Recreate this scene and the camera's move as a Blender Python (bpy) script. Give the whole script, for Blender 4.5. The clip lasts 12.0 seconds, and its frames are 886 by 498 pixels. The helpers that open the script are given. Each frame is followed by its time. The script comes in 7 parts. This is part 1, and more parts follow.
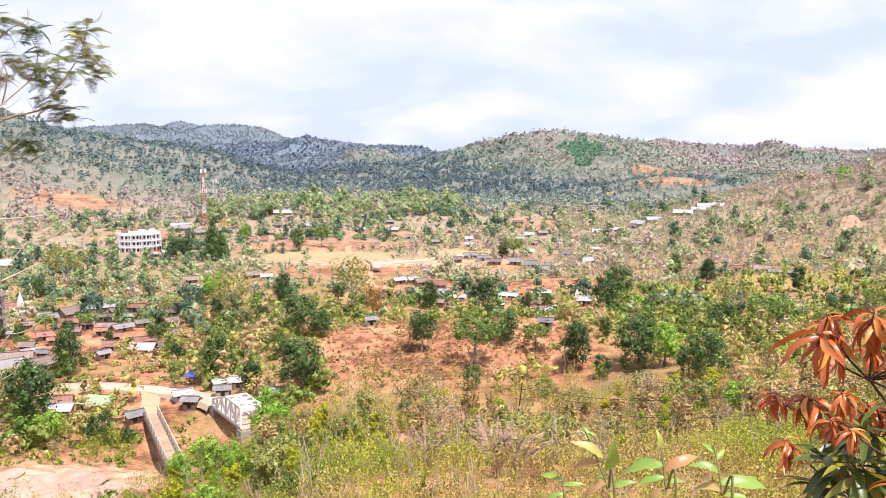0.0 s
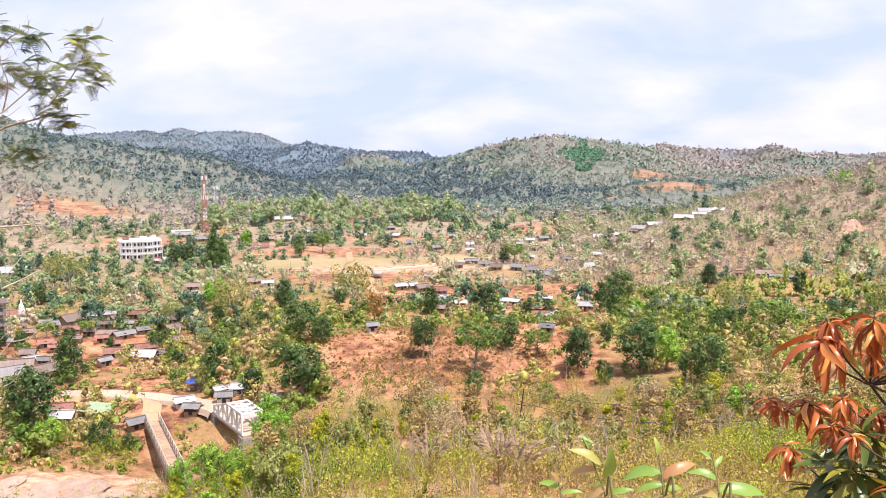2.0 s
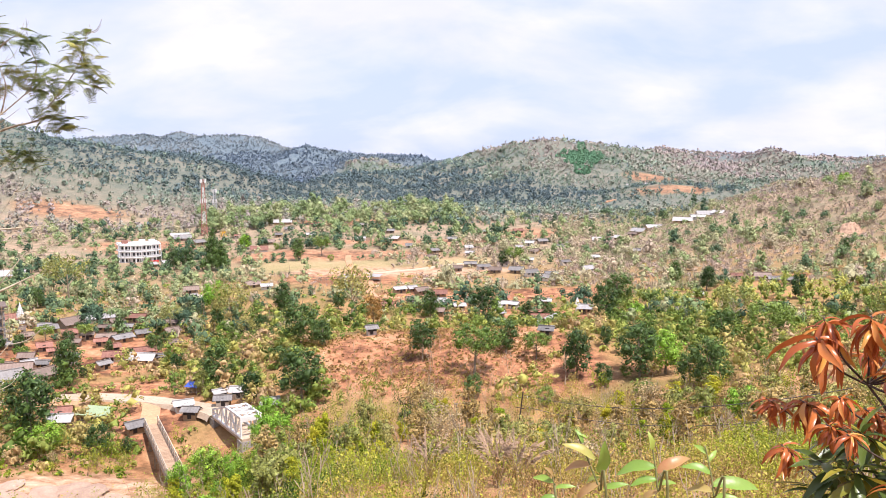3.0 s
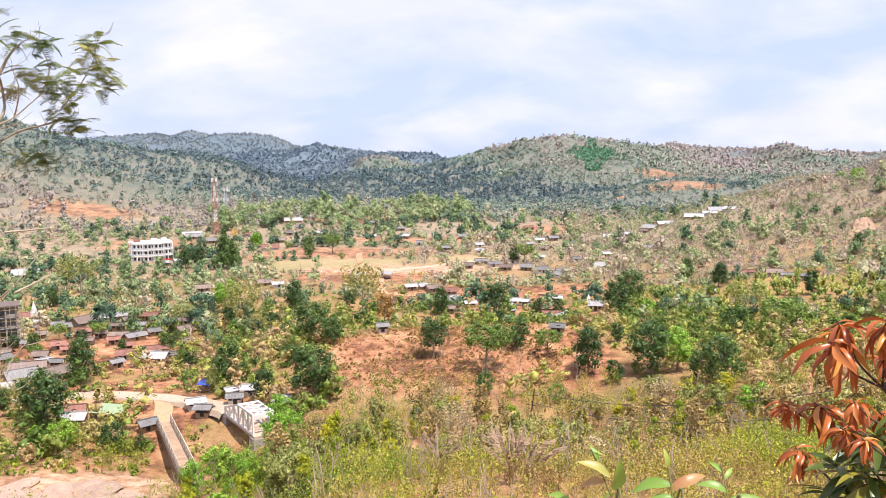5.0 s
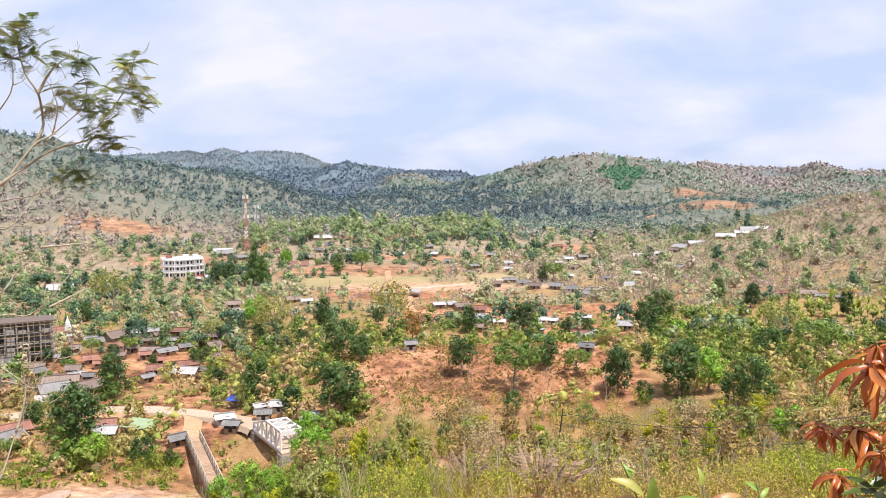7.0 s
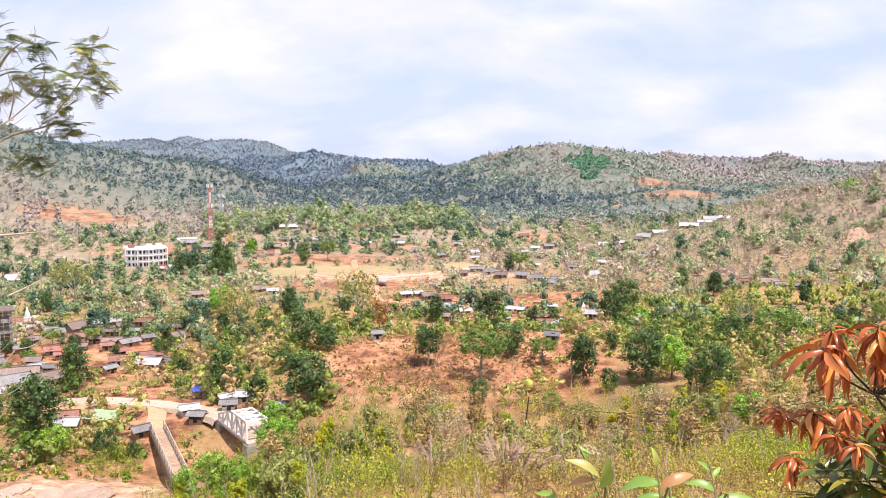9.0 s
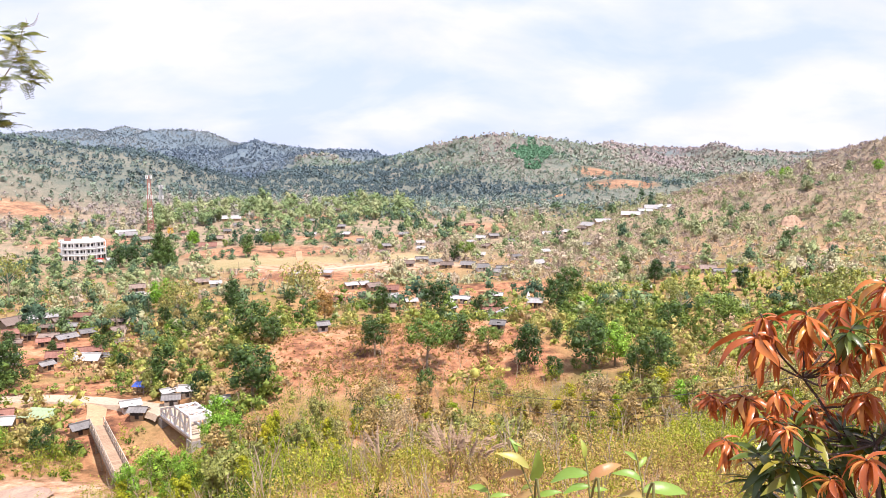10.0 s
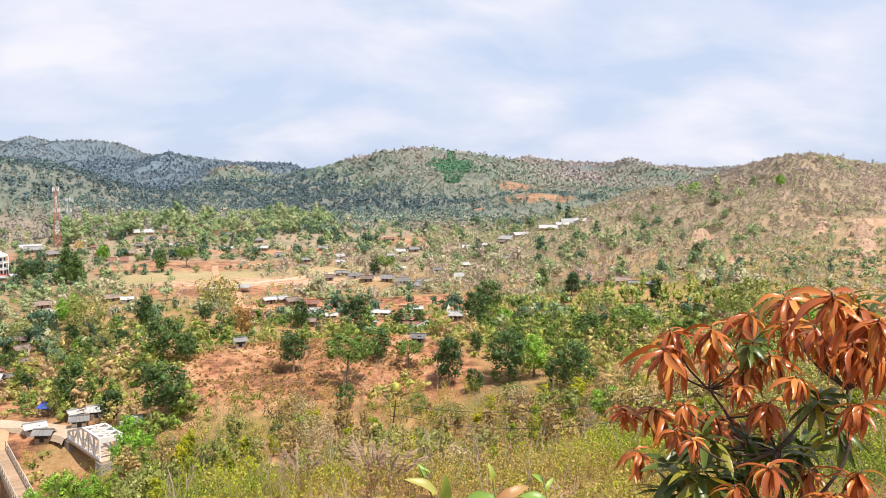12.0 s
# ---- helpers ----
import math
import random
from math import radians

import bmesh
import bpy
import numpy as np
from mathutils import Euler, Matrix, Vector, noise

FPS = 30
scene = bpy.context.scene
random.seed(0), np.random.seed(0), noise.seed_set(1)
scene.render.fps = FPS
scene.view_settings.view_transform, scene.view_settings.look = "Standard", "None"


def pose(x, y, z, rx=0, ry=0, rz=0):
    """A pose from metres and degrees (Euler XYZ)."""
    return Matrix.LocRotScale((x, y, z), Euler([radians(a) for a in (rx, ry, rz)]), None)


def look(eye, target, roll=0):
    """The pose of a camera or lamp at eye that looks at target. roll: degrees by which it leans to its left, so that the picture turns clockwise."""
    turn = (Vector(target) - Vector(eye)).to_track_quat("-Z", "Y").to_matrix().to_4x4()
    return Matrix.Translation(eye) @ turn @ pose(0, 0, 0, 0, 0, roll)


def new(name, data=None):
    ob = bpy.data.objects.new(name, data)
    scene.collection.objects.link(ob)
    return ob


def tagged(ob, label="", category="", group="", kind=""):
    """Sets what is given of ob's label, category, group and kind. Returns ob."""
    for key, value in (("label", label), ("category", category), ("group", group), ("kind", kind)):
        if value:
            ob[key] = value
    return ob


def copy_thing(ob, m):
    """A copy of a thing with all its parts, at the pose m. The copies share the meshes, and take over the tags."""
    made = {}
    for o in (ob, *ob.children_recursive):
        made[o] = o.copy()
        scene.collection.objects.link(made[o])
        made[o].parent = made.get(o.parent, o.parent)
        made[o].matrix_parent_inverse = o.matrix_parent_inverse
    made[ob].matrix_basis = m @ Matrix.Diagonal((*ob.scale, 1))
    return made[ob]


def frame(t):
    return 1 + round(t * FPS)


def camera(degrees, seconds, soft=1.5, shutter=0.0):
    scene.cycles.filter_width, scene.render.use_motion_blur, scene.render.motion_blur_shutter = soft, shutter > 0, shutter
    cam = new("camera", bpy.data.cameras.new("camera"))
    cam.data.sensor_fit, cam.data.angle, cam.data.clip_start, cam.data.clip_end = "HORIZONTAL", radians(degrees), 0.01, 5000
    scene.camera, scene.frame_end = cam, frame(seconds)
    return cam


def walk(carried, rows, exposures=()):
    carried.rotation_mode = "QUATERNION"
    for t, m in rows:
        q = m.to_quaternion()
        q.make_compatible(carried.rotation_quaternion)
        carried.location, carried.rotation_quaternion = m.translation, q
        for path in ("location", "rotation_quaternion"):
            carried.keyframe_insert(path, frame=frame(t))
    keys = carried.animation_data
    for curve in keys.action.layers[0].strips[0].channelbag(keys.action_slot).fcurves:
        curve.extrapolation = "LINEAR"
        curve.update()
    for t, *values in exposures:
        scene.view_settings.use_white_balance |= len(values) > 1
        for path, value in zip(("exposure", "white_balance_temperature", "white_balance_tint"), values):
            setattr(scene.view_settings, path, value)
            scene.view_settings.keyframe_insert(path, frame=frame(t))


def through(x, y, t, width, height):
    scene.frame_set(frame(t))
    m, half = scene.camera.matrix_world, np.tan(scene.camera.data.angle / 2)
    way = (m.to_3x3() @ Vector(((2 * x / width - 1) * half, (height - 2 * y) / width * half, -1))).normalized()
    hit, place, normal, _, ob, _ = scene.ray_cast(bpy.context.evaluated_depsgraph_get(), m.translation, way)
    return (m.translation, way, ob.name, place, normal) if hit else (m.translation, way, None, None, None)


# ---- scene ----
# ---- the camera and its way: a hand-held pan from a hillside ----
cam = camera(56.5, 12.0, soft=0.65)
PATH = [
    # seconds, x, y, z, then degrees about x, y, z
    (0.0, -0.020, 0.000, 59.989, 83.400, 0.000, 0.000),
    (0.5, -0.032, 0.000, 59.989, 83.332, 0.031, 0.297),
    (1.0, -0.032, 0.000, 59.991, 83.364, 0.115, 0.432),
    (1.5, -0.019, 0.000, 59.995, 83.556, 0.142, 0.320),
    (2.0, -0.013, 0.000, 59.992, 83.798, 0.226, 0.042),
    (2.5, -0.011, -0.000, 59.986, 84.027, 0.193, -0.097),
    (3.0, -0.004, -0.000, 59.978, 84.013, 0.276, -0.029),
    (5.0, -0.010, 0.000, 60.012, 83.831, 0.593, 0.681),
    (5.5, -0.022, -0.000, 60.009, 84.304, 0.452, 1.322),
    (6.0, -0.015, -0.000, 60.009, 84.708, 0.461, 2.122),
    (6.5, -0.015, -0.000, 60.006, 85.013, 0.485, 2.643),
    (7.0, -0.015, -0.000, 60.004, 85.108, 0.401, 2.696),
    (9.0, 0.000, -0.000, 59.995, 84.346, 0.215, 0.394),
    (9.5, 0.016, -0.000, 59.997, 83.943, 0.180, -1.107),
    (10.0, 0.025, -0.000, 60.005, 83.654, 0.334, -3.418),
    (10.5, 0.028, 0.000, 60.012, 83.584, 0.213, -5.042),
    (11.0, 0.038, -0.000, 60.016, 83.817, 0.098, -6.455),
    (11.5, 0.040, -0.000, 60.019, 84.158, 0.012, -7.746),
    (12.0, 0.046, -0.000, 60.024, 84.579, -0.006, -8.951),
]
walk(cam, [(t, pose(x, y, z, a, b, c)) for t, x, y, z, a, b, c in PATH],
     exposures=[(0.0, 0.66, 6500, 19), (2.0, 0.58, 6500, 18), (5.0, 0.52, 6500, 15), (5.5, 0.44, 6500, 13), (7.0, 0.40, 6500, 12), (9.0, 0.56, 6500, 18), (10.0, 0.64, 6550, 18), (12.0, 0.38, 6800, 9)])
# ---- sky and sun ----
SUN_UP, SUN_FROM = radians(66), radians(140)   # height, and bearing from +y towards +x
sun = new("sun", bpy.data.lights.new("sun", "SUN"))
sun.data.energy, sun.data.angle, sun.data.color = 5.0, radians(0.6), (1.0, 0.96, 0.90)
sun_at = Vector((math.sin(SUN_FROM) * math.cos(SUN_UP), math.cos(SUN_FROM) * math.cos(SUN_UP), math.sin(SUN_UP)))
sun.matrix_world = look((0, 0, 300), Vector((0, 0, 300)) - sun_at)

world = bpy.data.worlds.new("hazy_sky")
scene.world = world
world.use_nodes = True
wn, wl = world.node_tree.nodes, world.node_tree.links
wn.clear()


def wnode(kind, **values):
    n = wn.new(kind)
    for k, v in values.items():
        n.inputs[k].default_value = v
    return n


sky = wn.new("ShaderNodeTexSky")
sky.sky_type, sky.sun_disc = "NISHITA", False
sky.sun_elevation, sky.sun_rotation = SUN_UP, SUN_FROM
sky.air_density, sky.dust_density, sky.ozone_density, sky.altitude = 1.0, 1.6, 1.0, 300
coord = wn.new("ShaderNodeTexCoord")
split = wn.new("ShaderNodeSeparateXYZ")
wl.new(coord.outputs["Generated"], split.inputs[0])
lift = wn.new("ShaderNodeMath")           # flatten the dome onto a cloud layer
lift.operation = "ADD"
lift.inputs[1].default_value = 0.42
wl.new(split.outputs["Z"], lift.inputs[0])
flat = wn.new("ShaderNodeCombineXYZ")
for axis in ("X", "Y"):
    d = wn.new("ShaderNodeMath")
    d.operation = "DIVIDE"
    wl.new(split.outputs[axis], d.inputs[0])
    wl.new(lift.outputs[0], d.inputs[1])
    wl.new(d.outputs[0], flat.inputs[axis])
place = wn.new("ShaderNodeMapping")
place.inputs["Location"].default_value = (3.1, 1.7, 0.0)
place.inputs["Rotation"].default_value = (0, 0, 0.35)
place.inputs["Scale"].default_value = (0.75, 1.0, 1.0)
wl.new(flat.outputs[0], place.inputs["Vector"])
puffs = wnode("ShaderNodeTexNoise", Scale=3.0, Detail=8.0, Roughness=0.52, Distortion=0.25)
wl.new(place.outputs[0], puffs.inputs["Vector"])
shape = wn.new("ShaderNodeValToRGB")
shape.color_ramp.elements[0].position, shape.color_ramp.elements[0].color = 0.40, (0.06, 0.06, 0.06, 1)
shape.color_ramp.elements[1].position, shape.color_ramp.elements[1].color = 0.64, (0.97, 0.97, 0.97, 1)
wl.new(puffs.outputs[0], shape.inputs[0])
grey = wnode("ShaderNodeTexNoise", Scale=4.2, Detail=5.0, Roughness=0.5)
wl.new(place.outputs[0], grey.inputs["Vector"])
tone = wn.new("ShaderNodeValToRGB")
tone.color_ramp.elements[0].position, tone.color_ramp.elements[0].color = 0.35, (6.8, 7.15, 8.8, 1)
tone.color_ramp.elements[1].position, tone.color_ramp.elements[1].color = 0.62, (7.9, 8.0, 9.0, 1)
wl.new(grey.outputs[0], tone.inputs[0])
veil = wn.new("ShaderNodeMix")            # a thin white veil over the blue
veil.data_type = "RGBA"
veil.inputs[0].default_value = 0.85
veil.inputs[7].default_value = (5.3, 6.4, 8.8, 1)
wl.new(sky.outputs[0], veil.inputs[6])
mix = wn.new("ShaderNodeMix")
mix.data_type = "RGBA"
wl.new(shape.outputs[0], mix.inputs[0])
wl.new(veil.outputs[2], mix.inputs[6])
wl.new(tone.outputs[0], mix.inputs[7])
back = wn.new("ShaderNodeBackground")
back.inputs["Strength"].default_value = 0.090
wl.new(mix.outputs[2], back.inputs["Color"])
out = wn.new("ShaderNodeOutputWorld")
wl.new(back.outputs[0], out.inputs["Surface"])
# ---- materials ----
def material(name, rough=0.8, metal=0.0, spec=0.3):
    m = bpy.data.materials.new(name)
    m.use_nodes = True
    b = m.node_tree.nodes["Principled BSDF"]
    b.inputs["Roughness"].default_value, b.inputs["Metallic"].default_value = rough, metal
    b.inputs["Specular IOR Level"].default_value = spec
    return m, m.node_tree.nodes, m.node_tree.links, b


def stops(nodes, colours):
    r = nodes.new("ShaderNodeValToRGB")
    e = r.color_ramp.elements
    while len(e) < len(colours):
        e.new(0.5)
    for el, (p, c) in zip(e, colours):
        el.position, el.color = p, (*c, 1)
    return r


def blend(nodes, links, how, a, b, fac=1.0):
    """a, b: sockets or colours; fac: a number or a socket."""
    n = nodes.new("ShaderNodeMix")
    n.data_type, n.blend_type = "RGBA", how
    for v, i in ((fac, 0), (a, 6), (b, 7)):
        if isinstance(v, bpy.types.NodeSocket):
            links.new(v, n.inputs[i])
        elif i == 0:
            n.inputs[0].default_value = v
        else:
            n.inputs[i].default_value = (*v, 1)
    return n.outputs[2]


def noise_tex(nodes, links, scale, detail=4.0, rough=0.6, world=True):
    t = nodes.new("ShaderNodeTexNoise")
    t.inputs["Scale"].default_value, t.inputs["Detail"].default_value, t.inputs["Roughness"].default_value = scale, detail, rough
    if world:
        g = nodes.new("ShaderNodeNewGeometry")
        links.new(g.outputs["Position"], t.inputs["Vector"])
    else:
        g = nodes.new("ShaderNodeTexCoord")
        links.new(g.outputs["Object"], t.inputs["Vector"])
    return t.outputs[0]


def bump(nodes, links, b, height, strength, distance):
    n = nodes.new("ShaderNodeBump")
    n.inputs["Strength"].default_value, n.inputs["Distance"].default_value = strength, distance
    links.new(height, n.inputs["Height"])
    links.new(n.outputs[0], b.inputs["Normal"])


def surface(name, dark, light, scale=3.0, rough=0.85, metal=0.0, spec=0.3, relief=0.0, fine=9.0, vary=0.25):
    """A worn surface: two colours mixed by noise at two sizes, some change from thing to thing."""
    m, n, l, b = material(name, rough, metal, spec)
    a = noise_tex(n, l, scale, 5.0, 0.65, world=False)
    c = noise_tex(n, l, scale * fine, 3.0, 0.6, world=False)
    col = blend(n, l, "MIX", dark, light, a)
    col = blend(n, l, "OVERLAY", col, c, 0.45)
    info = n.new("ShaderNodeObjectInfo")
    tone = stops(n, [(0.0, (1 - vary,) * 3), (1.0, (1.0, 1.0, 1.0))])
    l.new(info.outputs["Random"], tone.inputs[0])
    col = blend(n, l, "MULTIPLY", col, tone.outputs[0])
    l.new(col, b.inputs["Base Color"])
    if relief:
        bump(n, l, b, c, 0.5, relief)
    return m


def leaf_material(name, colours, source="object", gloss=0.45, shine=0.25, through=0.3, lively=1.0):
    """Leaves: a hue per plant (its Random, or the tint stored with each plant of a mass), a tone per leaf."""
    m, n, l, b = material(name, gloss, 0.0, shine)
    hue = stops(n, colours)
    if source == "object":
        l.new(n.new("ShaderNodeObjectInfo").outputs["Random"], hue.inputs[0])
    else:
        at = n.new("ShaderNodeAttribute")
        at.attribute_name = "tint"
        l.new(at.outputs["Fac"], hue.inputs[0])
    tone = stops(n, [(0.0, (1 - 0.5 * lively,) * 3), (0.5, (1.0, 1.0, 1 - 0.05 * lively)), (1.0, (1 + 0.5 * lively, 1 + 0.45 * lively, 1 + 0.25 * lively))])
    l.new(n.new("ShaderNodeNewGeometry").outputs["Random Per Island"], tone.inputs[0])
    col = blend(n, l, "MULTIPLY", hue.outputs[0], tone.outputs[0])
    l.new(col, b.inputs["Base Color"])
    if through:
        tr = n.new("ShaderNodeBsdfTranslucent")
        l.new(col, tr.inputs["Color"])
        mx = n.new("ShaderNodeMixShader")
        mx.inputs[0].default_value = through
        l.new(b.outputs[0], mx.inputs[1])
        l.new(tr.outputs[0], mx.inputs[2])
        l.new(mx.outputs[0], n["Material Output"].inputs["Surface"])
    return m


MIXED = [(0.0, (0.105, 0.170, 0.045)), (0.22, (0.210, 0.300, 0.068)), (0.42, (0.370, 0.410, 0.105)),
         (0.58, (0.470, 0.410, 0.145)), (0.78, (0.520, 0.370, 0.190)), (1.0, (0.470, 0.340, 0.220))]
# valley, far and farthest woods: haze is put into these paler, bluer leaf colours
VALLEY = [(0.0, (0.075, 0.128, 0.080)), (0.2, (0.150, 0.220, 0.112)), (0.38, (0.265, 0.345, 0.152)),
          (0.54, (0.390, 0.395, 0.225)), (0.7, (0.470, 0.390, 0.285)), (1.0, (0.430, 0.335, 0.295))]
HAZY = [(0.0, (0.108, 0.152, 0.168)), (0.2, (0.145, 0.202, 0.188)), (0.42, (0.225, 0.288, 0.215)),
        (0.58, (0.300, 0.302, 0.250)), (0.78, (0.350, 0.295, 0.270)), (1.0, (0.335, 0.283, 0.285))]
HAZE_BLUE = [(0.0, (0.115, 0.155, 0.208)), (0.35, (0.138, 0.180, 0.225)), (0.7, (0.185, 0.220, 0.240)), (1.0, (0.245, 0.268, 0.280))]
M_VALLEY = leaf_material("valley_trees_hazed_leaves", VALLEY, "tint", 0.8, 0.1, 0.15, 0.35)
M_WOODS = leaf_material("mixed_woods_leaves", MIXED, "tint", 0.7, 0.12, 0.3, 0.7)
M_HAZY = leaf_material("far_woods_hazed_leaves", HAZY, "tint", 0.9, 0.05, 0.1, 0.16)
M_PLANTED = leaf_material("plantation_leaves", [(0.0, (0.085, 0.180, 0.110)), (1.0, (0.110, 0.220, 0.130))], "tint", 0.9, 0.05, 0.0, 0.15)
M_HAZE_BLUE = leaf_material("farthest_woods_hazed_leaves", HAZE_BLUE, "tint", 0.9, 0.05, 0.0, 0.10)
M_DARK = leaf_material("dark_green_leaves", [(0.0, (0.050, 0.100, 0.034)), (1.0, (0.115, 0.190, 0.056))])
M_MID = leaf_material("green_leaves", [(0.0, (0.150, 0.245, 0.056)), (1.0, (0.260, 0.355, 0.084))])
M_BRIGHT = leaf_material("bright_green_leaves", [(0.0, (0.190, 0.400, 0.045)), (1.0, (0.300, 0.470, 0.070))])
M_FRESH = leaf_material("fresh_green_leaves", [(0.0, (0.165, 0.280, 0.040)), (1.0, (0.300, 0.380, 0.060))])
M_OLIVE = leaf_material("yellow_green_leaves", [(0.0, (0.230, 0.270, 0.075)), (1.0, (0.370, 0.340, 0.115))])
M_RUSTY = leaf_material("rusty_leaves", [(0.0, (0.420, 0.200, 0.060)), (1.0, (0.420, 0.260, 0.090))])
M_GOLD = leaf_material("yellow_blossom", [(0.0, (0.75, 0.42, 0.02)), (1.0, (0.8, 0.48, 0.03))])
M_DRY = leaf_material("dry_leaves", [(0.0, (0.420, 0.320, 0.180)), (1.0, (0.520, 0.420, 0.250))])
M_BARK = surface("grey_brown_bark", (0.16, 0.12, 0.085), (0.36, 0.30, 0.23), 2.0, 0.9)
M_PALE_BARK = surface("pale_dry_bark", (0.32, 0.25, 0.17), (0.54, 0.44, 0.32), 2.0, 0.9)
M_TWIG = surface("dry_twigs", (0.20, 0.14, 0.08), (0.38, 0.28, 0.17), 0.6, 0.9)

# ground: dry grass and litter, with bare earth, sand and green grass where the stored cover says so
M_GROUND, gn, gl, gb = material("hill_ground", 0.95, 0.0, 0.1)
patch = noise_tex(gn, gl, 0.035, 6.0, 0.65)
speck = noise_tex(gn, gl, 0.9, 5.0, 0.7)
tuft = noise_tex(gn, gl, 0.28, 4.0, 0.7)
grass = stops(gn, [(0.30, (0.135, 0.120, 0.042)), (0.46, (0.250, 0.170, 0.072)), (0.60, (0.35, 0.210, 0.095)), (0.75, (0.39, 0.205, 0.095))])
gl.new(patch, grass.inputs[0])
red = stops(gn, [(0.38, (0.10, 0.048, 0.030)), (0.45, (0.21, 0.094, 0.052)), (0.50, (0.35, 0.160, 0.085)), (0.55, (0.38, 0.205, 0.110)), (0.64, (0.47, 0.300, 0.175))])
litter = noise_tex(gn, gl, 0.075, 4.0, 0.6)
gl.new(blend(gn, gl, "MIX", tuft, litter, 0.5), red.inputs[0])
sand = stops(gn, [(0.36, (0.26, 0.135, 0.075)), (0.48, (0.42, 0.250, 0.155)), (0.64, (0.54, 0.37, 0.26))])
gl.new(tuft, sand.inputs[0])
lawn = stops(gn, [(0.3, (0.26, 0.22, 0.10)), (0.7, (0.42, 0.31, 0.17))])
gl.new(patch, lawn.inputs[0])
cov = gn.new("ShaderNodeAttribute")
cov.attribute_name = "cover"
ch = gn.new("ShaderNodeSeparateColor")
gl.new(cov.outputs["Color"], ch.inputs[0])
col = blend(gn, gl, "MIX", grass.outputs[0], lawn.outputs[0], ch.outputs[1])
col = blend(gn, gl, "MIX", col, red.outputs[0], ch.outputs[0])
col = blend(gn, gl, "MIX", col, sand.outputs[0], ch.outputs[2])
# far hills: canopy too distant to tell apart, dry and dark patches, haze mixed in
leafage = noise_tex(gn, gl, 0.11, 5.0, 0.75)
canopy = stops(gn, [(0.34, (0.165, 0.165, 0.125)), (0.47, (0.245, 0.21, 0.155)), (0.58, (0.345, 0.26, 0.20)), (0.7, (0.41, 0.29, 0.225))])
gl.new(leafage, canopy.inputs[0])
# bluish ground colour that imitates haze over the farthest hills
distant_haze = stops(gn, [(0.36, (0.095, 0.130, 0.165)), (0.5, (0.12, 0.158, 0.185)), (0.68, (0.165, 0.195, 0.20))])
gl.new(leafage, distant_haze.inputs[0])
away = gn.new("ShaderNodeAttribute")
away.attribute_name = "away"
sa = gn.new("ShaderNodeSeparateColor")
gl.new(away.outputs["Color"], sa.inputs[0])
broad = noise_tex(gn, gl, 0.012, 5.0, 0.7)
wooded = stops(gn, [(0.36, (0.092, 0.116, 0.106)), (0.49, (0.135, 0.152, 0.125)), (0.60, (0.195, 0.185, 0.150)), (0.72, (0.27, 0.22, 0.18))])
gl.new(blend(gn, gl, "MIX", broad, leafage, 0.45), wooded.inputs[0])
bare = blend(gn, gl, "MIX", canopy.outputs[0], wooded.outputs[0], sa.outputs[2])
bare = blend(gn, gl, "MIX", bare, distant_haze.outputs[0], sa.outputs[1])
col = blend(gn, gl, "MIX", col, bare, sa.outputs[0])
col = blend(gn, gl, "OVERLAY", col, speck, 0.5)
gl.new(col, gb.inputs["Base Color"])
bump(gn, gl, gb, speck, 0.7, 0.5)

M_EARTH_ROAD = surface("dusty_earth_road", (0.46, 0.32, 0.21), (0.66, 0.54, 0.42), 0.12, 0.95, fine=14)
M_RED_ROAD = surface("red_earth_road", (0.42, 0.20, 0.10), (0.60, 0.36, 0.22), 0.12, 0.95, fine=14)
# ---- the lie of the land (z in metres, the eye stands at the origin, 60 m up) ----
def hash2(i, j, s):
    n = np.sin(i * 127.1 + j * 311.7 + s * 74.7) * 43758.5453
    return n - np.floor(n)


def vnoise(x, y, size, s=0):
    """Smooth noise from 0 to 1 with bumps of about that size."""
    u, v = np.asarray(x, float) / size, np.asarray(y, float) / size
    i, j = np.floor(u), np.floor(v)
    a, b = u - i, v - j
    a, b = a * a * (3 - 2 * a), b * b * (3 - 2 * b)
    return ((hash2(i, j, s) * (1 - a) + hash2(i + 1, j, s) * a) * (1 - b)
            + (hash2(i, j + 1, s) * (1 - a) + hash2(i + 1, j + 1, s) * a) * b)


def fbm(x, y, size, s=0, octaves=4):
    total, amp, norm = 0.0, 1.0, 0.0
    for k in range(octaves):
        total = total + amp * vnoise(x, y, size / 2 ** k, s + k)
        norm, amp = norm + amp, amp * 0.5
    return total / norm


def ramp(v, a, b):
    t = np.clip((np.asarray(v, float) - a) / (b - a), 0, 1)
    return t * t * (3 - 2 * t)


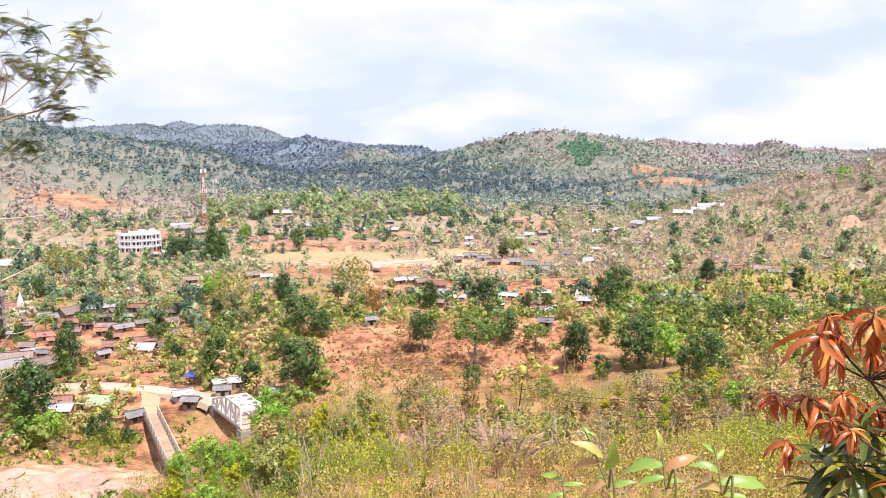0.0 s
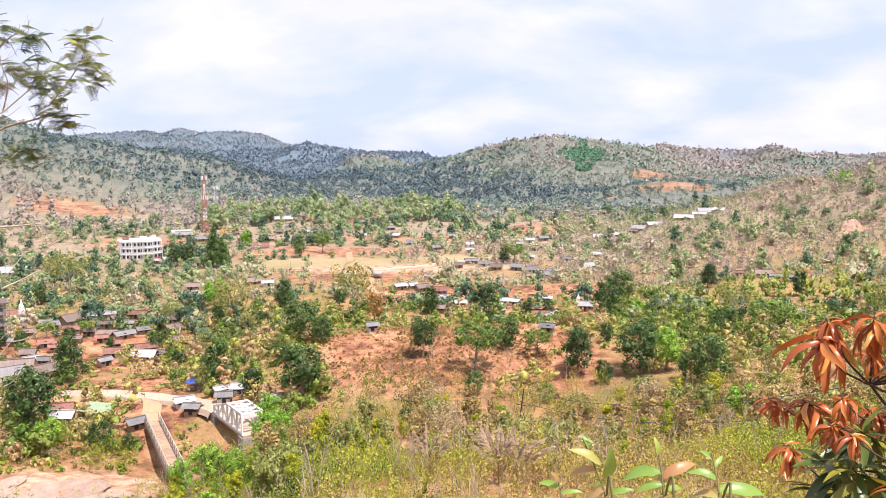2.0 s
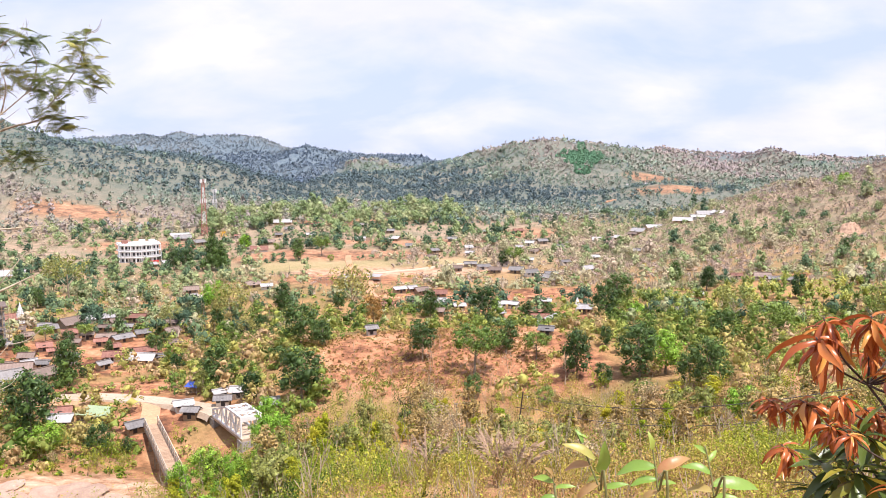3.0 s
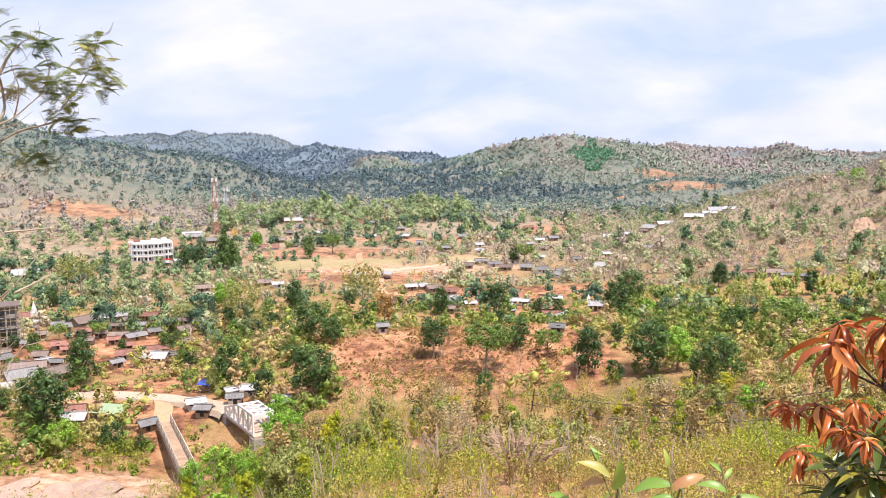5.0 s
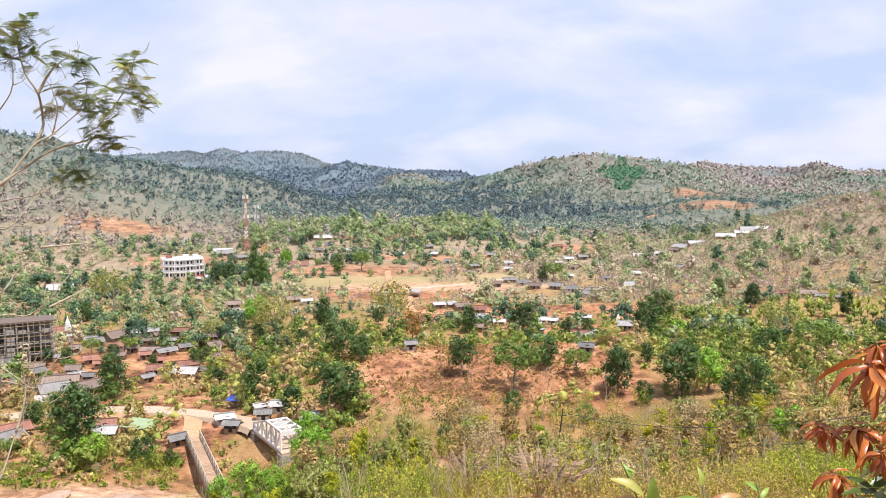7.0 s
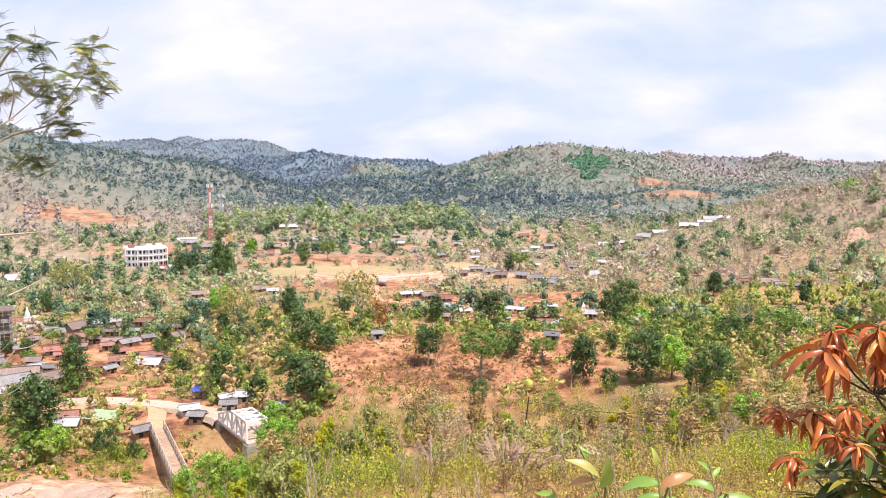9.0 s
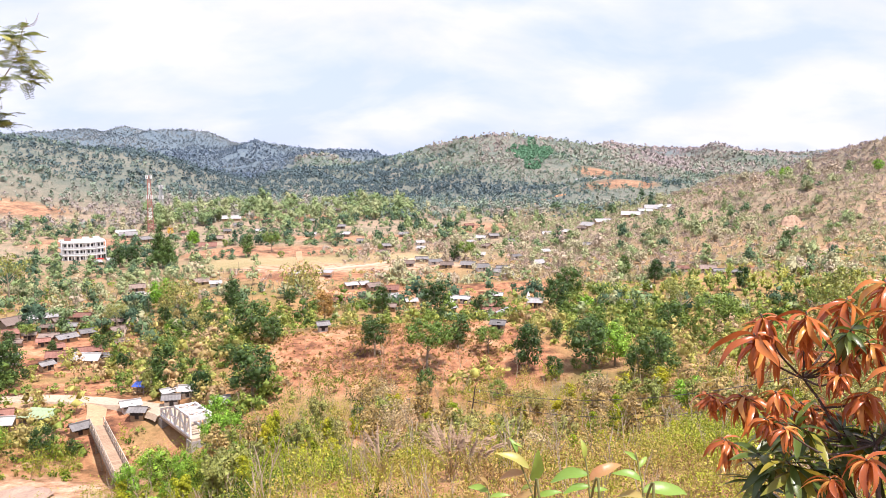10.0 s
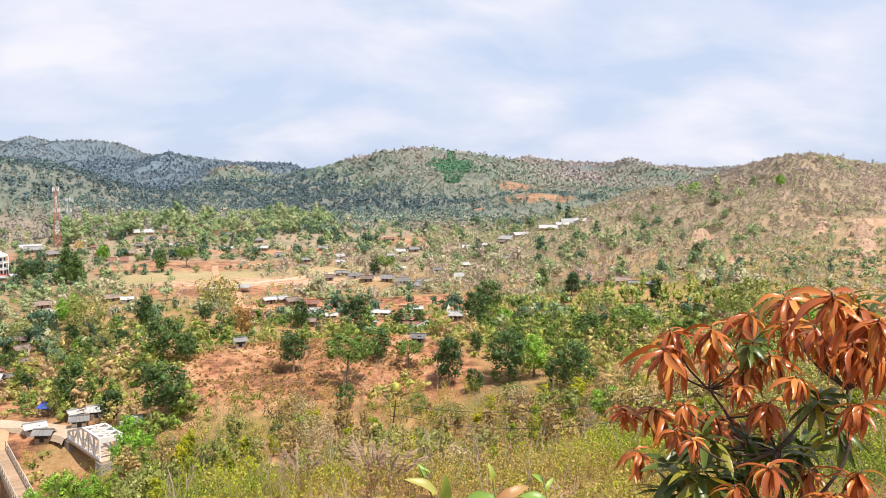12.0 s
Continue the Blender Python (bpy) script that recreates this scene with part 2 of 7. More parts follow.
# hills: centre x, y, half widths across and along, height, turn in degrees
HILLS = [
    (-6, 214, 30, 20, 8.0, 0),         # cleared red knoll
    (34, 206, 20, 18, 4.5, 0),
    (3, 68, 13, 9, 3.2, 0),            # hump on the near slope
    (36, 84, 12, 9, 2.0, 0),
    (-50, 158, 15, 13, -4.5, 0),       # river cut
    (-85, 690, 190, 110, 14.0, 0),     # village rise behind the field
    (385, 520, 122, 150, 47.0, -12),   # scrubby hill with the landslips
    (-400, 960, 130, 200, 30.0, 0),    # wooded hill behind the towers
    (-318, 1010, 52, 150, 27.0, 0),
    (-262, 985, 26, 110, 15.0, 0),
    (-570, 800, 150, 190, 106.0, 0),
    (-306, 2178, 330, 300, 82.5, 0),   # dark ridge
    (-760, 2911, 330, 320, 111.5, 0),  # far ridges
    (-650, 2960, 60, 200, 20.0, 0),
    (-545, 2940, 50, 260, -18.0, 0),
    (-1200, 2650, 300, 320, 77.0, 0),
    (-1700, 2300, 300, 320, 150.0, 0),
    (190, 1437, 205, 250, 63.0, 0),    # hill with the green plantation
    (-40, 1560, 190, 250, 9.0, 0),
    (560, 1900, 260, 300, 37.5, 0),    # long ridge
    (950, 1800, 300, 300, 24.0, 0),
    (1400, 1650, 300, 300, 37.5, 0),
    (330, 595, 62, 85, 15.0, 0),       # crest of the scrubby hill
    (262, 930, 55, 60, 20.0, 0),       # bare ochre knoll
    (940, 4500, 110, 150, 135.0, 0),   # farthest peak
]


def height(x, y):
    x, y = np.asarray(x, float), np.asarray(y, float)
    side = ramp(x / np.maximum(np.abs(y), 1.0), -0.36, -0.14)
    base = 1.6 + 3.6 * side + 6.0 * ramp(x / np.maximum(np.abs(y), 60.0), 0.15, 0.45)
    d = np.maximum(y, 0.0)
    fall = 2.6 - 0.6 * side * (1 - ramp(d, 62, 135))
    slope = base + (58.4 - base) / (1.0 + (d / (46.0 + 17.0 * side)) ** fall)
    slope = slope - 6.2 * ramp(d, 0.5, 12) * (1 - ramp(d, 16, 62))
    slope = np.where(y < 0, 58.4 - 0.12 * y, slope)
    z = slope
    for cx, cy, sx, sy, h, turn in HILLS:
        c, s = math.cos(math.radians(turn)), math.sin(math.radians(turn))
        u, v = (x - cx) * c + (y - cy) * s, -(x - cx) * s + (y - cy) * c
        z = z + h * np.exp(-0.5 * ((u / sx) ** 2 + (v / sy) ** 2))
    r = np.hypot(x, y)
    z = z + (fbm(x, y, 420, 3) - 0.5) * 46 * ramp(r, 650, 1500) * ramp(y, 200, 900)
    z = z + (fbm(x, y, 170, 15, 3) - 0.5) * 34 * ramp(r, 900, 1900) * ramp(y, 200, 900)
    z = z + (fbm(x, y, 90, 9) - 0.5) * 9 * ramp(r, 480, 900)
    # spurs and gullies running down the hillsides
    z = z - (np.abs(fbm(x * 1.3, y * 0.7, 130, 23, 3) - 0.5) * 2 - 0.22) * 20 * ramp(r, 380, 620) * ramp(x, 90, 210) * (1 - ramp(y, 800, 1000))
    z = z - (np.abs(fbm(x * 1.2, y * 0.8, 330, 27, 4) - 0.5) * 2 - 0.22) * 62 * ramp(r, 900, 1400) * ramp(y, 500, 900)
    z = z + (fbm(x, y, 30, 5) - 0.5) * 3.0 * ramp(r, 12, 90)
    return z
M_ROOF = {
    "grey": surface("weathered_tin", (0.13, 0.12, 0.115), (0.33, 0.31, 0.30), 0.5, 0.55, 0.0, 0.4, 0.02, vary=0.45),
    "white": surface("bright_tin", (0.28, 0.265, 0.255), (0.60, 0.58, 0.57), 0.45, 0.5, 0.0, 0.4, 0.02, vary=0.35),
    "rust": surface("rusty_tin", (0.18, 0.075, 0.055), (0.42, 0.21, 0.16), 0.5, 0.7, 0.0, 0.3, 0.02, vary=0.4),
    "brown": surface("old_brown_tin", (0.14, 0.098, 0.078), (0.33, 0.25, 0.21), 0.5, 0.7, 0.0, 0.3, 0.02, vary=0.4),
    "green": surface("green_sheet", (0.22, 0.29, 0.16), (0.36, 0.43, 0.27), 0.5, 0.6),
    "blue": surface("blue_tarpaulin", (0.02, 0.05, 0.30), (0.06, 0.13, 0.55), 0.8, 0.45, 0.0, 0.5),
}
M_PLASTER = surface("whitewashed_wall", (0.62, 0.55, 0.48), (0.84, 0.80, 0.74), 0.6, 0.9)
M_WHITE = surface("white_paint", (0.72, 0.70, 0.69), (0.86, 0.85, 0.84), 0.4, 0.7)
M_BAMBOO = surface("woven_bamboo_wall", (0.26, 0.18, 0.11), (0.46, 0.35, 0.23), 1.2, 0.9)
M_OCHRE = surface("ochre_wall", (0.42, 0.29, 0.16), (0.56, 0.42, 0.27), 0.6, 0.9)
M_CONCRETE = surface("bare_concrete", (0.24, 0.23, 0.22), (0.44, 0.42, 0.40), 0.5, 0.9)
M_DARK_HOLE = surface("dark_opening", (0.03, 0.03, 0.035), (0.06, 0.06, 0.065), 1.0, 0.5)
M_TIMBER = surface("weathered_timber", (0.24, 0.17, 0.12), (0.44, 0.35, 0.27), 1.5, 0.9)
M_PALE_TIMBER = surface("sun_bleached_timber", (0.44, 0.36, 0.28), (0.62, 0.54, 0.45), 1.5, 0.9)
M_DUSTY_DECK = surface("dusty_reddish_planks", (0.30, 0.19, 0.12), (0.50, 0.35, 0.24), 1.2, 0.95)
M_STEEL_WHITE = surface("white_painted_steel", (0.70, 0.68, 0.66), (0.86, 0.85, 0.84), 0.6, 0.5, 0.0, 0.5)
M_STEEL_RED = surface("faded_red_steel", (0.36, 0.14, 0.11), (0.50, 0.24, 0.19), 0.3, 0.6, 0.0, 0.4)
M_STEEL_GREY = surface("galvanised_steel", (0.36, 0.36, 0.38), (0.56, 0.56, 0.58), 0.3, 0.5, 0.3, 0.5)
M_RED_PAINT = surface("red_paint", (0.55, 0.05, 0.05), (0.70, 0.10, 0.09), 0.8, 0.6)
M_DARK_METAL = surface("dark_vehicle_paint", (0.07, 0.06, 0.06), (0.14, 0.12, 0.11), 0.8, 0.4, 0.0, 0.5)
M_RUBBER = surface("dusty_tyre", (0.03, 0.03, 0.03), (0.07, 0.06, 0.055), 2.0, 0.9)
# ---- meshes ----
def grid_mesh(name, V, Q, mats, tint=None, normals=None):
    """One mesh object from an array of corners and an array of four-cornered faces."""
    me = bpy.data.meshes.new(name)
    me.vertices.add(len(V))
    me.vertices.foreach_set("co", np.ascontiguousarray(V, np.float32).ravel())
    me.loops.add(Q.size)
    me.loops.foreach_set("vertex_index", np.ascontiguousarray(Q, np.int32).ravel())
    me.polygons.add(len(Q))
    me.polygons.foreach_set("loop_start", np.arange(0, Q.size, Q.shape[1], dtype=np.int32))
    for m in mats:
        me.materials.append(m)
    if tint is not None:
        me.attributes.new("tint", "FLOAT", "POINT").data.foreach_set("value", np.ascontiguousarray(tint, np.float32))
    me.update(calc_edges=True)
    me.validate()
    if normals is not None:      # leaves shaded as one soft rounded mass
        me.polygons.foreach_set("use_smooth", np.ones(len(me.polygons), bool))
        me.attributes.new("custom_normal", "FLOAT_VECTOR", "POINT").data.foreach_set("vector", np.ascontiguousarray(normals, np.float32).ravel())
    return new(name, me)


def part(name, bm, mat, parent, label=""):
    """Links a bmesh as one mesh object under a thing or a part."""
    me = bpy.data.meshes.new(name)
    bm.to_mesh(me)
    bm.free()
    me.materials.append(mat)
    ob = new(name, me)
    ob.parent = parent
    return tagged(ob, label)


def spot(az, r):
    return r * math.sin(math.radians(az)), r * math.cos(math.radians(az))


# ---- ground ----
def oval(x, y, cx, cy, rx, ry, soft=0.25, turn=0.0):
    """1 inside an oval with a ragged edge, 0 outside."""
    c, s = math.cos(math.radians(turn)), math.sin(math.radians(turn))
    u, v = (x - cx) * c + (y - cy) * s, -(x - cx) * s + (y - cy) * c
    d = np.hypot(u / rx, v / ry) + (fbm(x, y, 14, 21) - 0.5) * 0.5
    return 1 - ramp(d, 1 - soft, 1 + soft)


# bare earth: centre, half sizes, turn
EARTH = [(-2, 198, 33, 26, 0), (24, 190, 16, 18, 0), (-40, 385, 34, 26, 0), (-95, 470, 26, 22, 0), (40, 330, 36, 16, 0), (-108, 248, 38, 30, 10), (-86, 203, 30, 12, 12), (-66, 180, 12, 16, 0), (30, 285, 30, 20, 0), (-8, 325, 26, 24, 0),
         (-60, 470, 60, 22, 0), (-70, 610, 42, 18, 0), (250, 895, 46, 30, 0), (-190, 520, 36, 24, 0), (-280, 620, 40, 26, 0),
         (60, 560, 30, 20, 0), (120, 700, 40, 20, 0), (-20, 520, 60, 14, 0), (140, 322, 26, 6, 0), (300, 1180, 40, 40, 0)]
SAND = [(-66, 136, 24, 11, 20), (-90, 126, 24, 12, 20), (-20, 404, 60, 16, 0)]
LAWN = [(-62, 425, 46, 26, 0), (20, 440, 40, 10, 0)]
SLIPS = [(207, 418, 8, 11, 0), (254, 378, 5, 8, 0), (266, 371, 5, 9, 30), (258, 357, 5, 13, 32), (246, 337, 5, 14, 32), (233, 316, 5, 13, 32), (222, 299, 4, 10, 32), (283, 372, 9, 9, 0), (188, 343, 5, 9, 0), (216, 357, 3, 8, 0)]


def cover(x, y):
    masks = []
    for ovals in (EARTH, LAWN, SAND + SLIPS):
        m = np.zeros_like(x)
        for cx, cy, rx, ry, turn in ovals:
            m = np.maximum(m, oval(x, y, cx, cy, rx, ry, turn=turn))
        masks.append(m)
    return masks


az = np.radians(np.concatenate([np.arange(-40, 44, 0.34), np.arange(44, 320, 4.0)]))
rr = [0.0]
while rr[-1] < 4900:
    rr.append(rr[-1] + max(0.35, 0.0165 * rr[-1]))
rr = np.array([0.01] + rr[1:])
GA, GR = np.meshgrid(az, rr)
gx, gy = GR * np.sin(GA), GR * np.cos(GA)
gz = height(gx, gy)
n_az, n_r = len(az), len(rr)
V = np.stack([gx.ravel(), gy.ravel(), gz.ravel()], 1)
i, j = np.meshgrid(np.arange(n_r - 1), np.arange(n_az), indexing="ij")
jn = (j + 1) % n_az
Q = np.stack([i * n_az + j, (i + 1) * n_az + j, (i + 1) * n_az + jn, i * n_az + jn], -1).reshape(-1, 4)
V = np.vstack([V, [[0, 0, float(height(0, 0))]]])
ground = grid_mesh("ground", V, Q, [M_GROUND])
cm = np.zeros((len(V), 4), np.float32)
cm[:, 3] = 1
for k, m in enumerate(cover(V[:, 0], V[:, 1])):
    cm[:, k] = m
# bare reddish patches between the scrub of the near slope
reach = np.hypot(V[:, 0], V[:, 1])
cm[:, 0] = np.maximum(cm[:, 0], 0.75 * ramp(fbm(V[:, 0], V[:, 1], 16, 71), 0.42, 0.62) * (1 - ramp(reach, 170, 260)))
ground.data.attributes.new("cover", "FLOAT_COLOR", "POINT").data.foreach_set("color", cm.ravel())
# with distance the ground turns to the hazed canopy, then to haze blue
aw = np.zeros((len(V), 4), np.float32)
dist = np.hypot(V[:, 0], V[:, 1])
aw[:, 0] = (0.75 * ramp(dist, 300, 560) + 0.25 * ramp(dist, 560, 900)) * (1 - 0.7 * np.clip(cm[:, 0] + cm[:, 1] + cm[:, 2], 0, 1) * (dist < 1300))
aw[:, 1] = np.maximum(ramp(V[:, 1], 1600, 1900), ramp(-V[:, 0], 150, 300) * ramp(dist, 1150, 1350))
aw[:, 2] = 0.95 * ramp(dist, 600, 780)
aw[:, 3] = 1
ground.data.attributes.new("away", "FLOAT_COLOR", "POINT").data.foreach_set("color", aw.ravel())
ground.data.polygons.foreach_set("use_smooth", np.ones(len(ground.data.polygons), bool))
tagged(ground, "dry grassy hill country with bare red earth patches", "ground", kind="structure")
# ---- homes: x, y, width, roof ----
HOMES_RIVERSIDE = [
    (-114, 210, 10.4, "grey"),
    (-107, 215, 9.3, "brown"),
    (-117, 220, 13.1, "brown"),
    (-117, 228, 5.8, "white"),
    (-112, 226, 4.6, "grey"),
    (-122, 224, 6.3, "brown"),
    (-121, 235, 5.6, "brown"),
    (-133, 252, 6.0, "grey"),
    (-117, 243, 4.5, "rust"),
    (-98, 241, 8.2, "rust"),
    (-96, 228, 4.9, "grey"),
    (-92, 248, 10.2, "rust"),
    (-88, 237, 10.3, "white"),
    (-84, 239, 4.5, "grey"),
]
HOMES_HILLSIDE = [
    (-105, 265, 8.0, "grey"),
    (-110, 265, 6.8, "brown"),
    (-124, 300, 6.8, "white"),
    (-134, 309, 5.6, "white"),
    (-129, 297, 5.4, "white"),
    (-120, 305, 7.3, "brown"),
    (-112, 298, 7.8, "rust"),
    (-132, 288, 9.9, "brown"),
    (-97, 289, 5.1, "brown"),
    (-157, 298, 10.3, "rust"),
    (-124, 270, 6.2, "rust"),
    (-135, 278, 6.0, "grey"),
    (-106, 344, 5.0, "white"),
    (-135, 238, 9.6, "brown"),
    (-215, 408, 15.9, "white"),
]
HOMES_ROADSIDE = [
    (-105, 176, 8.7, "rust"),
    (-103, 170, 8.5, "grey"),
    (-86, 180, 6.4, "rust"),
    (-83, 174, 6.6, "white"),
    (-66, 171, 5.0, "grey"),
    (-59, 182, 5.2, "white"),
    (-56, 178, 4.5, "grey"),
    (-50, 182, 4.5, "grey"),
    (-52, 187, 4.5, "white"),
    (-38, 175, 5.4, "white"),
    (-47, 185, 4.5, "white"),
]
HOMES_SCHOOL = [
    (-176, 550, 16.0, "white"),
    (-154, 455, 6.0, "white"),
    (-160, 449, 6.6, "white"),
    (-103, 340, 4.5, "white"),
    (-113, 365, 7.9, "brown"),
    (-86, 367, 8.4, "brown"),
    (-78, 360, 5.6, "white"),
    (-110, 491, 12.5, "rust"),
    (-31, 528, 8.0, "white"),
    (-42, 641, 8.8, "brown"),
    (-90, 588, 9.0, "rust"),
    (-58, 587, 10.5, "grey"),
]
HOMES_FIELD = [
    (-18, 335, 6.1, "white"),
    (-9, 336, 6.5, "brown"),
    (-19, 214, 3.6, "grey"),
    (-2, 306, 7.7, "white"),
    (-2, 331, 8.3, "rust"),
    (11, 313, 4.5, "grey"),
    (21, 301, 5.5, "white"),
    (26, 300, 4.6, "white"),
    (19, 293, 4.5, "white"),
    (33, 288, 7.7, "rust"),
    (33, 277, 7.0, "rust"),
    (29, 268, 5.0, "white"),
    (26, 204, 4.5, "grey"),
    (6, 297, 4.5, "white"),
    (-13, 340, 4.5, "white"),
]
HOMES_UPPER = [
    (117, 326, 4.5, "rust"),
    (125, 320, 7.1, "brown"),
    (125, 308, 4.5, "grey"),
    (128, 301, 4.5, "grey"),
    (94, 299, 4.5, "white"),
    (77, 265, 6.5, "grey"),
    (152, 264, 5.9, "rust"),
    (77, 493, 6.2, "white"),
    (15, 484, 6.0, "white"),
    (-5, 472, 5.9, "grey"),
    (38, 452, 5.6, "white"),
    (-52, 527, 5.8, "white"),
    (-87, 538, 6.7, "white"),
]
HOMES_TERRACE = [
    (155, 532, 15.0, "white"),
    (166, 536, 11.6, "white"),
    (174, 542, 17.2, "white"),
    (180, 537, 9.9, "white"),
    (126, 528, 11.3, "white"),
    (138, 538, 13.3, "white"),
    (105, 506, 9.1, "white"),
    (118, 510, 7.5, "brown"),
    (94, 502, 6.5, "white"),
    (-116, 597, 16.5, "white"),
    (-21, 639, 16.3, "white"),
    (-110, 516, 10.1, "brown"),
    (-156, 527, 11.4, "grey"),
    (-172, 543, 13.6, "grey"),
    (31, 561, 8.1, "white"),
    (52, 499, 8.8, "white"),
    (61, 504, 7.3, "grey"),
    (68, 484, 7.0, "grey"),
]
HOMES_FAR_LANE = [
    (45, 483, 5.4, "white"),
    (-91, 619, 15.0, "brown"),
    (-71, 631, 13.1, "rust"),
    (31, 890, 11.3, "white"),
    (277, 1132, 16.7, "white"),
    (255, 1120, 14.6, "white"),
    (-36, 558, 7.1, "grey"),
    (6, 522, 6.7, "grey"),
    (14, 425, 7.5, "grey"),
    (20, 408, 7.8, "grey"),
    (25, 391, 6.9, "brown"),
    (35, 389, 8.1, "grey"),
    (41, 382, 7.3, "grey"),
    (46, 371, 7.2, "grey"),
    (50, 360, 5.8, "grey"),
    (31, 421, 6.7, "brown"),
    (50, 378, 6.7, "grey"),
    (7, 409, 6.5, "brown"),
]
HOMES = HOMES_RIVERSIDE + HOMES_HILLSIDE + HOMES_ROADSIDE + HOMES_SCHOOL + HOMES_FIELD + HOMES_UPPER + HOMES_TERRACE + HOMES_FAR_LANE


def more_homes(seed, count, cx, cy, rx, ry, roofs, gap, small, large):
    """Homes strewn over a quarter, none too close to another."""
    pick, made = random.Random(seed), []
    for _ in range(4000):
        a, s = pick.uniform(0, 6.283), math.sqrt(pick.random())
        x, y = cx + rx * s * math.cos(a), cy + ry * s * math.sin(a)
        if all(math.hypot(x - h[0], (y - h[1]) * 0.8) > gap for h in HOMES + made) and float(oval(np.array([x]), np.array([y]), -58, 412, 40, 30)[0]) < 0.3:
            made.append((x, y, pick.uniform(small, large), pick.choice(roofs)))
        if len(made) == count:
            break
    return made


HOMES += more_homes(14, 22, -116, 252, 36, 46, ["grey", "brown", "rust", "grey", "brown"], 7.0, 4.0, 6.5)
HOMES += more_homes(15, 10, -40, 545, 100, 70, ["grey", "rust", "brown", "grey"], 20, 5.0, 8.0)
HOMES += more_homes(16, 9, 50, 440, 60, 60, ["grey", "brown", "white"], 16, 5.0, 7.5)
HOMES += more_homes(17, 6, 10, 300, 34, 22, ["white", "rust", "brown"], 8, 4.5, 6.0)
# ground kept clear of trees: each home and its yard
BUILT = [(x * (1 - 2.5 / math.hypot(x, y)), y * (1 - 2.5 / math.hypot(x, y)), w * 0.5 + 0.4, w * 0.4 + 1.8, 0) for x, y, w, _ in HOMES]
BUILT += [(-174, 462, 16, 22, 0), (-143, 244, 16, 12, 0), (-155, 292, 5, 8, 0), (47, 279, 7, 8, 0), (35, 249, 6, 8, 0), (-44, 370, 12, 6, 0), (-5, 300, 8, 6, 0), (-163, 556, 5, 8, 0)]
# ---- plants: building blocks ----
def leaf_quads(rng, centres, radii, n, size, up=0.35, squash=0.8, flat=0.5, inner=0.0, three=False):
    """n leaf sprays on the shells of some blobs, each a small four-cornered blade facing about outward."""
    w = np.array(radii) ** 2
    which = rng.choice(len(radii), n, p=w / w.sum())
    d = rng.normal(size=(n, 3))
    d[:, 2] = d[:, 2] * 0.9 + up
    d /= np.linalg.norm(d, axis=1)[:, None]
    reach = np.array(radii)[which] * (1 - rng.random(n) ** 2 * (0.3 + inner))
    c = np.array(centres)[which] + d * reach[:, None] * [1, 1, squash]
    nor = d + rng.normal(size=(n, 3)) * flat
    nor /= np.linalg.norm(nor, axis=1)[:, None]
    a = np.cross(nor, rng.normal(size=(n, 3)))
    a /= np.linalg.norm(a, axis=1)[:, None]
    b = np.cross(nor, a)
    s = size * (0.55 + 0.9 * rng.random(n))[:, None]
    e = s * (0.45 + 0.4 * rng.random((n, 1)))
    sag = nor * s * 0.22
    if three:
        v = np.stack([c - a * s - sag, c + a * s - b * e, c + a * s * 0.6 + b * e], 1).reshape(-1, 3)
        return v, np.arange(3 * n).reshape(-1, 3)
    v = np.stack([c - a * s - sag, c - b * e, c + a * s - sag, c + b * e], 1).reshape(-1, 3)
    return v, np.arange(4 * n).reshape(-1, 4)


def sticks(segments, sides=3):
    """Tapered sticks (p0, p1, r0, r1) as arrays of corners and faces."""
    p0, p1 = np.array([s[0] for s in segments], float), np.array([s[1] for s in segments], float)
    r0, r1 = np.array([s[2] for s in segments]), np.array([s[3] for s in segments])
    d = p1 - p0
    d /= np.linalg.norm(d, axis=1)[:, None] + 1e-9
    ref = np.where(np.abs(d[:, 2:3]) < 0.9, [[0, 0, 1.0]], [[1.0, 0, 0]])
    a = np.cross(d, ref)
    a /= np.linalg.norm(a, axis=1)[:, None]
    b = np.cross(d, a)
    V, m = [], len(segments)
    for p, r in ((p0, r0), (p1, r1)):
        for k in range(sides):
            t = 2 * math.pi * k / sides
            V.append(p + (a * math.cos(t) + b * math.sin(t)) * r[:, None])
    V = np.stack(V, 1).reshape(-1, 3)
    base = np.arange(m)[:, None] * 2 * sides
    Q = [np.concatenate([base + k, base + (k + 1) % sides, base + sides + (k + 1) % sides, base + sides + k], 1) for k in range(sides)]
    return V, np.stack(Q, 1).reshape(-1, 4)


def branching(rng, base, way, length, radius, levels, spread=0.6, kids=3, rise=0.15, out=None):
    """A limb that forks; returns its sticks and its tips."""
    if out is None:
        out = ([], [])
    p = np.array(base, float)
    d = np.array(way, float) / np.linalg.norm(way)
    for k in range(2):
        nd = d + rng.normal(size=3) * 0.14 + [0, 0, rise * 0.4]
        nd /= np.linalg.norm(nd)
        q = p + nd * length / 2
        out[0].append((p, q, radius * (1 - 0.25 * k), radius * (0.75 - 0.25 * k)))
        p, d = q, nd
        if levels and k == 0:
            side = d + rng.normal(size=3) * spread
            branching(rng, p, side, length * 0.6, radius * 0.45, levels - 1, spread, max(kids - 1, 1), rise, out)
    if levels:
        for k in range(kids):
            side = d + rng.normal(size=3) * spread + [0, 0, rise]
            branching(rng, p, side, length * (0.55 + 0.25 * rng.random()), radius * 0.5, levels - 1, spread, kids, rise, out)
    else:
        out[1].append(p)
    return out


def merged(pieces):
    V, Q, n = [], [], 0
    for v, q in pieces:
        V.append(v)
        Q.append(q + n)
        n += len(v)
    return np.vstack(V), np.vstack(Q)


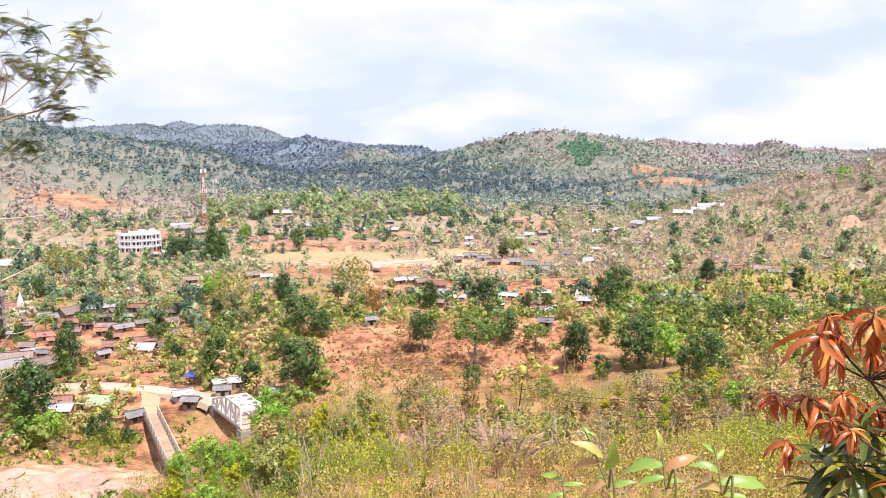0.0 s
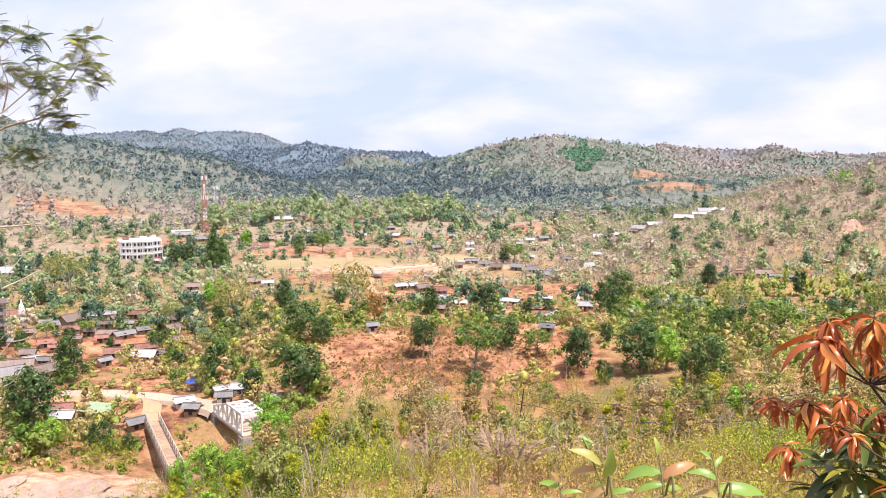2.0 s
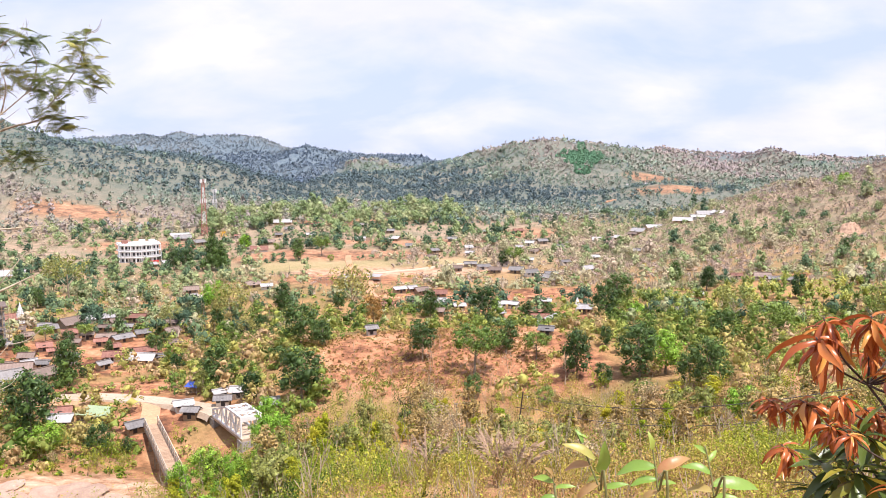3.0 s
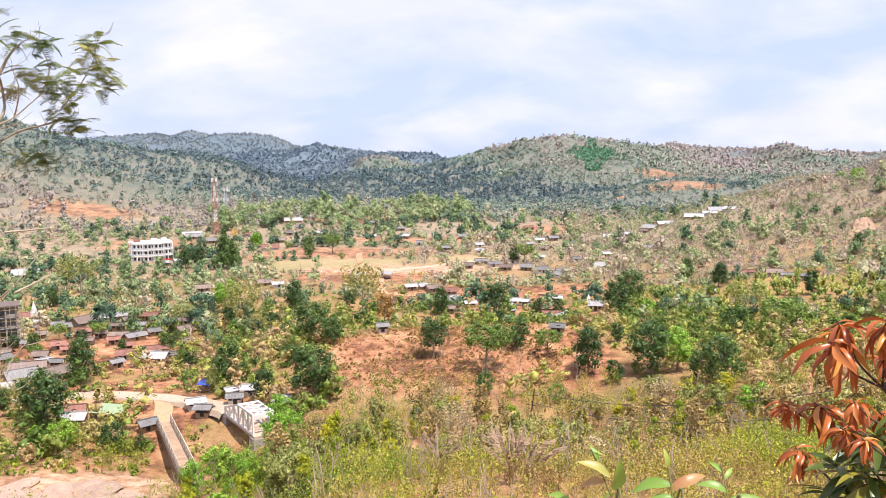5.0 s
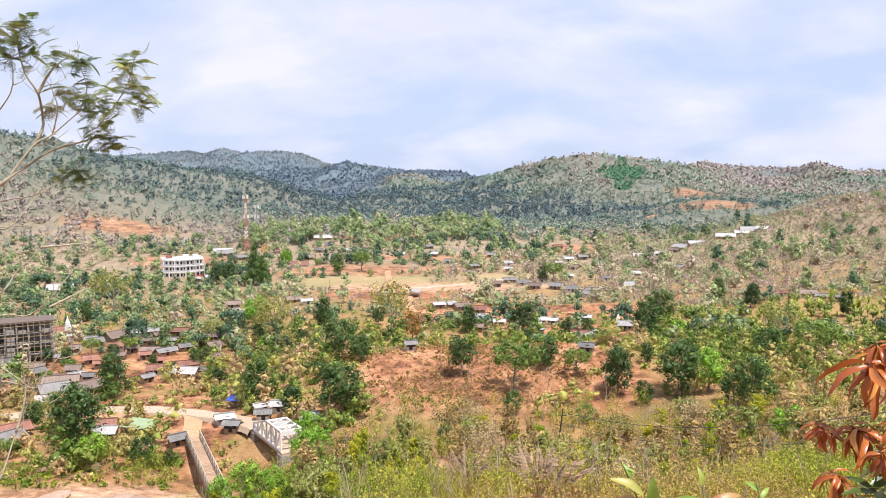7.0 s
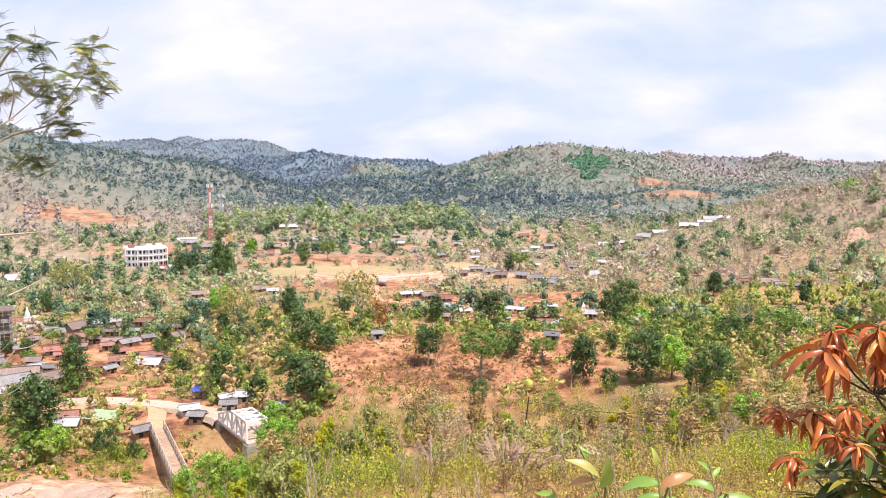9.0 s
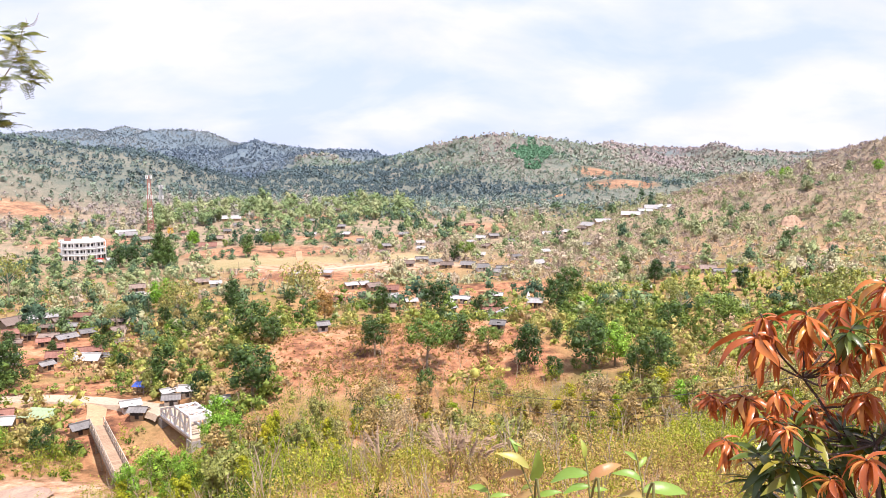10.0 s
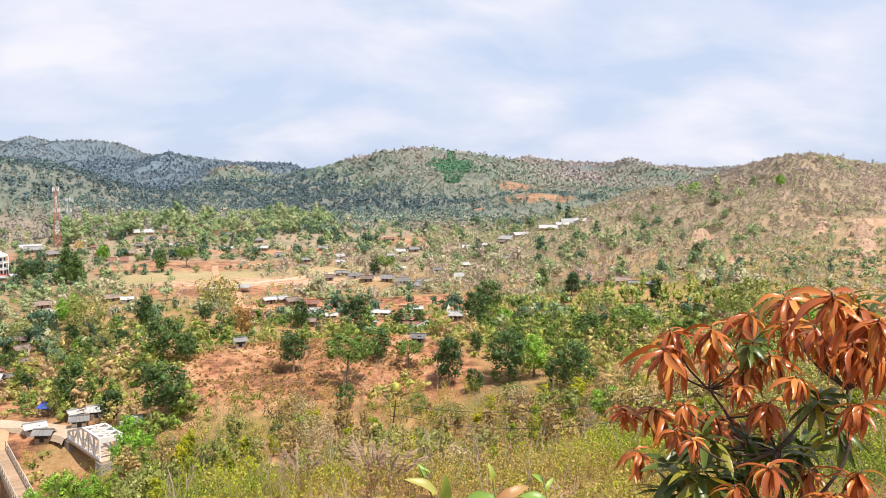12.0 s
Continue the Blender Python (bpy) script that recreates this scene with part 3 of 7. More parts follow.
def spread_out(protos, places, turn, scale, tint, lean=None):
    """Copies of small plant shapes joined into one array: places (n, 3), and a turn, scale and tint for each."""
    rng = np.random.default_rng(len(places))
    pick = rng.integers(0, len(protos), len(places))
    Vs, Qs, Ts, Ns, n = [], [], [], [], 0
    for k, (v, q, *nor) in enumerate(protos):
        sel = np.nonzero(pick == k)[0]
        if not len(sel):
            continue
        c, s = np.cos(turn[sel])[:, None], np.sin(turn[sel])[:, None]
        sx = scale[sel][:, None]
        x = (v[None, :, 0] * c - v[None, :, 1] * s) * sx + places[sel, 0:1]
        y = (v[None, :, 0] * s + v[None, :, 1] * c) * sx + places[sel, 1:2]
        z = v[None, :, 2] * sx + places[sel, 2:3]
        Vs.append(np.stack([x, y, z], -1).reshape(-1, 3))
        if nor:
            m = nor[0]
            turned = np.stack([m[None, :, 0] * c - m[None, :, 1] * s, m[None, :, 0] * s + m[None, :, 1] * c, np.repeat(m[None, :, 2], len(sel), 0)], -1)
            if lean is not None:      # a canopy takes the slope of its hillside
                turned = turned + lean[sel][:, None, :]
                turned /= np.linalg.norm(turned, axis=2)[:, :, None]
            Ns.append(turned.reshape(-1, 3))
        Qs.append((q[None] + (np.arange(len(sel)) * len(v))[:, None, None]).reshape(-1, q.shape[1]) + n)
        Ts.append(np.repeat(tint[sel], len(v)))
        n += len(sel) * len(v)
    return np.vstack(Vs), np.vstack(Qs), np.concatenate(Ts), np.vstack(Ns) if Ns else None


def in_any(x, y, ovals, grow=1.0):
    hit = np.zeros(len(x), bool)
    for cx, cy, rx, ry, turn in ovals:
        c, s = math.cos(math.radians(turn)), math.sin(math.radians(turn))
        u, v = (x - cx) * c + (y - cy) * s, -(x - cx) * s + (y - cy) * c
        hit |= np.hypot(u / (rx * grow), v / (ry * grow)) < 1
    return hit


# woods: centre, half sizes, turn, then tint (0 dark green, 0.5 yellow green, 1 dry grey) and how dense
GROVES = [
    (385, 520, 230, 260, 0, 0.78, 1.0), (190, 1300, 330, 220, 0, 0.70, 0.8), (60, 1080, 200, 150, 0, -0.12, 1.0),
    (-306, 2178, 700, 500, 0, 0.10, 1.0), (-160, 1350, 240, 260, 0, 0.0, 1.0),
    # the grove at (-235, 1080) is tinted dark to imitate a shadowed slope
    (-400, 960, 260, 300, 0, 0.36, 1.0), (-235, 1080, 120, 200, 0, -0.1, 1.0), (-330, 1050, 90, 120, 0, 0.15, 1.0), (-280, 640, 130, 110, 0, 0.62, 0.7),
    (90, 215, 55, 34, 0, 0.27, 0.9), (140, 250, 60, 40, 0, 0.55, 0.75), (70, 420, 130, 110, 0, 0.74, 0.75),
    (-60, 290, 70, 46, 0, 0.32, 0.95), (-190, 380, 80, 90, 0, 0.22, 1.0), (-85, 690, 150, 40, 0, 0.38, 1.0),
    (80, 800, 160, 170, 0, 0.36, 0.9), (320, 1150, 240, 160, 0, 0.66, 0.85), (700, 1700, 700, 500, 0, 0.68, 0.9)]


def grove(x, y):
    tint, dense = np.full(len(x), 0.43), np.full(len(x), 0.72)
    for cx, cy, rx, ry, turn, t, d in GROVES:
        w = 1 - ramp(np.hypot((x - cx) / rx, (y - cy) / ry), 0.65, 1.1)
        tint, dense = tint + (t - tint) * w, dense + (d - dense) * w
    return tint, dense


def scatter(rng, n, r0, r1, power=1.0, clear=(), grow=1.0, az0=-42, az1=44, varied=0.24, clumps=45, floor=0.12):
    """Random places on the hills between two distances."""
    u = rng.random(n)
    k = power + 1
    r = (r0 ** k + u * (r1 ** k - r0 ** k)) ** (1 / k)
    a = np.radians(az0 + (az1 - az0) * rng.random(n))
    x, y = r * np.sin(a), r * np.cos(a)
    tint, dense = grove(x, y)
    keep = rng.random(n) < dense * (floor + 1.1 * ramp(fbm(x, y, clumps, 31), 0.28, 0.62))
    for ovals in clear:
        keep &= ~in_any(x, y, ovals, grow)
    x, y, tint = x[keep], y[keep], tint[keep]
    tint = np.clip(tint + (fbm(x, y, 90, 41) - 0.5) * 1.0 + (fbm(x, y, 300, 43) - 0.5) * 0.9 * ramp(np.hypot(x, y), 500, 900) + rng.normal(size=len(x)) * varied, 0, 1)
    return np.stack([x, y, height(x, y)], 1), tint


def wood(name, protos, places, tint, scale, mat, label, kind="stuff", category="trees"):
    rng = np.random.default_rng(7)
    x, y, e = places[:, 0], places[:, 1], 12.0
    lean = np.stack([(height(x - e, y) - height(x + e, y)) / (2 * e), (height(x, y - e) - height(x, y + e)) / (2 * e), np.zeros(len(x))], 1) * 1.6
    V, Q, T, N = spread_out(protos, places, rng.random(len(places)) * 6.283, scale, tint, lean)
    return tagged(grid_mesh(name, V, Q, [mat], T, N), label, category, kind=kind)


BARE_KNOLL = [(-2, 200, 30, 23, 0)]
WAYS = [(-100, 196, 16, 5, 0), (-73, 192, 18, 5, -25), (-55, 181, 12, 5, -35), (-130, 186, 30, 6, 20), (-66, 181, 5, 12, 0), (-54, 154, 5, 24, 27), (-44, 166, 6, 14, 28), (-46, 168, 9, 6, 0)]
PLANTATION = [(228, 1315, 34, 85, -8)]
PALMS = [(112, 276, 54, 32, -22), (150, 258, 34, 24, -20), (76, 290, 22, 14, 0)]
rng = np.random.default_rng(11)


def blob(rng, centre, rad, squash=0.85, rise=0.0):
    """One uneven leaf mass: a lumpy shell open below, with normals that follow its round form."""
    V, N, Q = [], [], []
    for z, w in ((-0.45, 0.82), (0.35, 0.92)):
        for m in range(6):
            t = (m + 0.5 * (z > 0) + rng.normal() * 0.2) * math.pi / 3
            r = w * (0.45 + 0.85 * rng.random())
            d = np.array([r * math.cos(t), r * math.sin(t), z + 0.28 * rng.normal()])
            V.append(d)
            N.append([math.cos(t), math.sin(t), 0.9 * z])
    V.append(np.array([rng.normal() * 0.12, rng.normal() * 0.12, 0.95]))
    N.append([0, 0, 1.0])
    for m in range(6):
        p, q = m, (m + 1) % 6
        Q += [[p, q, p + 6], [q, q + 6, p + 6], [p + 6, q + 6, 12]]
    V = np.array(centre) + np.array(V) * rad * [1, 1, squash]
    N = np.array(N) + rng.normal(size=(13, 3)) * 0.45 + [0, 0, rise]
    return V, np.array(Q), N / np.linalg.norm(N, axis=1)[:, None]


def sprays(rng, centres, radii, n, size, squash=0.85, rise=0.0):
    """Small leaf sprays standing out of some leaf masses, shaded with the mass that they belong to."""
    w = np.array(radii) ** 2
    which = rng.choice(len(radii), n, p=w / w.sum())
    d = rng.normal(size=(n, 3)) + [0, 0, 0.25]
    d /= np.linalg.norm(d, axis=1)[:, None]
    c = np.array(centres)[which] + d * (np.array(radii)[which] * (0.78 + 0.42 * rng.random(n)))[:, None] * [1, 1, squash]
    a = np.cross(d + rng.normal(size=(n, 3)) * 0.5, rng.normal(size=(n, 3)))
    a /= np.linalg.norm(a, axis=1)[:, None]
    b = np.cross(d, a)
    s = size * (0.6 + 0.8 * rng.random(n))[:, None]
    V = np.stack([c - a * s, c + a * s * 0.7 - b * s * 0.6, c + a * s * 0.5 + b * s * 0.7], 1)
    nor = np.cross(V[:, 1] - V[:, 0], V[:, 2] - V[:, 0])
    flip = (nor * d).sum(axis=1) < 0
    V[flip] = V[flip][:, ::-1]
    N = d + rng.normal(size=(n, 3)) * 0.4 + [0, 0, rise]
    N /= np.linalg.norm(N, axis=1)[:, None]
    return V.reshape(-1, 3), np.arange(3 * n).reshape(-1, 3), np.repeat(N, 3, axis=0)


def crown(rng, blobs, n, size, form="round", rise=0.0):
    """A far tree of about unit radius that stands on the ground: leaf masses in an uneven crown, with sprays."""
    low, high, wide = {"round": (0.45, 1.25, 0.55), "tall": (0.6, 2.3, 0.45), "low": (0.2, 0.65, 0.65), "flat": (1.0, 1.5, 0.85)}[form]
    cs, rs = [], []
    for k in range(blobs):
        t = k / max(blobs - 1, 1)
        z = low + (high - low) * t
        reach = wide * (1.15 - 0.75 * t if form != "flat" else 0.9) * (0.5 + 0.6 * rng.random())
        a = k * 2.4 + rng.random()
        cs.append((reach * math.cos(a), reach * math.sin(a), z + 0.1 * rng.normal()))
        rs.append((0.5 - 0.12 * t + 0.16 * rng.random()) * (1.15 if blobs < 4 else 1.0))
    pieces = [blob(rng, c, 0.62 * r, 0.85, rise) for c, r in zip(cs, rs)] + [sprays(rng, cs, rs, n, size, 0.85, rise)]
    V, Q, N, at = [], [], [], 0
    for v, q, m in pieces:
        V.append(v)
        Q.append(q + at)
        N.append(m)
        at += len(v)
    return np.vstack(V), np.vstack(Q), np.vstack(N)


def dry_crown(rng, n=34):
    """A far leafless tree: a fan of fine upright twigs."""
    V, Q, N = [], [], []
    for k in range(n):
        a, lean = rng.random() * 6.283, 0.15 + 0.75 * rng.random()
        d = np.array([math.cos(a) * lean, math.sin(a) * lean, 1.0])
        foot = np.array([0, 0, 0.25 * rng.random()]) + d * 0.35 * rng.random()
        tip = foot + d * (0.6 + 0.8 * rng.random())
        s = np.array([-math.sin(a), math.cos(a), 0.0]) * (0.035 + 0.04 * rng.random())
        V += [foot - s, foot + s, tip]
        Q.append([3 * k, 3 * k + 1, 3 * k + 2])
        n1 = np.array([math.cos(a), math.sin(a), 0.5]) / 1.118
        N += [n1, n1, n1]
    return np.array(V), np.array(Q), np.array(N)


def visible_side(places, lift=14.0):
    """Keeps what stands in sight of the valley's hillside, and a few of the rest."""
    keep = np.random.default_rng(3).random(len(places)) < 0.05
    f = np.linspace(0.1, 0.97, 40)[None, :]
    gx, gy = places[:, 0:1] * f, places[:, 1:2] * f
    line = 60 + (places[:, 2:3] + lift - 60) * f
    return keep | ~np.any(height(gx, gy) > line, axis=1)


far_trees = [sprays(rng, [(0, 0, 0.5), (0.3, 0.2, 0.9)], [0.75, 0.5], 17, 0.6, 0.8 + 0.1 * k, 0.8) for k in range(5)] + [sprays(rng, [(0, 0, 0.6), (0.1, 0.1, 1.4), (0, 0.1, 2.0)], [0.5, 0.4, 0.3], 15, 0.5, 1.0, 0.8)]
P, T = scatter(rng, 100000, 1250, 3300, 0.5, varied=0.10, clumps=70, floor=0.8)
peak = np.random.default_rng(5)
pk = np.stack([940 + 130 * peak.normal(size=900), 4460 + 110 * peak.normal(size=900)], 1)
P = np.vstack([P, np.column_stack([pk, height(pk[:, 0], pk[:, 1])])])
T = np.concatenate([T, np.full(900, 0.9)])
keep = visible_side(P, 9)
P, T = P[keep], T[keep]
planted = in_any(P[:, 0], P[:, 1], PLANTATION)
P, T = P[~planted], T[~planted]
# ridges far enough to take the leaf colours with blue haze in them
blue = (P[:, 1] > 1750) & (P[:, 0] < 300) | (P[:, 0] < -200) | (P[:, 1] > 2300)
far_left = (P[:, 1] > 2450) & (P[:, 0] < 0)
# the farthest left ridges shift to the paler haze tints
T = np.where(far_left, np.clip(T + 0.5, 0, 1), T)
wood("farthest_woods", far_trees, P[blue], T[blue], 1.9 + 3.0 * rng.random(blue.sum()) ** 2.2 + 3 * (P[blue, 1] > 4000), M_HAZE_BLUE, "wooded ridges on the horizon, tinted blue for haze")
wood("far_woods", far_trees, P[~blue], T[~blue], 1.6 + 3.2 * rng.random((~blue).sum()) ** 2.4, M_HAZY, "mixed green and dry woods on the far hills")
k = 1500
sq, turn_a = np.sqrt(rng.random(k)), rng.random(k) * 6.283
sq = sq * (0.62 + 0.75 * vnoise(turn_a * 3, turn_a * 0, 1.0, 8))
u, w = 40 * sq * np.cos(turn_a), 105 * sq * np.sin(turn_a)
pl = np.stack([228 + u * math.cos(-0.14) - w * math.sin(-0.14), 1315 + u * math.sin(-0.14) + w * math.cos(-0.14)], 1)
wood("hill_plantation", far_trees[:5], np.column_stack([pl, height(pl[:, 0], pl[:, 1])]), rng.random(k), 2.2 + 1.2 * rng.random(k), M_PLANTED, "even bright green plantation high on the hill")
near_far = [sprays(rng, [(0, 0, 0.5), (0.4, 0.1, 0.8), (-0.3, 0.3, 0.9)], [0.6, 0.45, 0.4], 30, 0.3, 0.85, 0.5) for _ in range(8)]
near_far += [sprays(rng, [(0, 0, 0.6), (0.1, 0.1, 1.3), (0, 0.1, 1.9)], [0.5, 0.45, 0.35], 30, 0.28, 1.0, 0.5) for _ in range(3)]
P, T = scatter(rng, 26000, 600, 1300, 0.8, [EARTH, BUILT], 0.6, varied=0.13, clumps=60, floor=0.6)
keep = visible_side(P, 10)
P, T = P[keep], T[keep]
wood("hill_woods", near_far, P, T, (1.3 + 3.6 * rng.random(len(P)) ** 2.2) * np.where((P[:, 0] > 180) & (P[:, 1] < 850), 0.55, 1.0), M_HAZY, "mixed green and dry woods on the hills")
# the valley: leafy trees where it is green, leafless scrub where it is dry
P, T = scatter(rng, 11500, 255, 640, 0.75, [EARTH, LAWN, SAND, SLIPS, PALMS, BUILT], 0.8, varied=0.24, clumps=38, floor=0.25)
dry = T + rng.normal(size=len(T)) * 0.08 > 0.66
mid_trees = [crown(rng, 4, 84, 0.16, form, 0.3) for form in ("round",) * 7 + ("tall",) * 4 + ("low",) * 4 + ("flat",) * 2]
G, green_t = P[~dry], T[~dry]
keep = (G[:, 0] < 110) | (rng.random(len(G)) < 0.6)
G, green_t = G[keep], green_t[keep]
wood("valley_woods", mid_trees, G, green_t, (1.0 + 3.4 * rng.random(len(G)) ** 2.2) * np.where((G[:, 0] > 110) & (G[:, 1] > 300), 0.7, 1.0), M_VALLEY, "mixed green trees and bushes in the valley")
D = P[dry]
more, more_t = scatter(rng, 13000, 330, 720, 0.9, [EARTH, SLIPS, PALMS, BUILT], 0.9, 8, 44, varied=0.2, floor=0.5)
D, dry_t = np.vstack([D, more]), np.concatenate([T[dry], np.clip(more_t, 0.5, 1)])
wood("valley_dry_scrub", [dry_crown(rng, 24) for _ in range(3)] + [sprays(rng, [(0, 0, 0.4), (0.4, 0.1, 0.55), (-0.3, 0.3, 0.7), (0.1, -0.4, 0.5)], [0.45, 0.35, 0.3, 0.35], 32, 0.2, 0.9, 0.4) for _ in range(6)], D, dry_t, 1.0 + 1.9 * rng.random(len(D)) ** 1.6, M_VALLEY, "leafless grey and tawny scrub on the dry slopes", category="scrub")
# taller trees standing out among the homes, and a line of them along the village rise
P, T = scatter(rng, 520, 290, 640, 0.6, [EARTH, LAWN, SAND, SLIPS, PALMS, BUILT], 1.0, -34, 30, varied=0.25)
line = np.random.default_rng(6)
a, b = np.radians(-16.5 + 17.5 * line.random(130)), 590 + 95 * line.random(130)
row = np.stack([b * np.sin(a), b * np.cos(a)], 1)
P = np.vstack([P, np.column_stack([row, height(row[:, 0], row[:, 1])])])
T = np.concatenate([np.clip(T - 0.2, 0, 1), 0.26 + 0.26 * line.random(130)])
tall_trees = [crown(rng, 8, 270, 0.1, form, 0.15) for form in ("round",) * 5 + ("tall",) * 3 + ("flat",) * 2]
wood("taller_valley_trees", tall_trees, P, T, 2.7 + 2.4 * rng.random(len(P)) + np.where(np.arange(len(P)) >= len(P) - 130, 1.4, 0.0), M_VALLEY, "taller green trees among the valley homes")
stems = []
for x, y, z in P:
    stems.append(((x, y, z - 0.3), (x + 0.3 * rng.normal(), y, z + 5.0), 0.26, 0.14))
for x, y, z in G[np.hypot(G[:, 0], G[:, 1]) < 430][::2]:
    stems.append(((x, y, z - 0.3), (x + 0.4 * rng.normal(), y - 0.4, z + 3.0 + 2.5 * rng.random()), 0.15, 0.08))
tagged(grid_mesh("valley_trunks", *sticks(stems, 3), [M_PALE_BARK]), "pale slender trunks of the valley trees", "trees", kind="stuff")
# ---- building with boxes and beams ----
def box(bm, x0, y0, z0, x1, y1, z1):
    v = [bm.verts.new(p) for p in ((x0, y0, z0), (x1, y0, z0), (x1, y1, z0), (x0, y1, z0), (x0, y0, z1), (x1, y0, z1), (x1, y1, z1), (x0, y1, z1))]
    for f in ((0, 3, 2, 1), (4, 5, 6, 7), (0, 1, 5, 4), (1, 2, 6, 5), (2, 3, 7, 6), (3, 0, 4, 7)):
        bm.faces.new([v[k] for k in f])


def beam(bm, p, q, w):
    """A square bar from p to q."""
    p, q = Vector(p), Vector(q)
    d = (q - p).normalized()
    a = d.cross(Vector((0, 0, 1)) if abs(d.z) < 0.9 else Vector((1, 0, 0))).normalized() * w / 2
    b = d.cross(a).normalized() * w / 2
    v = [bm.verts.new(e + s * a + t * b) for e in (p, q) for s, t in ((-1, -1), (1, -1), (1, 1), (-1, 1))]
    for f in ((0, 1, 2, 3), (7, 6, 5, 4), (0, 4, 5, 1), (1, 5, 6, 2), (2, 6, 7, 3), (3, 7, 4, 0)):
        bm.faces.new([v[k] for k in f])


def prism(bm, outline, z0, z1):
    lo, hi = [bm.verts.new((x, y, z0)) for x, y in outline], [bm.verts.new((x, y, z1)) for x, y in outline]
    n = len(outline)
    bm.faces.new(lo[::-1])
    bm.faces.new(hi)
    for k in range(n):
        bm.faces.new((lo[k], lo[(k + 1) % n], hi[(k + 1) % n], hi[k]))


def ground_under(x, y, half):
    return float(min(height(np.array([x - half, x + half, x, x]), np.array([y, y, y - half, y + half]))))


def empty(name, m, label, category, group=""):
    e = new(name)
    e.matrix_basis = m
    return tagged(e, label, category, group)


# ---- roads and paths ----
def ribbon(name, points, width, mat, label, lift=0.12, kind="structure"):
    """A road laid on the ground along some points."""
    pts = [Vector((*p, 0)) for p in points]
    line = []
    for k in range(len(pts) - 1):
        p0, p1, p2, p3 = pts[max(k - 1, 0)], pts[k], pts[k + 1], pts[min(k + 2, len(pts) - 1)]
        n = max(2, int((p2 - p1).length / 2.0))
        for s in range(n):
            t = s / n
            line.append(0.5 * ((2 * p1) + (p2 - p0) * t + (2 * p0 - 5 * p1 + 4 * p2 - p3) * t * t + (3 * p1 - p0 - 3 * p2 + p3) * t ** 3))
    line.append(pts[-1])
    bm = bmesh.new()
    rows = []
    for k, p in enumerate(line):
        d = (line[min(k + 1, len(line) - 1)] - line[max(k - 1, 0)]).normalized()
        side = Vector((d.y, -d.x, 0))
        w = width * (0.9 + 0.25 * float(vnoise(p.x, p.y, 9, 4)))
        mid = max(float(height(p.x + side.x * s, p.y + side.y * s)) for s in (-w / 2, 0, w / 2))
        row = []
        for s, dz in ((-0.62, -1.2), (-0.5, 0.0), (-0.2, 0.05), (0.2, 0.05), (0.5, 0.0), (0.62, -1.2)):
            q = p + side * w * s
            row.append(bm.verts.new((q.x, q.y, mid + lift + dz)))
        rows.append(row)
    for a, b in zip(rows, rows[1:]):
        for k in range(5):
            bm.faces.new((a[k], b[k], b[k + 1], a[k + 1]))
    me = bpy.data.meshes.new(name)
    bm.to_mesh(me)
    bm.free()
    me.materials.append(mat)
    return tagged(new(name, me), label, "road", kind=kind)


ribbon("road", [(-160, 176), (-130, 186), (-107, 194), (-100, 196.5), (-87, 198.5), (-73, 193), (-60, 185), (-51, 178.5), (-48.5, 175.5)], 5.2, M_EARTH_ROAD,
       "pale dusty road bending through the riverside village", 0.25)
ribbon("footpath", [(-70, 191), (-67, 184), (-65, 177), (-62.6, 171.7)], 4.2, M_RED_ROAD, "red earth track down to the footbridge", 0.1)
ribbon("footpath", [(-54, 468), (-52, 450), (-46, 412), (-36, 385), (-32, 360), (-28, 330), (-12, 322), (6, 318)], 3.2, M_RED_ROAD, "earth track across the playing field", 0.2)
ribbon("footpath", [(-40, 396), (-30, 400), (-18, 408), (-4, 424), (14, 436)], 4.0, M_EARTH_ROAD, "pale earth track beside the field", 0.2)
ribbon("footpath", [(100, 610), (106, 637), (118, 690), (132, 760), (140, 824), (155, 873), (172, 876)], 7.0, M_RED_ROAD, "red earth road climbing through the woods", 0.4)
ribbon("footpath", [(138, 800), (146, 830), (158, 862), (182, 874)], 7.0, M_RED_ROAD, "red earth road cut into the hill", 0.5)


# ---- houses ----
home_rng = random.Random(5)


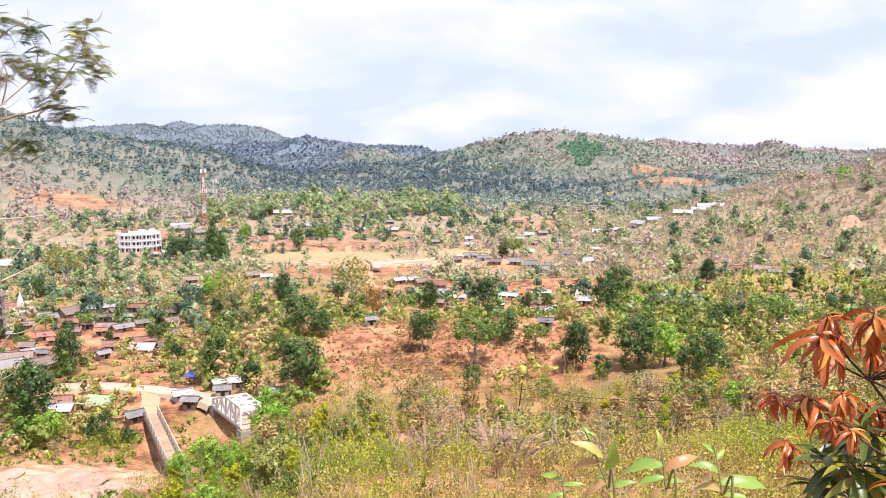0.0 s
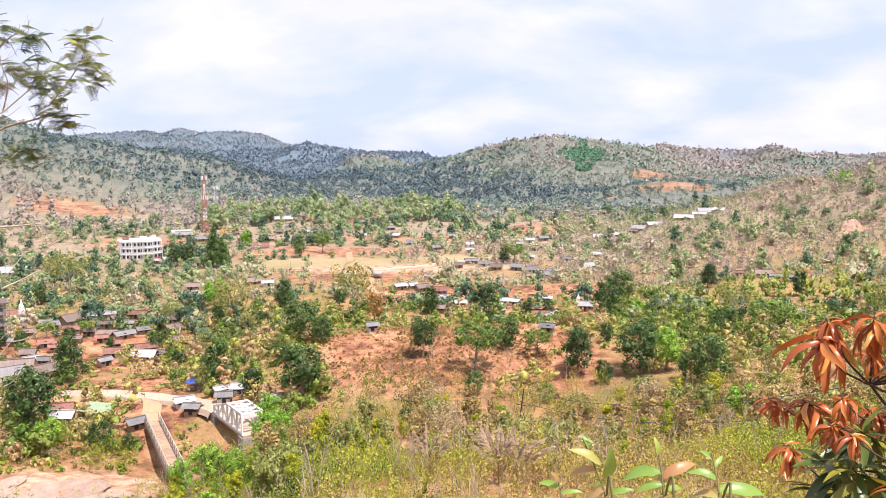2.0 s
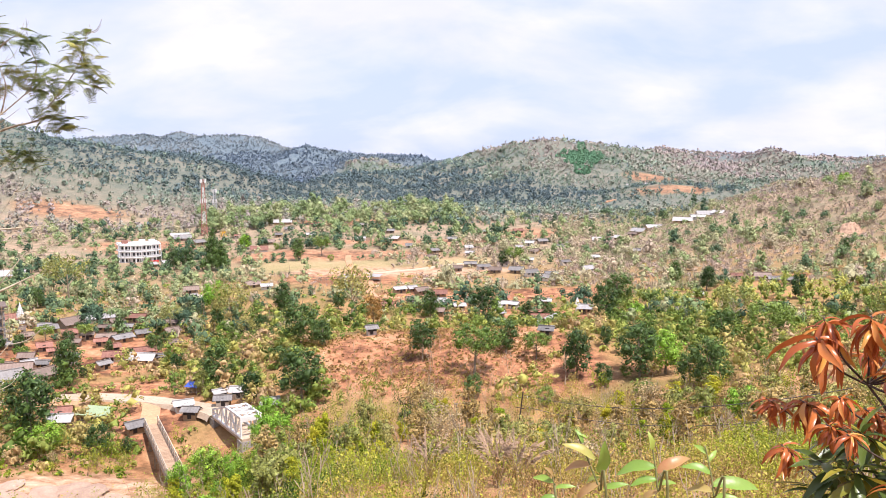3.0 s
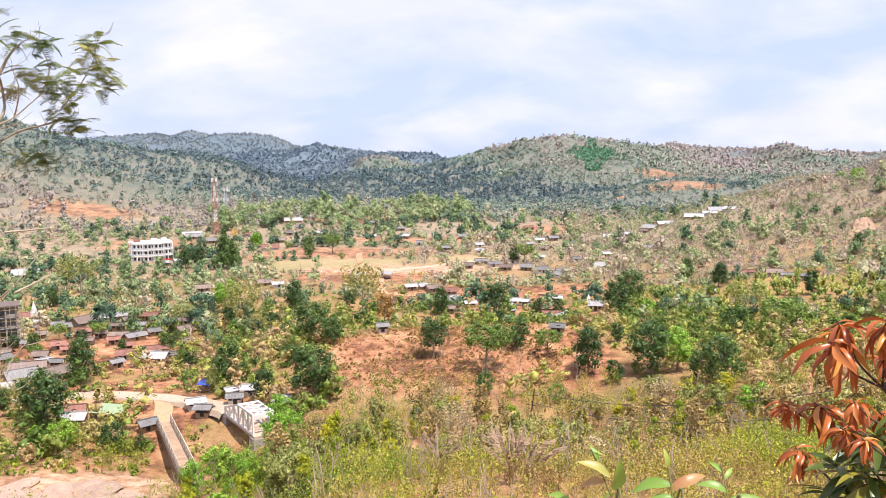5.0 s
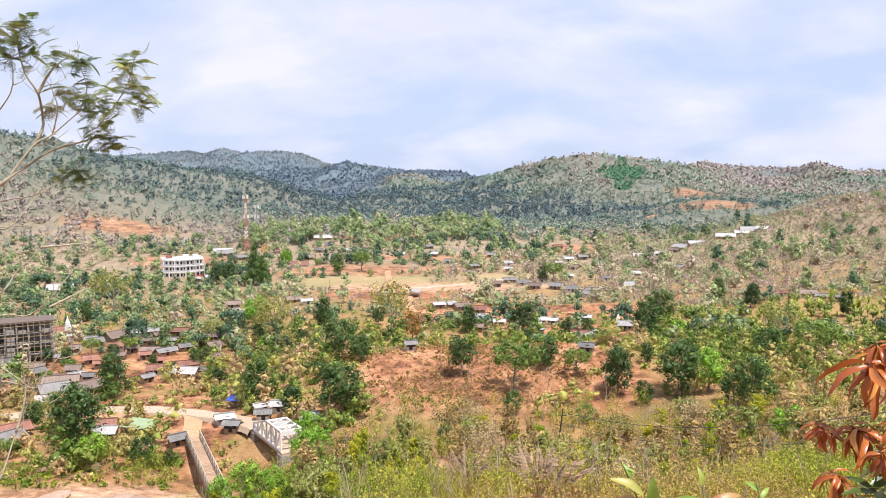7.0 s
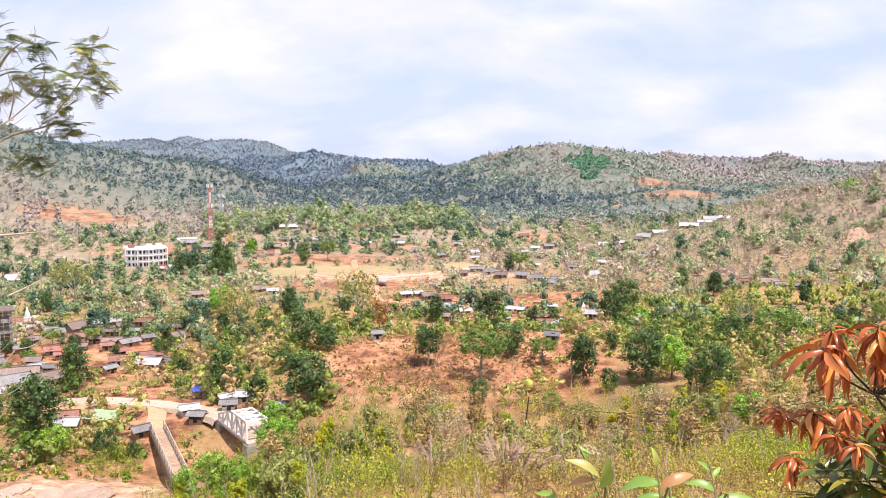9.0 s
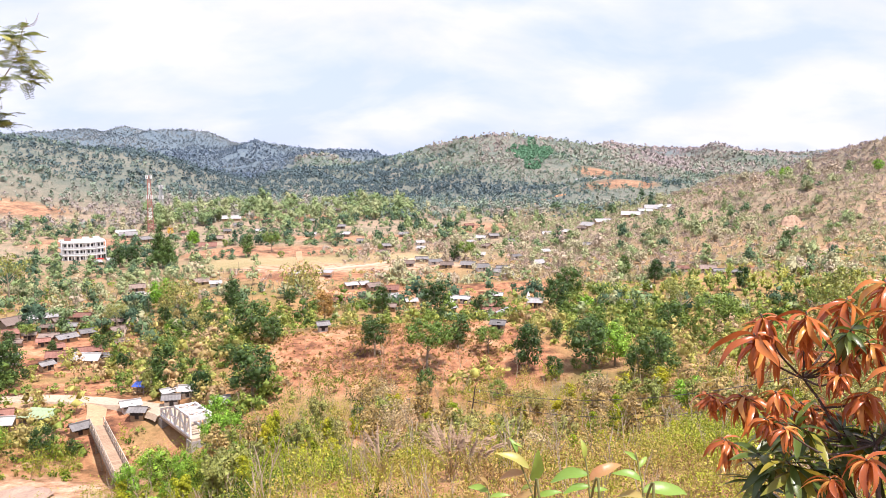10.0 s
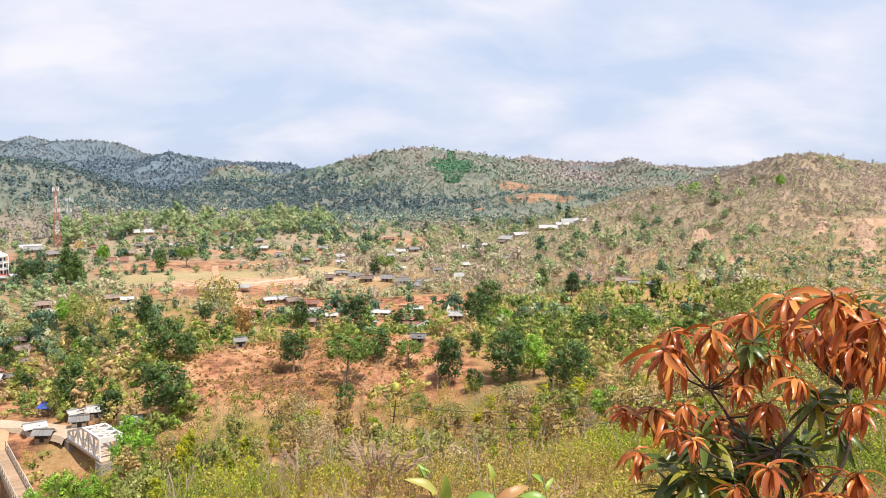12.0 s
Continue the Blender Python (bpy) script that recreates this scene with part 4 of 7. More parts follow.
def house(x, y, width, roof, turn=None, deep=None, tall=None, group="village houses"):
    """A small gabled house: walls, two roof slopes of corrugated sheet, ridge cap, door and windows."""
    turn = home_rng.uniform(-34, 34) + math.degrees(math.atan2(-x, y)) if turn is None else turn
    w, deep = width, deep or min(width * home_rng.uniform(0.55, 0.8), 8.0)
    h = tall or home_rng.uniform(1.9, 2.3)
    rise, over = deep * home_rng.uniform(0.2, 0.3), 0.7
    wall_mat = home_rng.choice([M_PLASTER, M_BAMBOO, M_BAMBOO, M_TIMBER, M_OCHRE] if roof != "white" else [M_PLASTER, M_PLASTER, M_OCHRE, M_BAMBOO])
    what = {M_PLASTER: "whitewashed", M_BAMBOO: "woven bamboo", M_TIMBER: "timber", M_OCHRE: "ochre-walled"}[wall_mat]
    tin = {"grey": "weathered grey tin", "white": "bright white tin", "rust": "rusty red tin", "brown": "old brown tin"}[roof]
    th = empty("house", pose(x, y, ground_under(x, y, 0.3 * w) - 0.1, rz=turn), f"small {what} house under a {tin} roof", "house", group)
    floor = 0.45
    bm = bmesh.new()
    prof = [(-deep / 2, 0), (deep / 2, 0), (deep / 2, floor + h), (0, floor + h + rise), (-deep / 2, floor + h)]
    a, b = [bm.verts.new((-w / 2, p, q)) for p, q in prof], [bm.verts.new((w / 2, p, q)) for p, q in prof]
    bm.faces.new(a)
    bm.faces.new(b[::-1])
    for k in range(5):
        bm.faces.new((a[k], b[k], b[(k + 1) % 5], a[(k + 1) % 5]))
    bmesh.ops.recalc_face_normals(bm, faces=bm.faces)
    part("wall", bm, wall_mat, th)
    for sgn in (-1, 1):
        bm = bmesh.new()
        n = max(6, int(w / 0.7))
        y1, z1 = sgn * (deep / 2 + over), floor + h - rise * 2 * over / deep + 0.06
        for lo in (0.0, -0.08):
            rows = []
            for k in range(2 * n + 1):
                xx = -w / 2 - over + (w + 2 * over) * k / (2 * n)
                dz = 0.05 * (k % 2) + lo
                rows.append((bm.verts.new((xx, sgn * 0.02, floor + h + rise + 0.06 + dz)), bm.verts.new((xx, y1, z1 + dz))))
            for r, s in zip(rows, rows[1:]):
                bm.faces.new((r[0], s[0], s[1], r[1]) if (sgn > 0) != (lo < 0) else (r[0], r[1], s[1], s[0]))
        slope = part("roof", bm, M_ROOF[roof], th)
    bm = bmesh.new()
    beam(bm, (-w / 2 - over, 0, floor + h + rise + 0.14), (w / 2 + over, 0, floor + h + rise + 0.14), 0.3)
    part("ridge_cap", bm, M_ROOF[roof], th)
    bm = bmesh.new()
    dx = home_rng.uniform(-0.15, 0.15) * w
    box(bm, dx - 0.45, -deep / 2 - 0.04, floor, dx + 0.45, -deep / 2 + 0.05, floor + 1.8)
    part("door", bm, M_DARK_HOLE, th, "dark doorway")
    for s in (-0.32, 0.32):
        bm = bmesh.new()
        box(bm, s * w - 0.45, -deep / 2 - 0.04, floor + 0.8, s * w + 0.45, -deep / 2 + 0.05, floor + 1.6)
        part("window", bm, M_DARK_HOLE, th, "dark window opening")
    return th


for x, y, w, roof in HOMES:
    far = y > 255
    house(x, y, w * (0.74 if far else 0.64), roof, tall=home_rng.uniform(1.5, 1.9))
# ---- the round-fronted white building ----
def white_building(x, y):
    th = empty("school_building", pose(x, y, ground_under(x, y, 9) - 0.2, rz=math.degrees(math.atan2(-x, y)) + 8),
               "three-storey white building with a curved front and red sills", "building")
    storey, half = 3.5, 11.0

    def arc(bulge, inset=0.0, n=18):
        """The plan: a bowed front and a straight back."""
        front = []
        for k in range(n + 1):
            t = -1 + 2 * k / n
            front.append((t * (half - inset), -6.0 + inset - bulge * (1 - t * t)))
        return front

    for f in range(3):
        bm = bmesh.new()
        prism(bm, arc(4.0, 0.5) + [(half - 0.5, 6), (-half + 0.5, 6)], f * storey, f * storey + storey - 0.2)
        part("wall", bm, M_WHITE, th)
        bm = bmesh.new()
        prism(bm, arc(4.6, -0.5) + [(half + 0.5, 6.5), (-half - 0.5, 6.5)], f * storey + storey - 0.3, f * storey + storey + 0.04)
        part("balcony_slab", bm, M_WHITE, th)
        if f:
            bm = bmesh.new()
            rail = arc(4.6, -0.45, 20)
            for p, q in zip(rail, rail[1:]):
                beam(bm, (*p, f * storey + 1.0), (*q, f * storey + 1.0), 0.14)
                beam(bm, (*p, f * storey + 0.5), (*q, f * storey + 0.5), 0.1)
                beam(bm, (*p, f * storey), (*p, f * storey + 1.0), 0.1)
            part("railing", bm, M_WHITE, th)
        for k, p in enumerate(arc(4.0, 0.5, 11)[:-1]):
            q = arc(4.0, 0.5, 11)[k + 1]
            m, d = (Vector(p) + Vector(q)) / 2, (Vector(q) - Vector(p)).normalized()
            bm = bmesh.new()
            z = f * storey + 0.9
            c = [m - d * 0.55, m + d * 0.55]
            nrm = Vector((d.y, -d.x)) * 0.06
            outline = [tuple(c[0] + nrm), tuple(c[1] + nrm), tuple(c[1] - nrm), tuple(c[0] - nrm)]
            prism(bm, outline, z, z + 1.6)
            part("window", bm, M_DARK_HOLE, th, "dark window")
        for k, p in enumerate(arc(4.5, -0.35, 8)):
            bm = bmesh.new()
            prism(bm, [(p[0] - 0.2, p[1] - 0.2), (p[0] + 0.2, p[1] - 0.2), (p[0] + 0.2, p[1] + 0.2), (p[0] - 0.2, p[1] + 0.2)], f * storey, f * storey + storey - 0.3)
            part("column", bm, M_WHITE, th)
    bm = bmesh.new()
    par = arc(4.4, 0.0, 20) + [(half, 6), (-half, 6)]
    for p, q in zip(par, par[1:] + par[:1]):
        beam(bm, (*p, 3 * storey + 0.45), (*q, 3 * storey + 0.45), 0.5)
    part("parapet", bm, M_WHITE, th)
    for cx in (-7, 2.5, 8):
        bm = bmesh.new()
        box(bm, cx - 1.6, 1.5, 3 * storey, cx + 1.6, 4.5, 3 * storey + 1.8)
        part("roof_room", bm, M_ROOF["rust"] if cx < 0 else M_WHITE, th)
    bm = bmesh.new()
    box(bm, 3.5, -9.6, 0.1, 9.5, -9.2, 1.2)
    part("low_panel", bm, M_RED_PAINT, th, "red panel along the ground floor")
    return th


white_building(-176, 474)


# ---- lattice towers ----
def lattice_tower(x, y, tall, foot, top, mats, label):
    th = empty("radio_tower", pose(x, y, ground_under(x, y, 2) - 0.1, rz=20), label, "tower", "radio towers")
    n = max(8, int(tall / 2.6))

    def corner(k, z):
        r = foot + (top - foot) * z / tall
        return [(-r, -r, z), (r, -r, z), (r, r, z), (-r, r, z)][k % 4]

    for k in range(4):
        bm = bmesh.new()
        beam(bm, corner(k, 0), corner(k, tall), 0.42)
        part("leg", bm, mats[0], th)
    for s in range(n):
        z0, z1 = tall * s / n, tall * (s + 1) / n
        bm = bmesh.new()
        for k in range(4):
            beam(bm, corner(k, z0), corner(k + 1, z1), 0.2)
            beam(bm, corner(k + 1, z0), corner(k, z1), 0.2)
            beam(bm, corner(k, z1), corner(k + 1, z1), 0.22)
        part("bracing", bm, mats[(s * 5 // n) % 2], th)
    for zz in (tall * 0.62, tall * 0.97):
        for k in range(6):
            a = k * math.pi / 3
            bm = bmesh.new()
            px, py = math.cos(a) * 1.7, math.sin(a) * 1.7
            box(bm, px - 0.28, py - 0.28, zz - 1.3, px + 0.28, py + 0.28, zz + 1.3)
            beam(bm, (px * 0.4, py * 0.4, zz), (px, py, zz), 0.1)
            part("antenna_panel", bm, M_STEEL_WHITE, th, "white antenna panel")
    bm = bmesh.new()
    beam(bm, (0, 0, tall), (0, 0, tall + 2.2), 0.12)
    part("lightning_rod", bm, M_STEEL_GREY, th)
    return th


lattice_tower(-163, 562, 38.5, 1.9, 0.75, (M_STEEL_RED, M_STEEL_WHITE), "tall faded red and white lattice radio tower")
lattice_tower(-177, 640, 23.0, 1.9, 0.6, (M_STEEL_GREY, M_STEEL_GREY), "slender grey lattice radio tower")


# ---- truss bridge ----
def truss_bridge(a, b, wide, tall, panels=7):
    """A steel truss whose sides rise from low rails at the road to a tall portal."""
    rise = lambda k: tall * (0.36 + 0.64 * min(1.0, k / (0.5 * panels)))
    a, b = Vector(a), Vector(b)
    L = (b - a).length
    turn = math.degrees(math.atan2(b.y - a.y, b.x - a.x))
    th = empty("truss_bridge", pose(a.x, a.y, a.z, rz=turn), "white-painted steel truss road bridge with a portal frame", "bridge")
    bm = bmesh.new()
    box(bm, -1, -wide / 2 - 0.2, -0.5, L + 1, wide / 2 + 0.2, 0.0)
    part("deck", bm, M_EARTH_ROAD, th, "dusty bridge deck")
    step = L / panels
    for s in (-1, 1):
        yy = s * wide / 2
        bm = bmesh.new()
        beam(bm, (0, yy, 0.1), (L, yy, 0.1), 0.4)
        part("bottom_chord", bm, M_STEEL_WHITE, th)
        for k in range(panels):
            bm = bmesh.new()
            beam(bm, (k * step, yy, rise(k)), ((k + 1) * step, yy, rise(k + 1)), 0.4)
            part("top_chord", bm, M_STEEL_WHITE, th)
        for k in range(panels + 1):
            bm = bmesh.new()
            beam(bm, (k * step, yy, 0), (k * step, yy, rise(k)), 0.32)
            part("post", bm, M_STEEL_WHITE, th)
            if k < panels:
                bm = bmesh.new()
                p, q = ((k, 0.1), (k + 1, rise(k + 1))) if k % 2 else ((k, rise(k)), (k + 1, 0.1))
                beam(bm, (p[0] * step, yy, p[1]), (q[0] * step, yy, q[1]), 0.24)
                beam(bm, (k * step, yy, rise(k) * 0.5), ((k + 1) * step, yy, rise(k + 1) * 0.5), 0.16)
                part("brace", bm, M_STEEL_WHITE, th)
    for k in range((panels + 1) // 2, panels + 1):
        bm = bmesh.new()
        beam(bm, (k * step, -wide / 2, tall), (k * step, wide / 2, tall), 0.3)
        if k < panels:
            beam(bm, (k * step, -wide / 2, tall), ((k + 1) * step, wide / 2, tall), 0.14)
            beam(bm, (k * step, wide / 2, tall), ((k + 1) * step, -wide / 2, tall), 0.14)
        part("top_strut", bm, M_STEEL_WHITE, th)
    for k in (panels // 2 + 1, panels):
        bm = bmesh.new()
        box(bm, k * step - 0.15, -wide / 2, tall - 1.0, k * step + 0.15, wide / 2, tall - 0.15)
        part("portal", bm, M_STEEL_WHITE, th)
    for xx in (0.0, L):
        bm = bmesh.new()
        box(bm, xx - 1.6, -wide / 2 - 0.4, -7.5, xx + 1.2, wide / 2 + 0.4, -0.5)
        part("abutment", bm, M_CONCRETE, th, "weathered concrete abutment")
    return th


truss_bridge((-48.2, 175.0, 5.6), (-38.6, 160.5, 4.9), 4.2, 4.2, 6)


# ---- footbridge ----
def footbridge(a, b, wide, panels=16):
    a, b = Vector(a), Vector(b)
    L = (b - a).length
    turn = math.degrees(math.atan2(b.y - a.y, b.x - a.x))
    th = empty("footbridge", pose(a.x, a.y, a.z, rz=turn), "narrow timber footbridge with high pale railings", "bridge")
    tilt = (b.z - a.z) / L
    for k in range(int(L / 0.8)):
        bm = bmesh.new()
        x0 = k * 0.8
        box(bm, x0, -wide / 2, tilt * x0 - 0.1, x0 + 0.74, wide / 2, tilt * x0)
        part("plank", bm, M_DUSTY_DECK, th)
    for s in (-1, 1):
        yy = s * wide / 2
        bm = bmesh.new()
        beam(bm, (0, yy, -0.3), (L, yy, b.z - a.z - 0.3), 0.5)
        part("girder", bm, M_TIMBER, th, "dark timber girder")
        for z in (0.8, 1.7):
            bm = bmesh.new()
            beam(bm, (0, yy, z), (L, yy, b.z - a.z + z), 0.12)
            part("handrail", bm, M_PALE_TIMBER, th)
        for k in range(panels + 1):
            bm = bmesh.new()
            x = L * k / panels
            beam(bm, (x, yy, tilt * x - 0.2), (x, yy, tilt * x + 1.8), 0.14)
            part("post", bm, M_PALE_TIMBER, th)
            if k < panels:
                bm = bmesh.new()
                x2 = L * (k + 1) / panels
                beam(bm, (x, yy, tilt * x), (x2, yy, tilt * x2 + 1.4), 0.07)
                beam(bm, (x, yy, tilt * x + 1.4), (x2, yy, tilt * x2), 0.07)
                part("brace", bm, M_PALE_TIMBER, th)
    for k in range(1, 5):
        bm = bmesh.new()
        x = L * k / 5
        for yy in (-wide / 2, wide / 2):
            beam(bm, (x, yy, tilt * x - 6), (x, yy, tilt * x - 0.3), 0.3)
        beam(bm, (x, -wide / 2, tilt * x - 3.5), (x, wide / 2, tilt * x - 0.8), 0.15)
        part("trestle", bm, M_TIMBER, th)
    return th


footbridge((-62.6, 171.5, 4.6), (-45.2, 136.5, 4.6), 2.7)


# ---- unfinished building with scaffolding ----
def unfinished_building(x, y):
    th = empty("unfinished_building", pose(x, y, ground_under(x, y, 8) - 0.2, rz=math.degrees(math.atan2(-x, y))), "unfinished grey concrete building wrapped in bamboo scaffolding", "building")
    half, dep, st = 10.5, 5.0, 3.4
    for f in range(1, 5):
        bm = bmesh.new()
        box(bm, -half, -dep, f * st - 0.25, half, dep, f * st)
        part("floor_slab", bm, M_CONCRETE, th)
    for f in range(4):
        for k in range(7):
            for yy in (-dep + 0.3, dep - 0.3):
                bm = bmesh.new()
                xx = -half + 0.4 + k * (2 * half - 0.8) / 6
                box(bm, xx - 0.25, yy - 0.25, f * st, xx + 0.25, yy + 0.25, f * st + st - 0.25)
                part("column", bm, M_WHITE if f == 0 else M_CONCRETE, th)
        bm = bmesh.new()
        box(bm, -half + 0.3, 0.5, f * st, half - 0.3, 0.8, f * st + st - 0.25)
        part("inner_wall", bm, M_CONCRETE, th)
        for k in (0, 2, 3, 5):
            bm = bmesh.new()
            xx = -half + 0.9 + k * (2 * half - 0.8) / 6
            box(bm, xx, -dep + 0.2, f * st, xx + 2.2, -dep + 0.4, f * st + (1.1 if k % 2 else 2.6))
            part("infill_wall", bm, M_WHITE if f == 0 else M_CONCRETE, th)
    bm = bmesh.new()
    box(bm, -half - 0.6, -dep - 0.6, 4 * st, half + 0.6, dep + 0.6, 4 * st + 0.5)
    part("roof_slab", bm, M_ROOF["brown"], th)
    for k in range(15):
        bm = bmesh.new()
        xx = -half - 0.8 + k * (2 * half + 1.6) / 14
        beam(bm, (xx, -dep - 1.3, 0), (xx + home_rng.uniform(-0.3, 0.3), -dep - 1.3, 4 * st + 0.8), 0.16)
        part("scaffold_pole", bm, M_BAMBOO, th)
    for f in range(8):
        bm = bmesh.new()
        beam(bm, (-half - 1, -dep - 1.2, 1.2 + f * 1.65), (half + 1, -dep - 1.2, 1.2 + f * 1.65 + home_rng.uniform(-0.2, 0.2)), 0.14)
        part("scaffold_ledger", bm, M_BAMBOO, th)
    return th


unfinished_building(-149, 254)


# ---- small landmarks ----
def shrine_spire(x, y):
    th = empty("shrine", pose(x, y, ground_under(x, y, 2) - 0.1), "small white tiered shrine with a pointed spire", "shrine")
    z, r = 0.0, 2.6
    for k in range(6):
        bm = bmesh.new()
        h = 1.15 - 0.07 * k
        prism(bm, [(r * math.cos(t * math.pi / 4 + 0.39), r * math.sin(t * math.pi / 4 + 0.39)) for t in range(8)], z, z + h * 0.55)
        prism(bm, [(r * 0.78 * math.cos(t * math.pi / 4 + 0.39), r * 0.78 * math.sin(t * math.pi / 4 + 0.39)) for t in range(8)], z + h * 0.55, z + h)
        part("tier", bm, M_WHITE, th)
        z, r = z + h, r * 0.8
    bm = bmesh.new()
    bmesh.ops.create_cone(bm, cap_ends=True, segments=10, radius1=r * 0.8, radius2=0.05, depth=2.2, matrix=Matrix.Translation((0, 0, z + 1.1)))
    part("spire", bm, M_WHITE, th)


shrine_spire(-155, 298)


def chapel(x, y):
    th = house(x, y, 4.6, "white", turn=-12, deep=3.8, tall=2.2)
    th.name = "chapel"
    tagged(th, "small white chapel with a pointed steeple", "chapel", "landmarks")
    bm = bmesh.new()
    box(bm, -3.2, -0.8, 0.2, -1.9, 0.5, 4.0)
    part("steeple", bm, M_WHITE, th)
    bm = bmesh.new()
    bmesh.ops.create_cone(bm, cap_ends=True, segments=4, radius1=1.0, radius2=0.04, depth=2.2, matrix=pose(-2.55, -0.15, 5.1, rz=45))
    part("steeple_roof", bm, M_WHITE, th)


chapel(49.5, 285)


def gazebo(x, y):
    th = empty("pavilion", pose(x, y, ground_under(x, y, 3), rz=10), "open pavilion with a hipped bright tin roof", "pavilion")
    bm = bmesh.new()
    prism(bm, [(-3, -3), (3, -3), (3, 3), (-3, 3)], -0.5, 0.35)
    part("plinth", bm, M_PLASTER, th)
    for px in (-2.5, 2.5):
        for py in (-2.5, 2.5):
            bm = bmesh.new()
            beam(bm, (px, py, 0.35), (px, py, 2.9), 0.25)
            part("post", bm, M_OCHRE, th)
    bm = bmesh.new()
    bmesh.ops.create_cone(bm, cap_ends=True, segments=8, radius1=4.3, radius2=0.7, depth=1.7, matrix=pose(0, 0, 3.7, rz=22.5))
    part("roof", bm, M_ROOF["white"], th)


gazebo(37, 266)


def stall(x, y, sheet, label, w=4.0, d=2.6):
    th = empty("market_stall", pose(x, y, ground_under(x, y, 1), rz=-15), label, "stall", "roadside stalls")
    for px in (-w / 2, w / 2):
        for py, h in ((-d / 2, 1.9), (d / 2, 2.5)):
            bm = bmesh.new()
            beam(bm, (px, py, 0), (px, py, h + 0.3), 0.12)
            part("post", bm, M_TIMBER, th)
    bm = bmesh.new()
    v = [(-w / 2 - 0.4, -d / 2 - 0.4, 2.1), (w / 2 + 0.4, -d / 2 - 0.4, 2.1), (w / 2 + 0.4, d / 2 + 0.4, 2.9), (-w / 2 - 0.4, d / 2 + 0.4, 2.9)]
    lo, hi = [bm.verts.new(p) for p in v], [bm.verts.new((p[0], p[1], p[2] + 0.08)) for p in v]
    bm.faces.new(lo[::-1]), bm.faces.new(hi)
    for k in range(4):
        bm.faces.new((lo[k], lo[(k + 1) % 4], hi[(k + 1) % 4], hi[k]))
    part("awning", bm, M_ROOF[sheet], th)
    bm = bmesh.new()
    box(bm, -w / 2, -d / 2, 0.75, w / 2, d / 2 - 0.8, 0.85)
    part("counter", bm, M_TIMBER, th)


stall(-60, 193, "blue", "roadside stall under a deep blue tarpaulin", 2.6, 1.6)
stall(-77, 178, "green", "long shelter under green sheeting", 7.0, 4.0)
stall(-44, 372, "white", "open shelter with white sheeting beside the field", 6.0, 4.0)
stall(-31, 374, "white", "open shelter with white sheeting beside the field", 5.0, 4.0)


def hoarding(x, y):
    th = empty("signboard", pose(x, y, ground_under(x, y, 1), rz=28), "blank white and blue roadside signboard on posts", "sign")
    for px in (-1.8, 1.8):
        bm = bmesh.new()
        beam(bm, (px, 0, 0), (px, 0, 3.6), 0.14)
        part("post", bm, M_STEEL_GREY, th)
    bm = bmesh.new()
    box(bm, -2.4, -0.12, 1.3, 2.4, -0.02, 3.7)
    part("panel", bm, M_WHITE, th)
    bm = bmesh.new()
    box(bm, -2.3, -0.15, 1.4, 2.3, -0.125, 1.95)
    part("band", bm, M_ROOF["blue"], th, "blue band")


hoarding(-110, 198.5)


def truck(x, y):
    th = empty("truck", pose(x, y, ground_under(x, y, 1.5), rz=12), "dark parked lorry with an open bed", "truck")
    bm = bmesh.new()
    box(bm, -3.4, -1.1, 0.8, 1.2, 1.1, 2.3)
    part("bed", bm, M_DARK_METAL, th)
    bm = bmesh.new()
    prism(bm, [(1.35, -1.1), (3.2, -1.1), (3.2, 1.1), (1.35, 1.1)], 0.7, 2.6)
    bmesh.ops.bevel(bm, geom=list(bm.edges), offset=0.15, segments=2, affect="EDGES")
    part("cab", bm, M_STEEL_WHITE, th, "white cab")
    bm = bmesh.new()
    box(bm, -3.4, -0.5, 0.55, 3.2, 0.5, 0.78)
    part("chassis", bm, M_DARK_METAL, th)
    for wx in (-2.4, 2.4):
        for wy in (-1.0, 1.0):
            bm = bmesh.new()
            bmesh.ops.create_cone(bm, cap_ends=True, segments=14, radius1=0.5, radius2=0.5, depth=0.32, matrix=pose(wx, wy, 0.5, rx=90))
            part("wheel", bm, M_RUBBER, th)


truck(-9, 303)


def rail_fence(points, label):
    (x0, y0), (x1, y1) = points
    L = math.hypot(x1 - x0, y1 - y0)
    th = empty("fence", pose(x0, y0, float(height(x0, y0))), label, "fence")
    n = int(L / 2.4)
    for k in range(n + 1):
        x, y = (x1 - x0) * k / n, (y1 - y0) * k / n
        z = float(height(x0 + x, y0 + y) - height(x0, y0))
        bm = bmesh.new()
        beam(bm, (x, y, z - 0.3), (x, y, z + 2.0), 0.16)
        part("post", bm, M_TIMBER, th)
        if k < n:
            x2, y2 = (x1 - x0) * (k + 1) / n, (y1 - y0) * (k + 1) / n
            z2 = float(height(x0 + x2, y0 + y2) - height(x0, y0))
            bm = bmesh.new()
            for h in (0.9, 1.8):
                beam(bm, (x, y, z + h), (x2, y2, z2 + h), 0.12)
            part("rail", bm, M_TIMBER, th)


rail_fence([(-60, 370), (-36, 371)], "long weathered timber rail fence beside the field")
rail_fence([(-100, 398), (-64, 386)], "weathered timber rail fence at the field's edge")


# ---- power line on the near slope ----
M_TARRED = surface("tarred_timber", (0.03, 0.024, 0.02), (0.085, 0.065, 0.05), 2.0, 0.8)


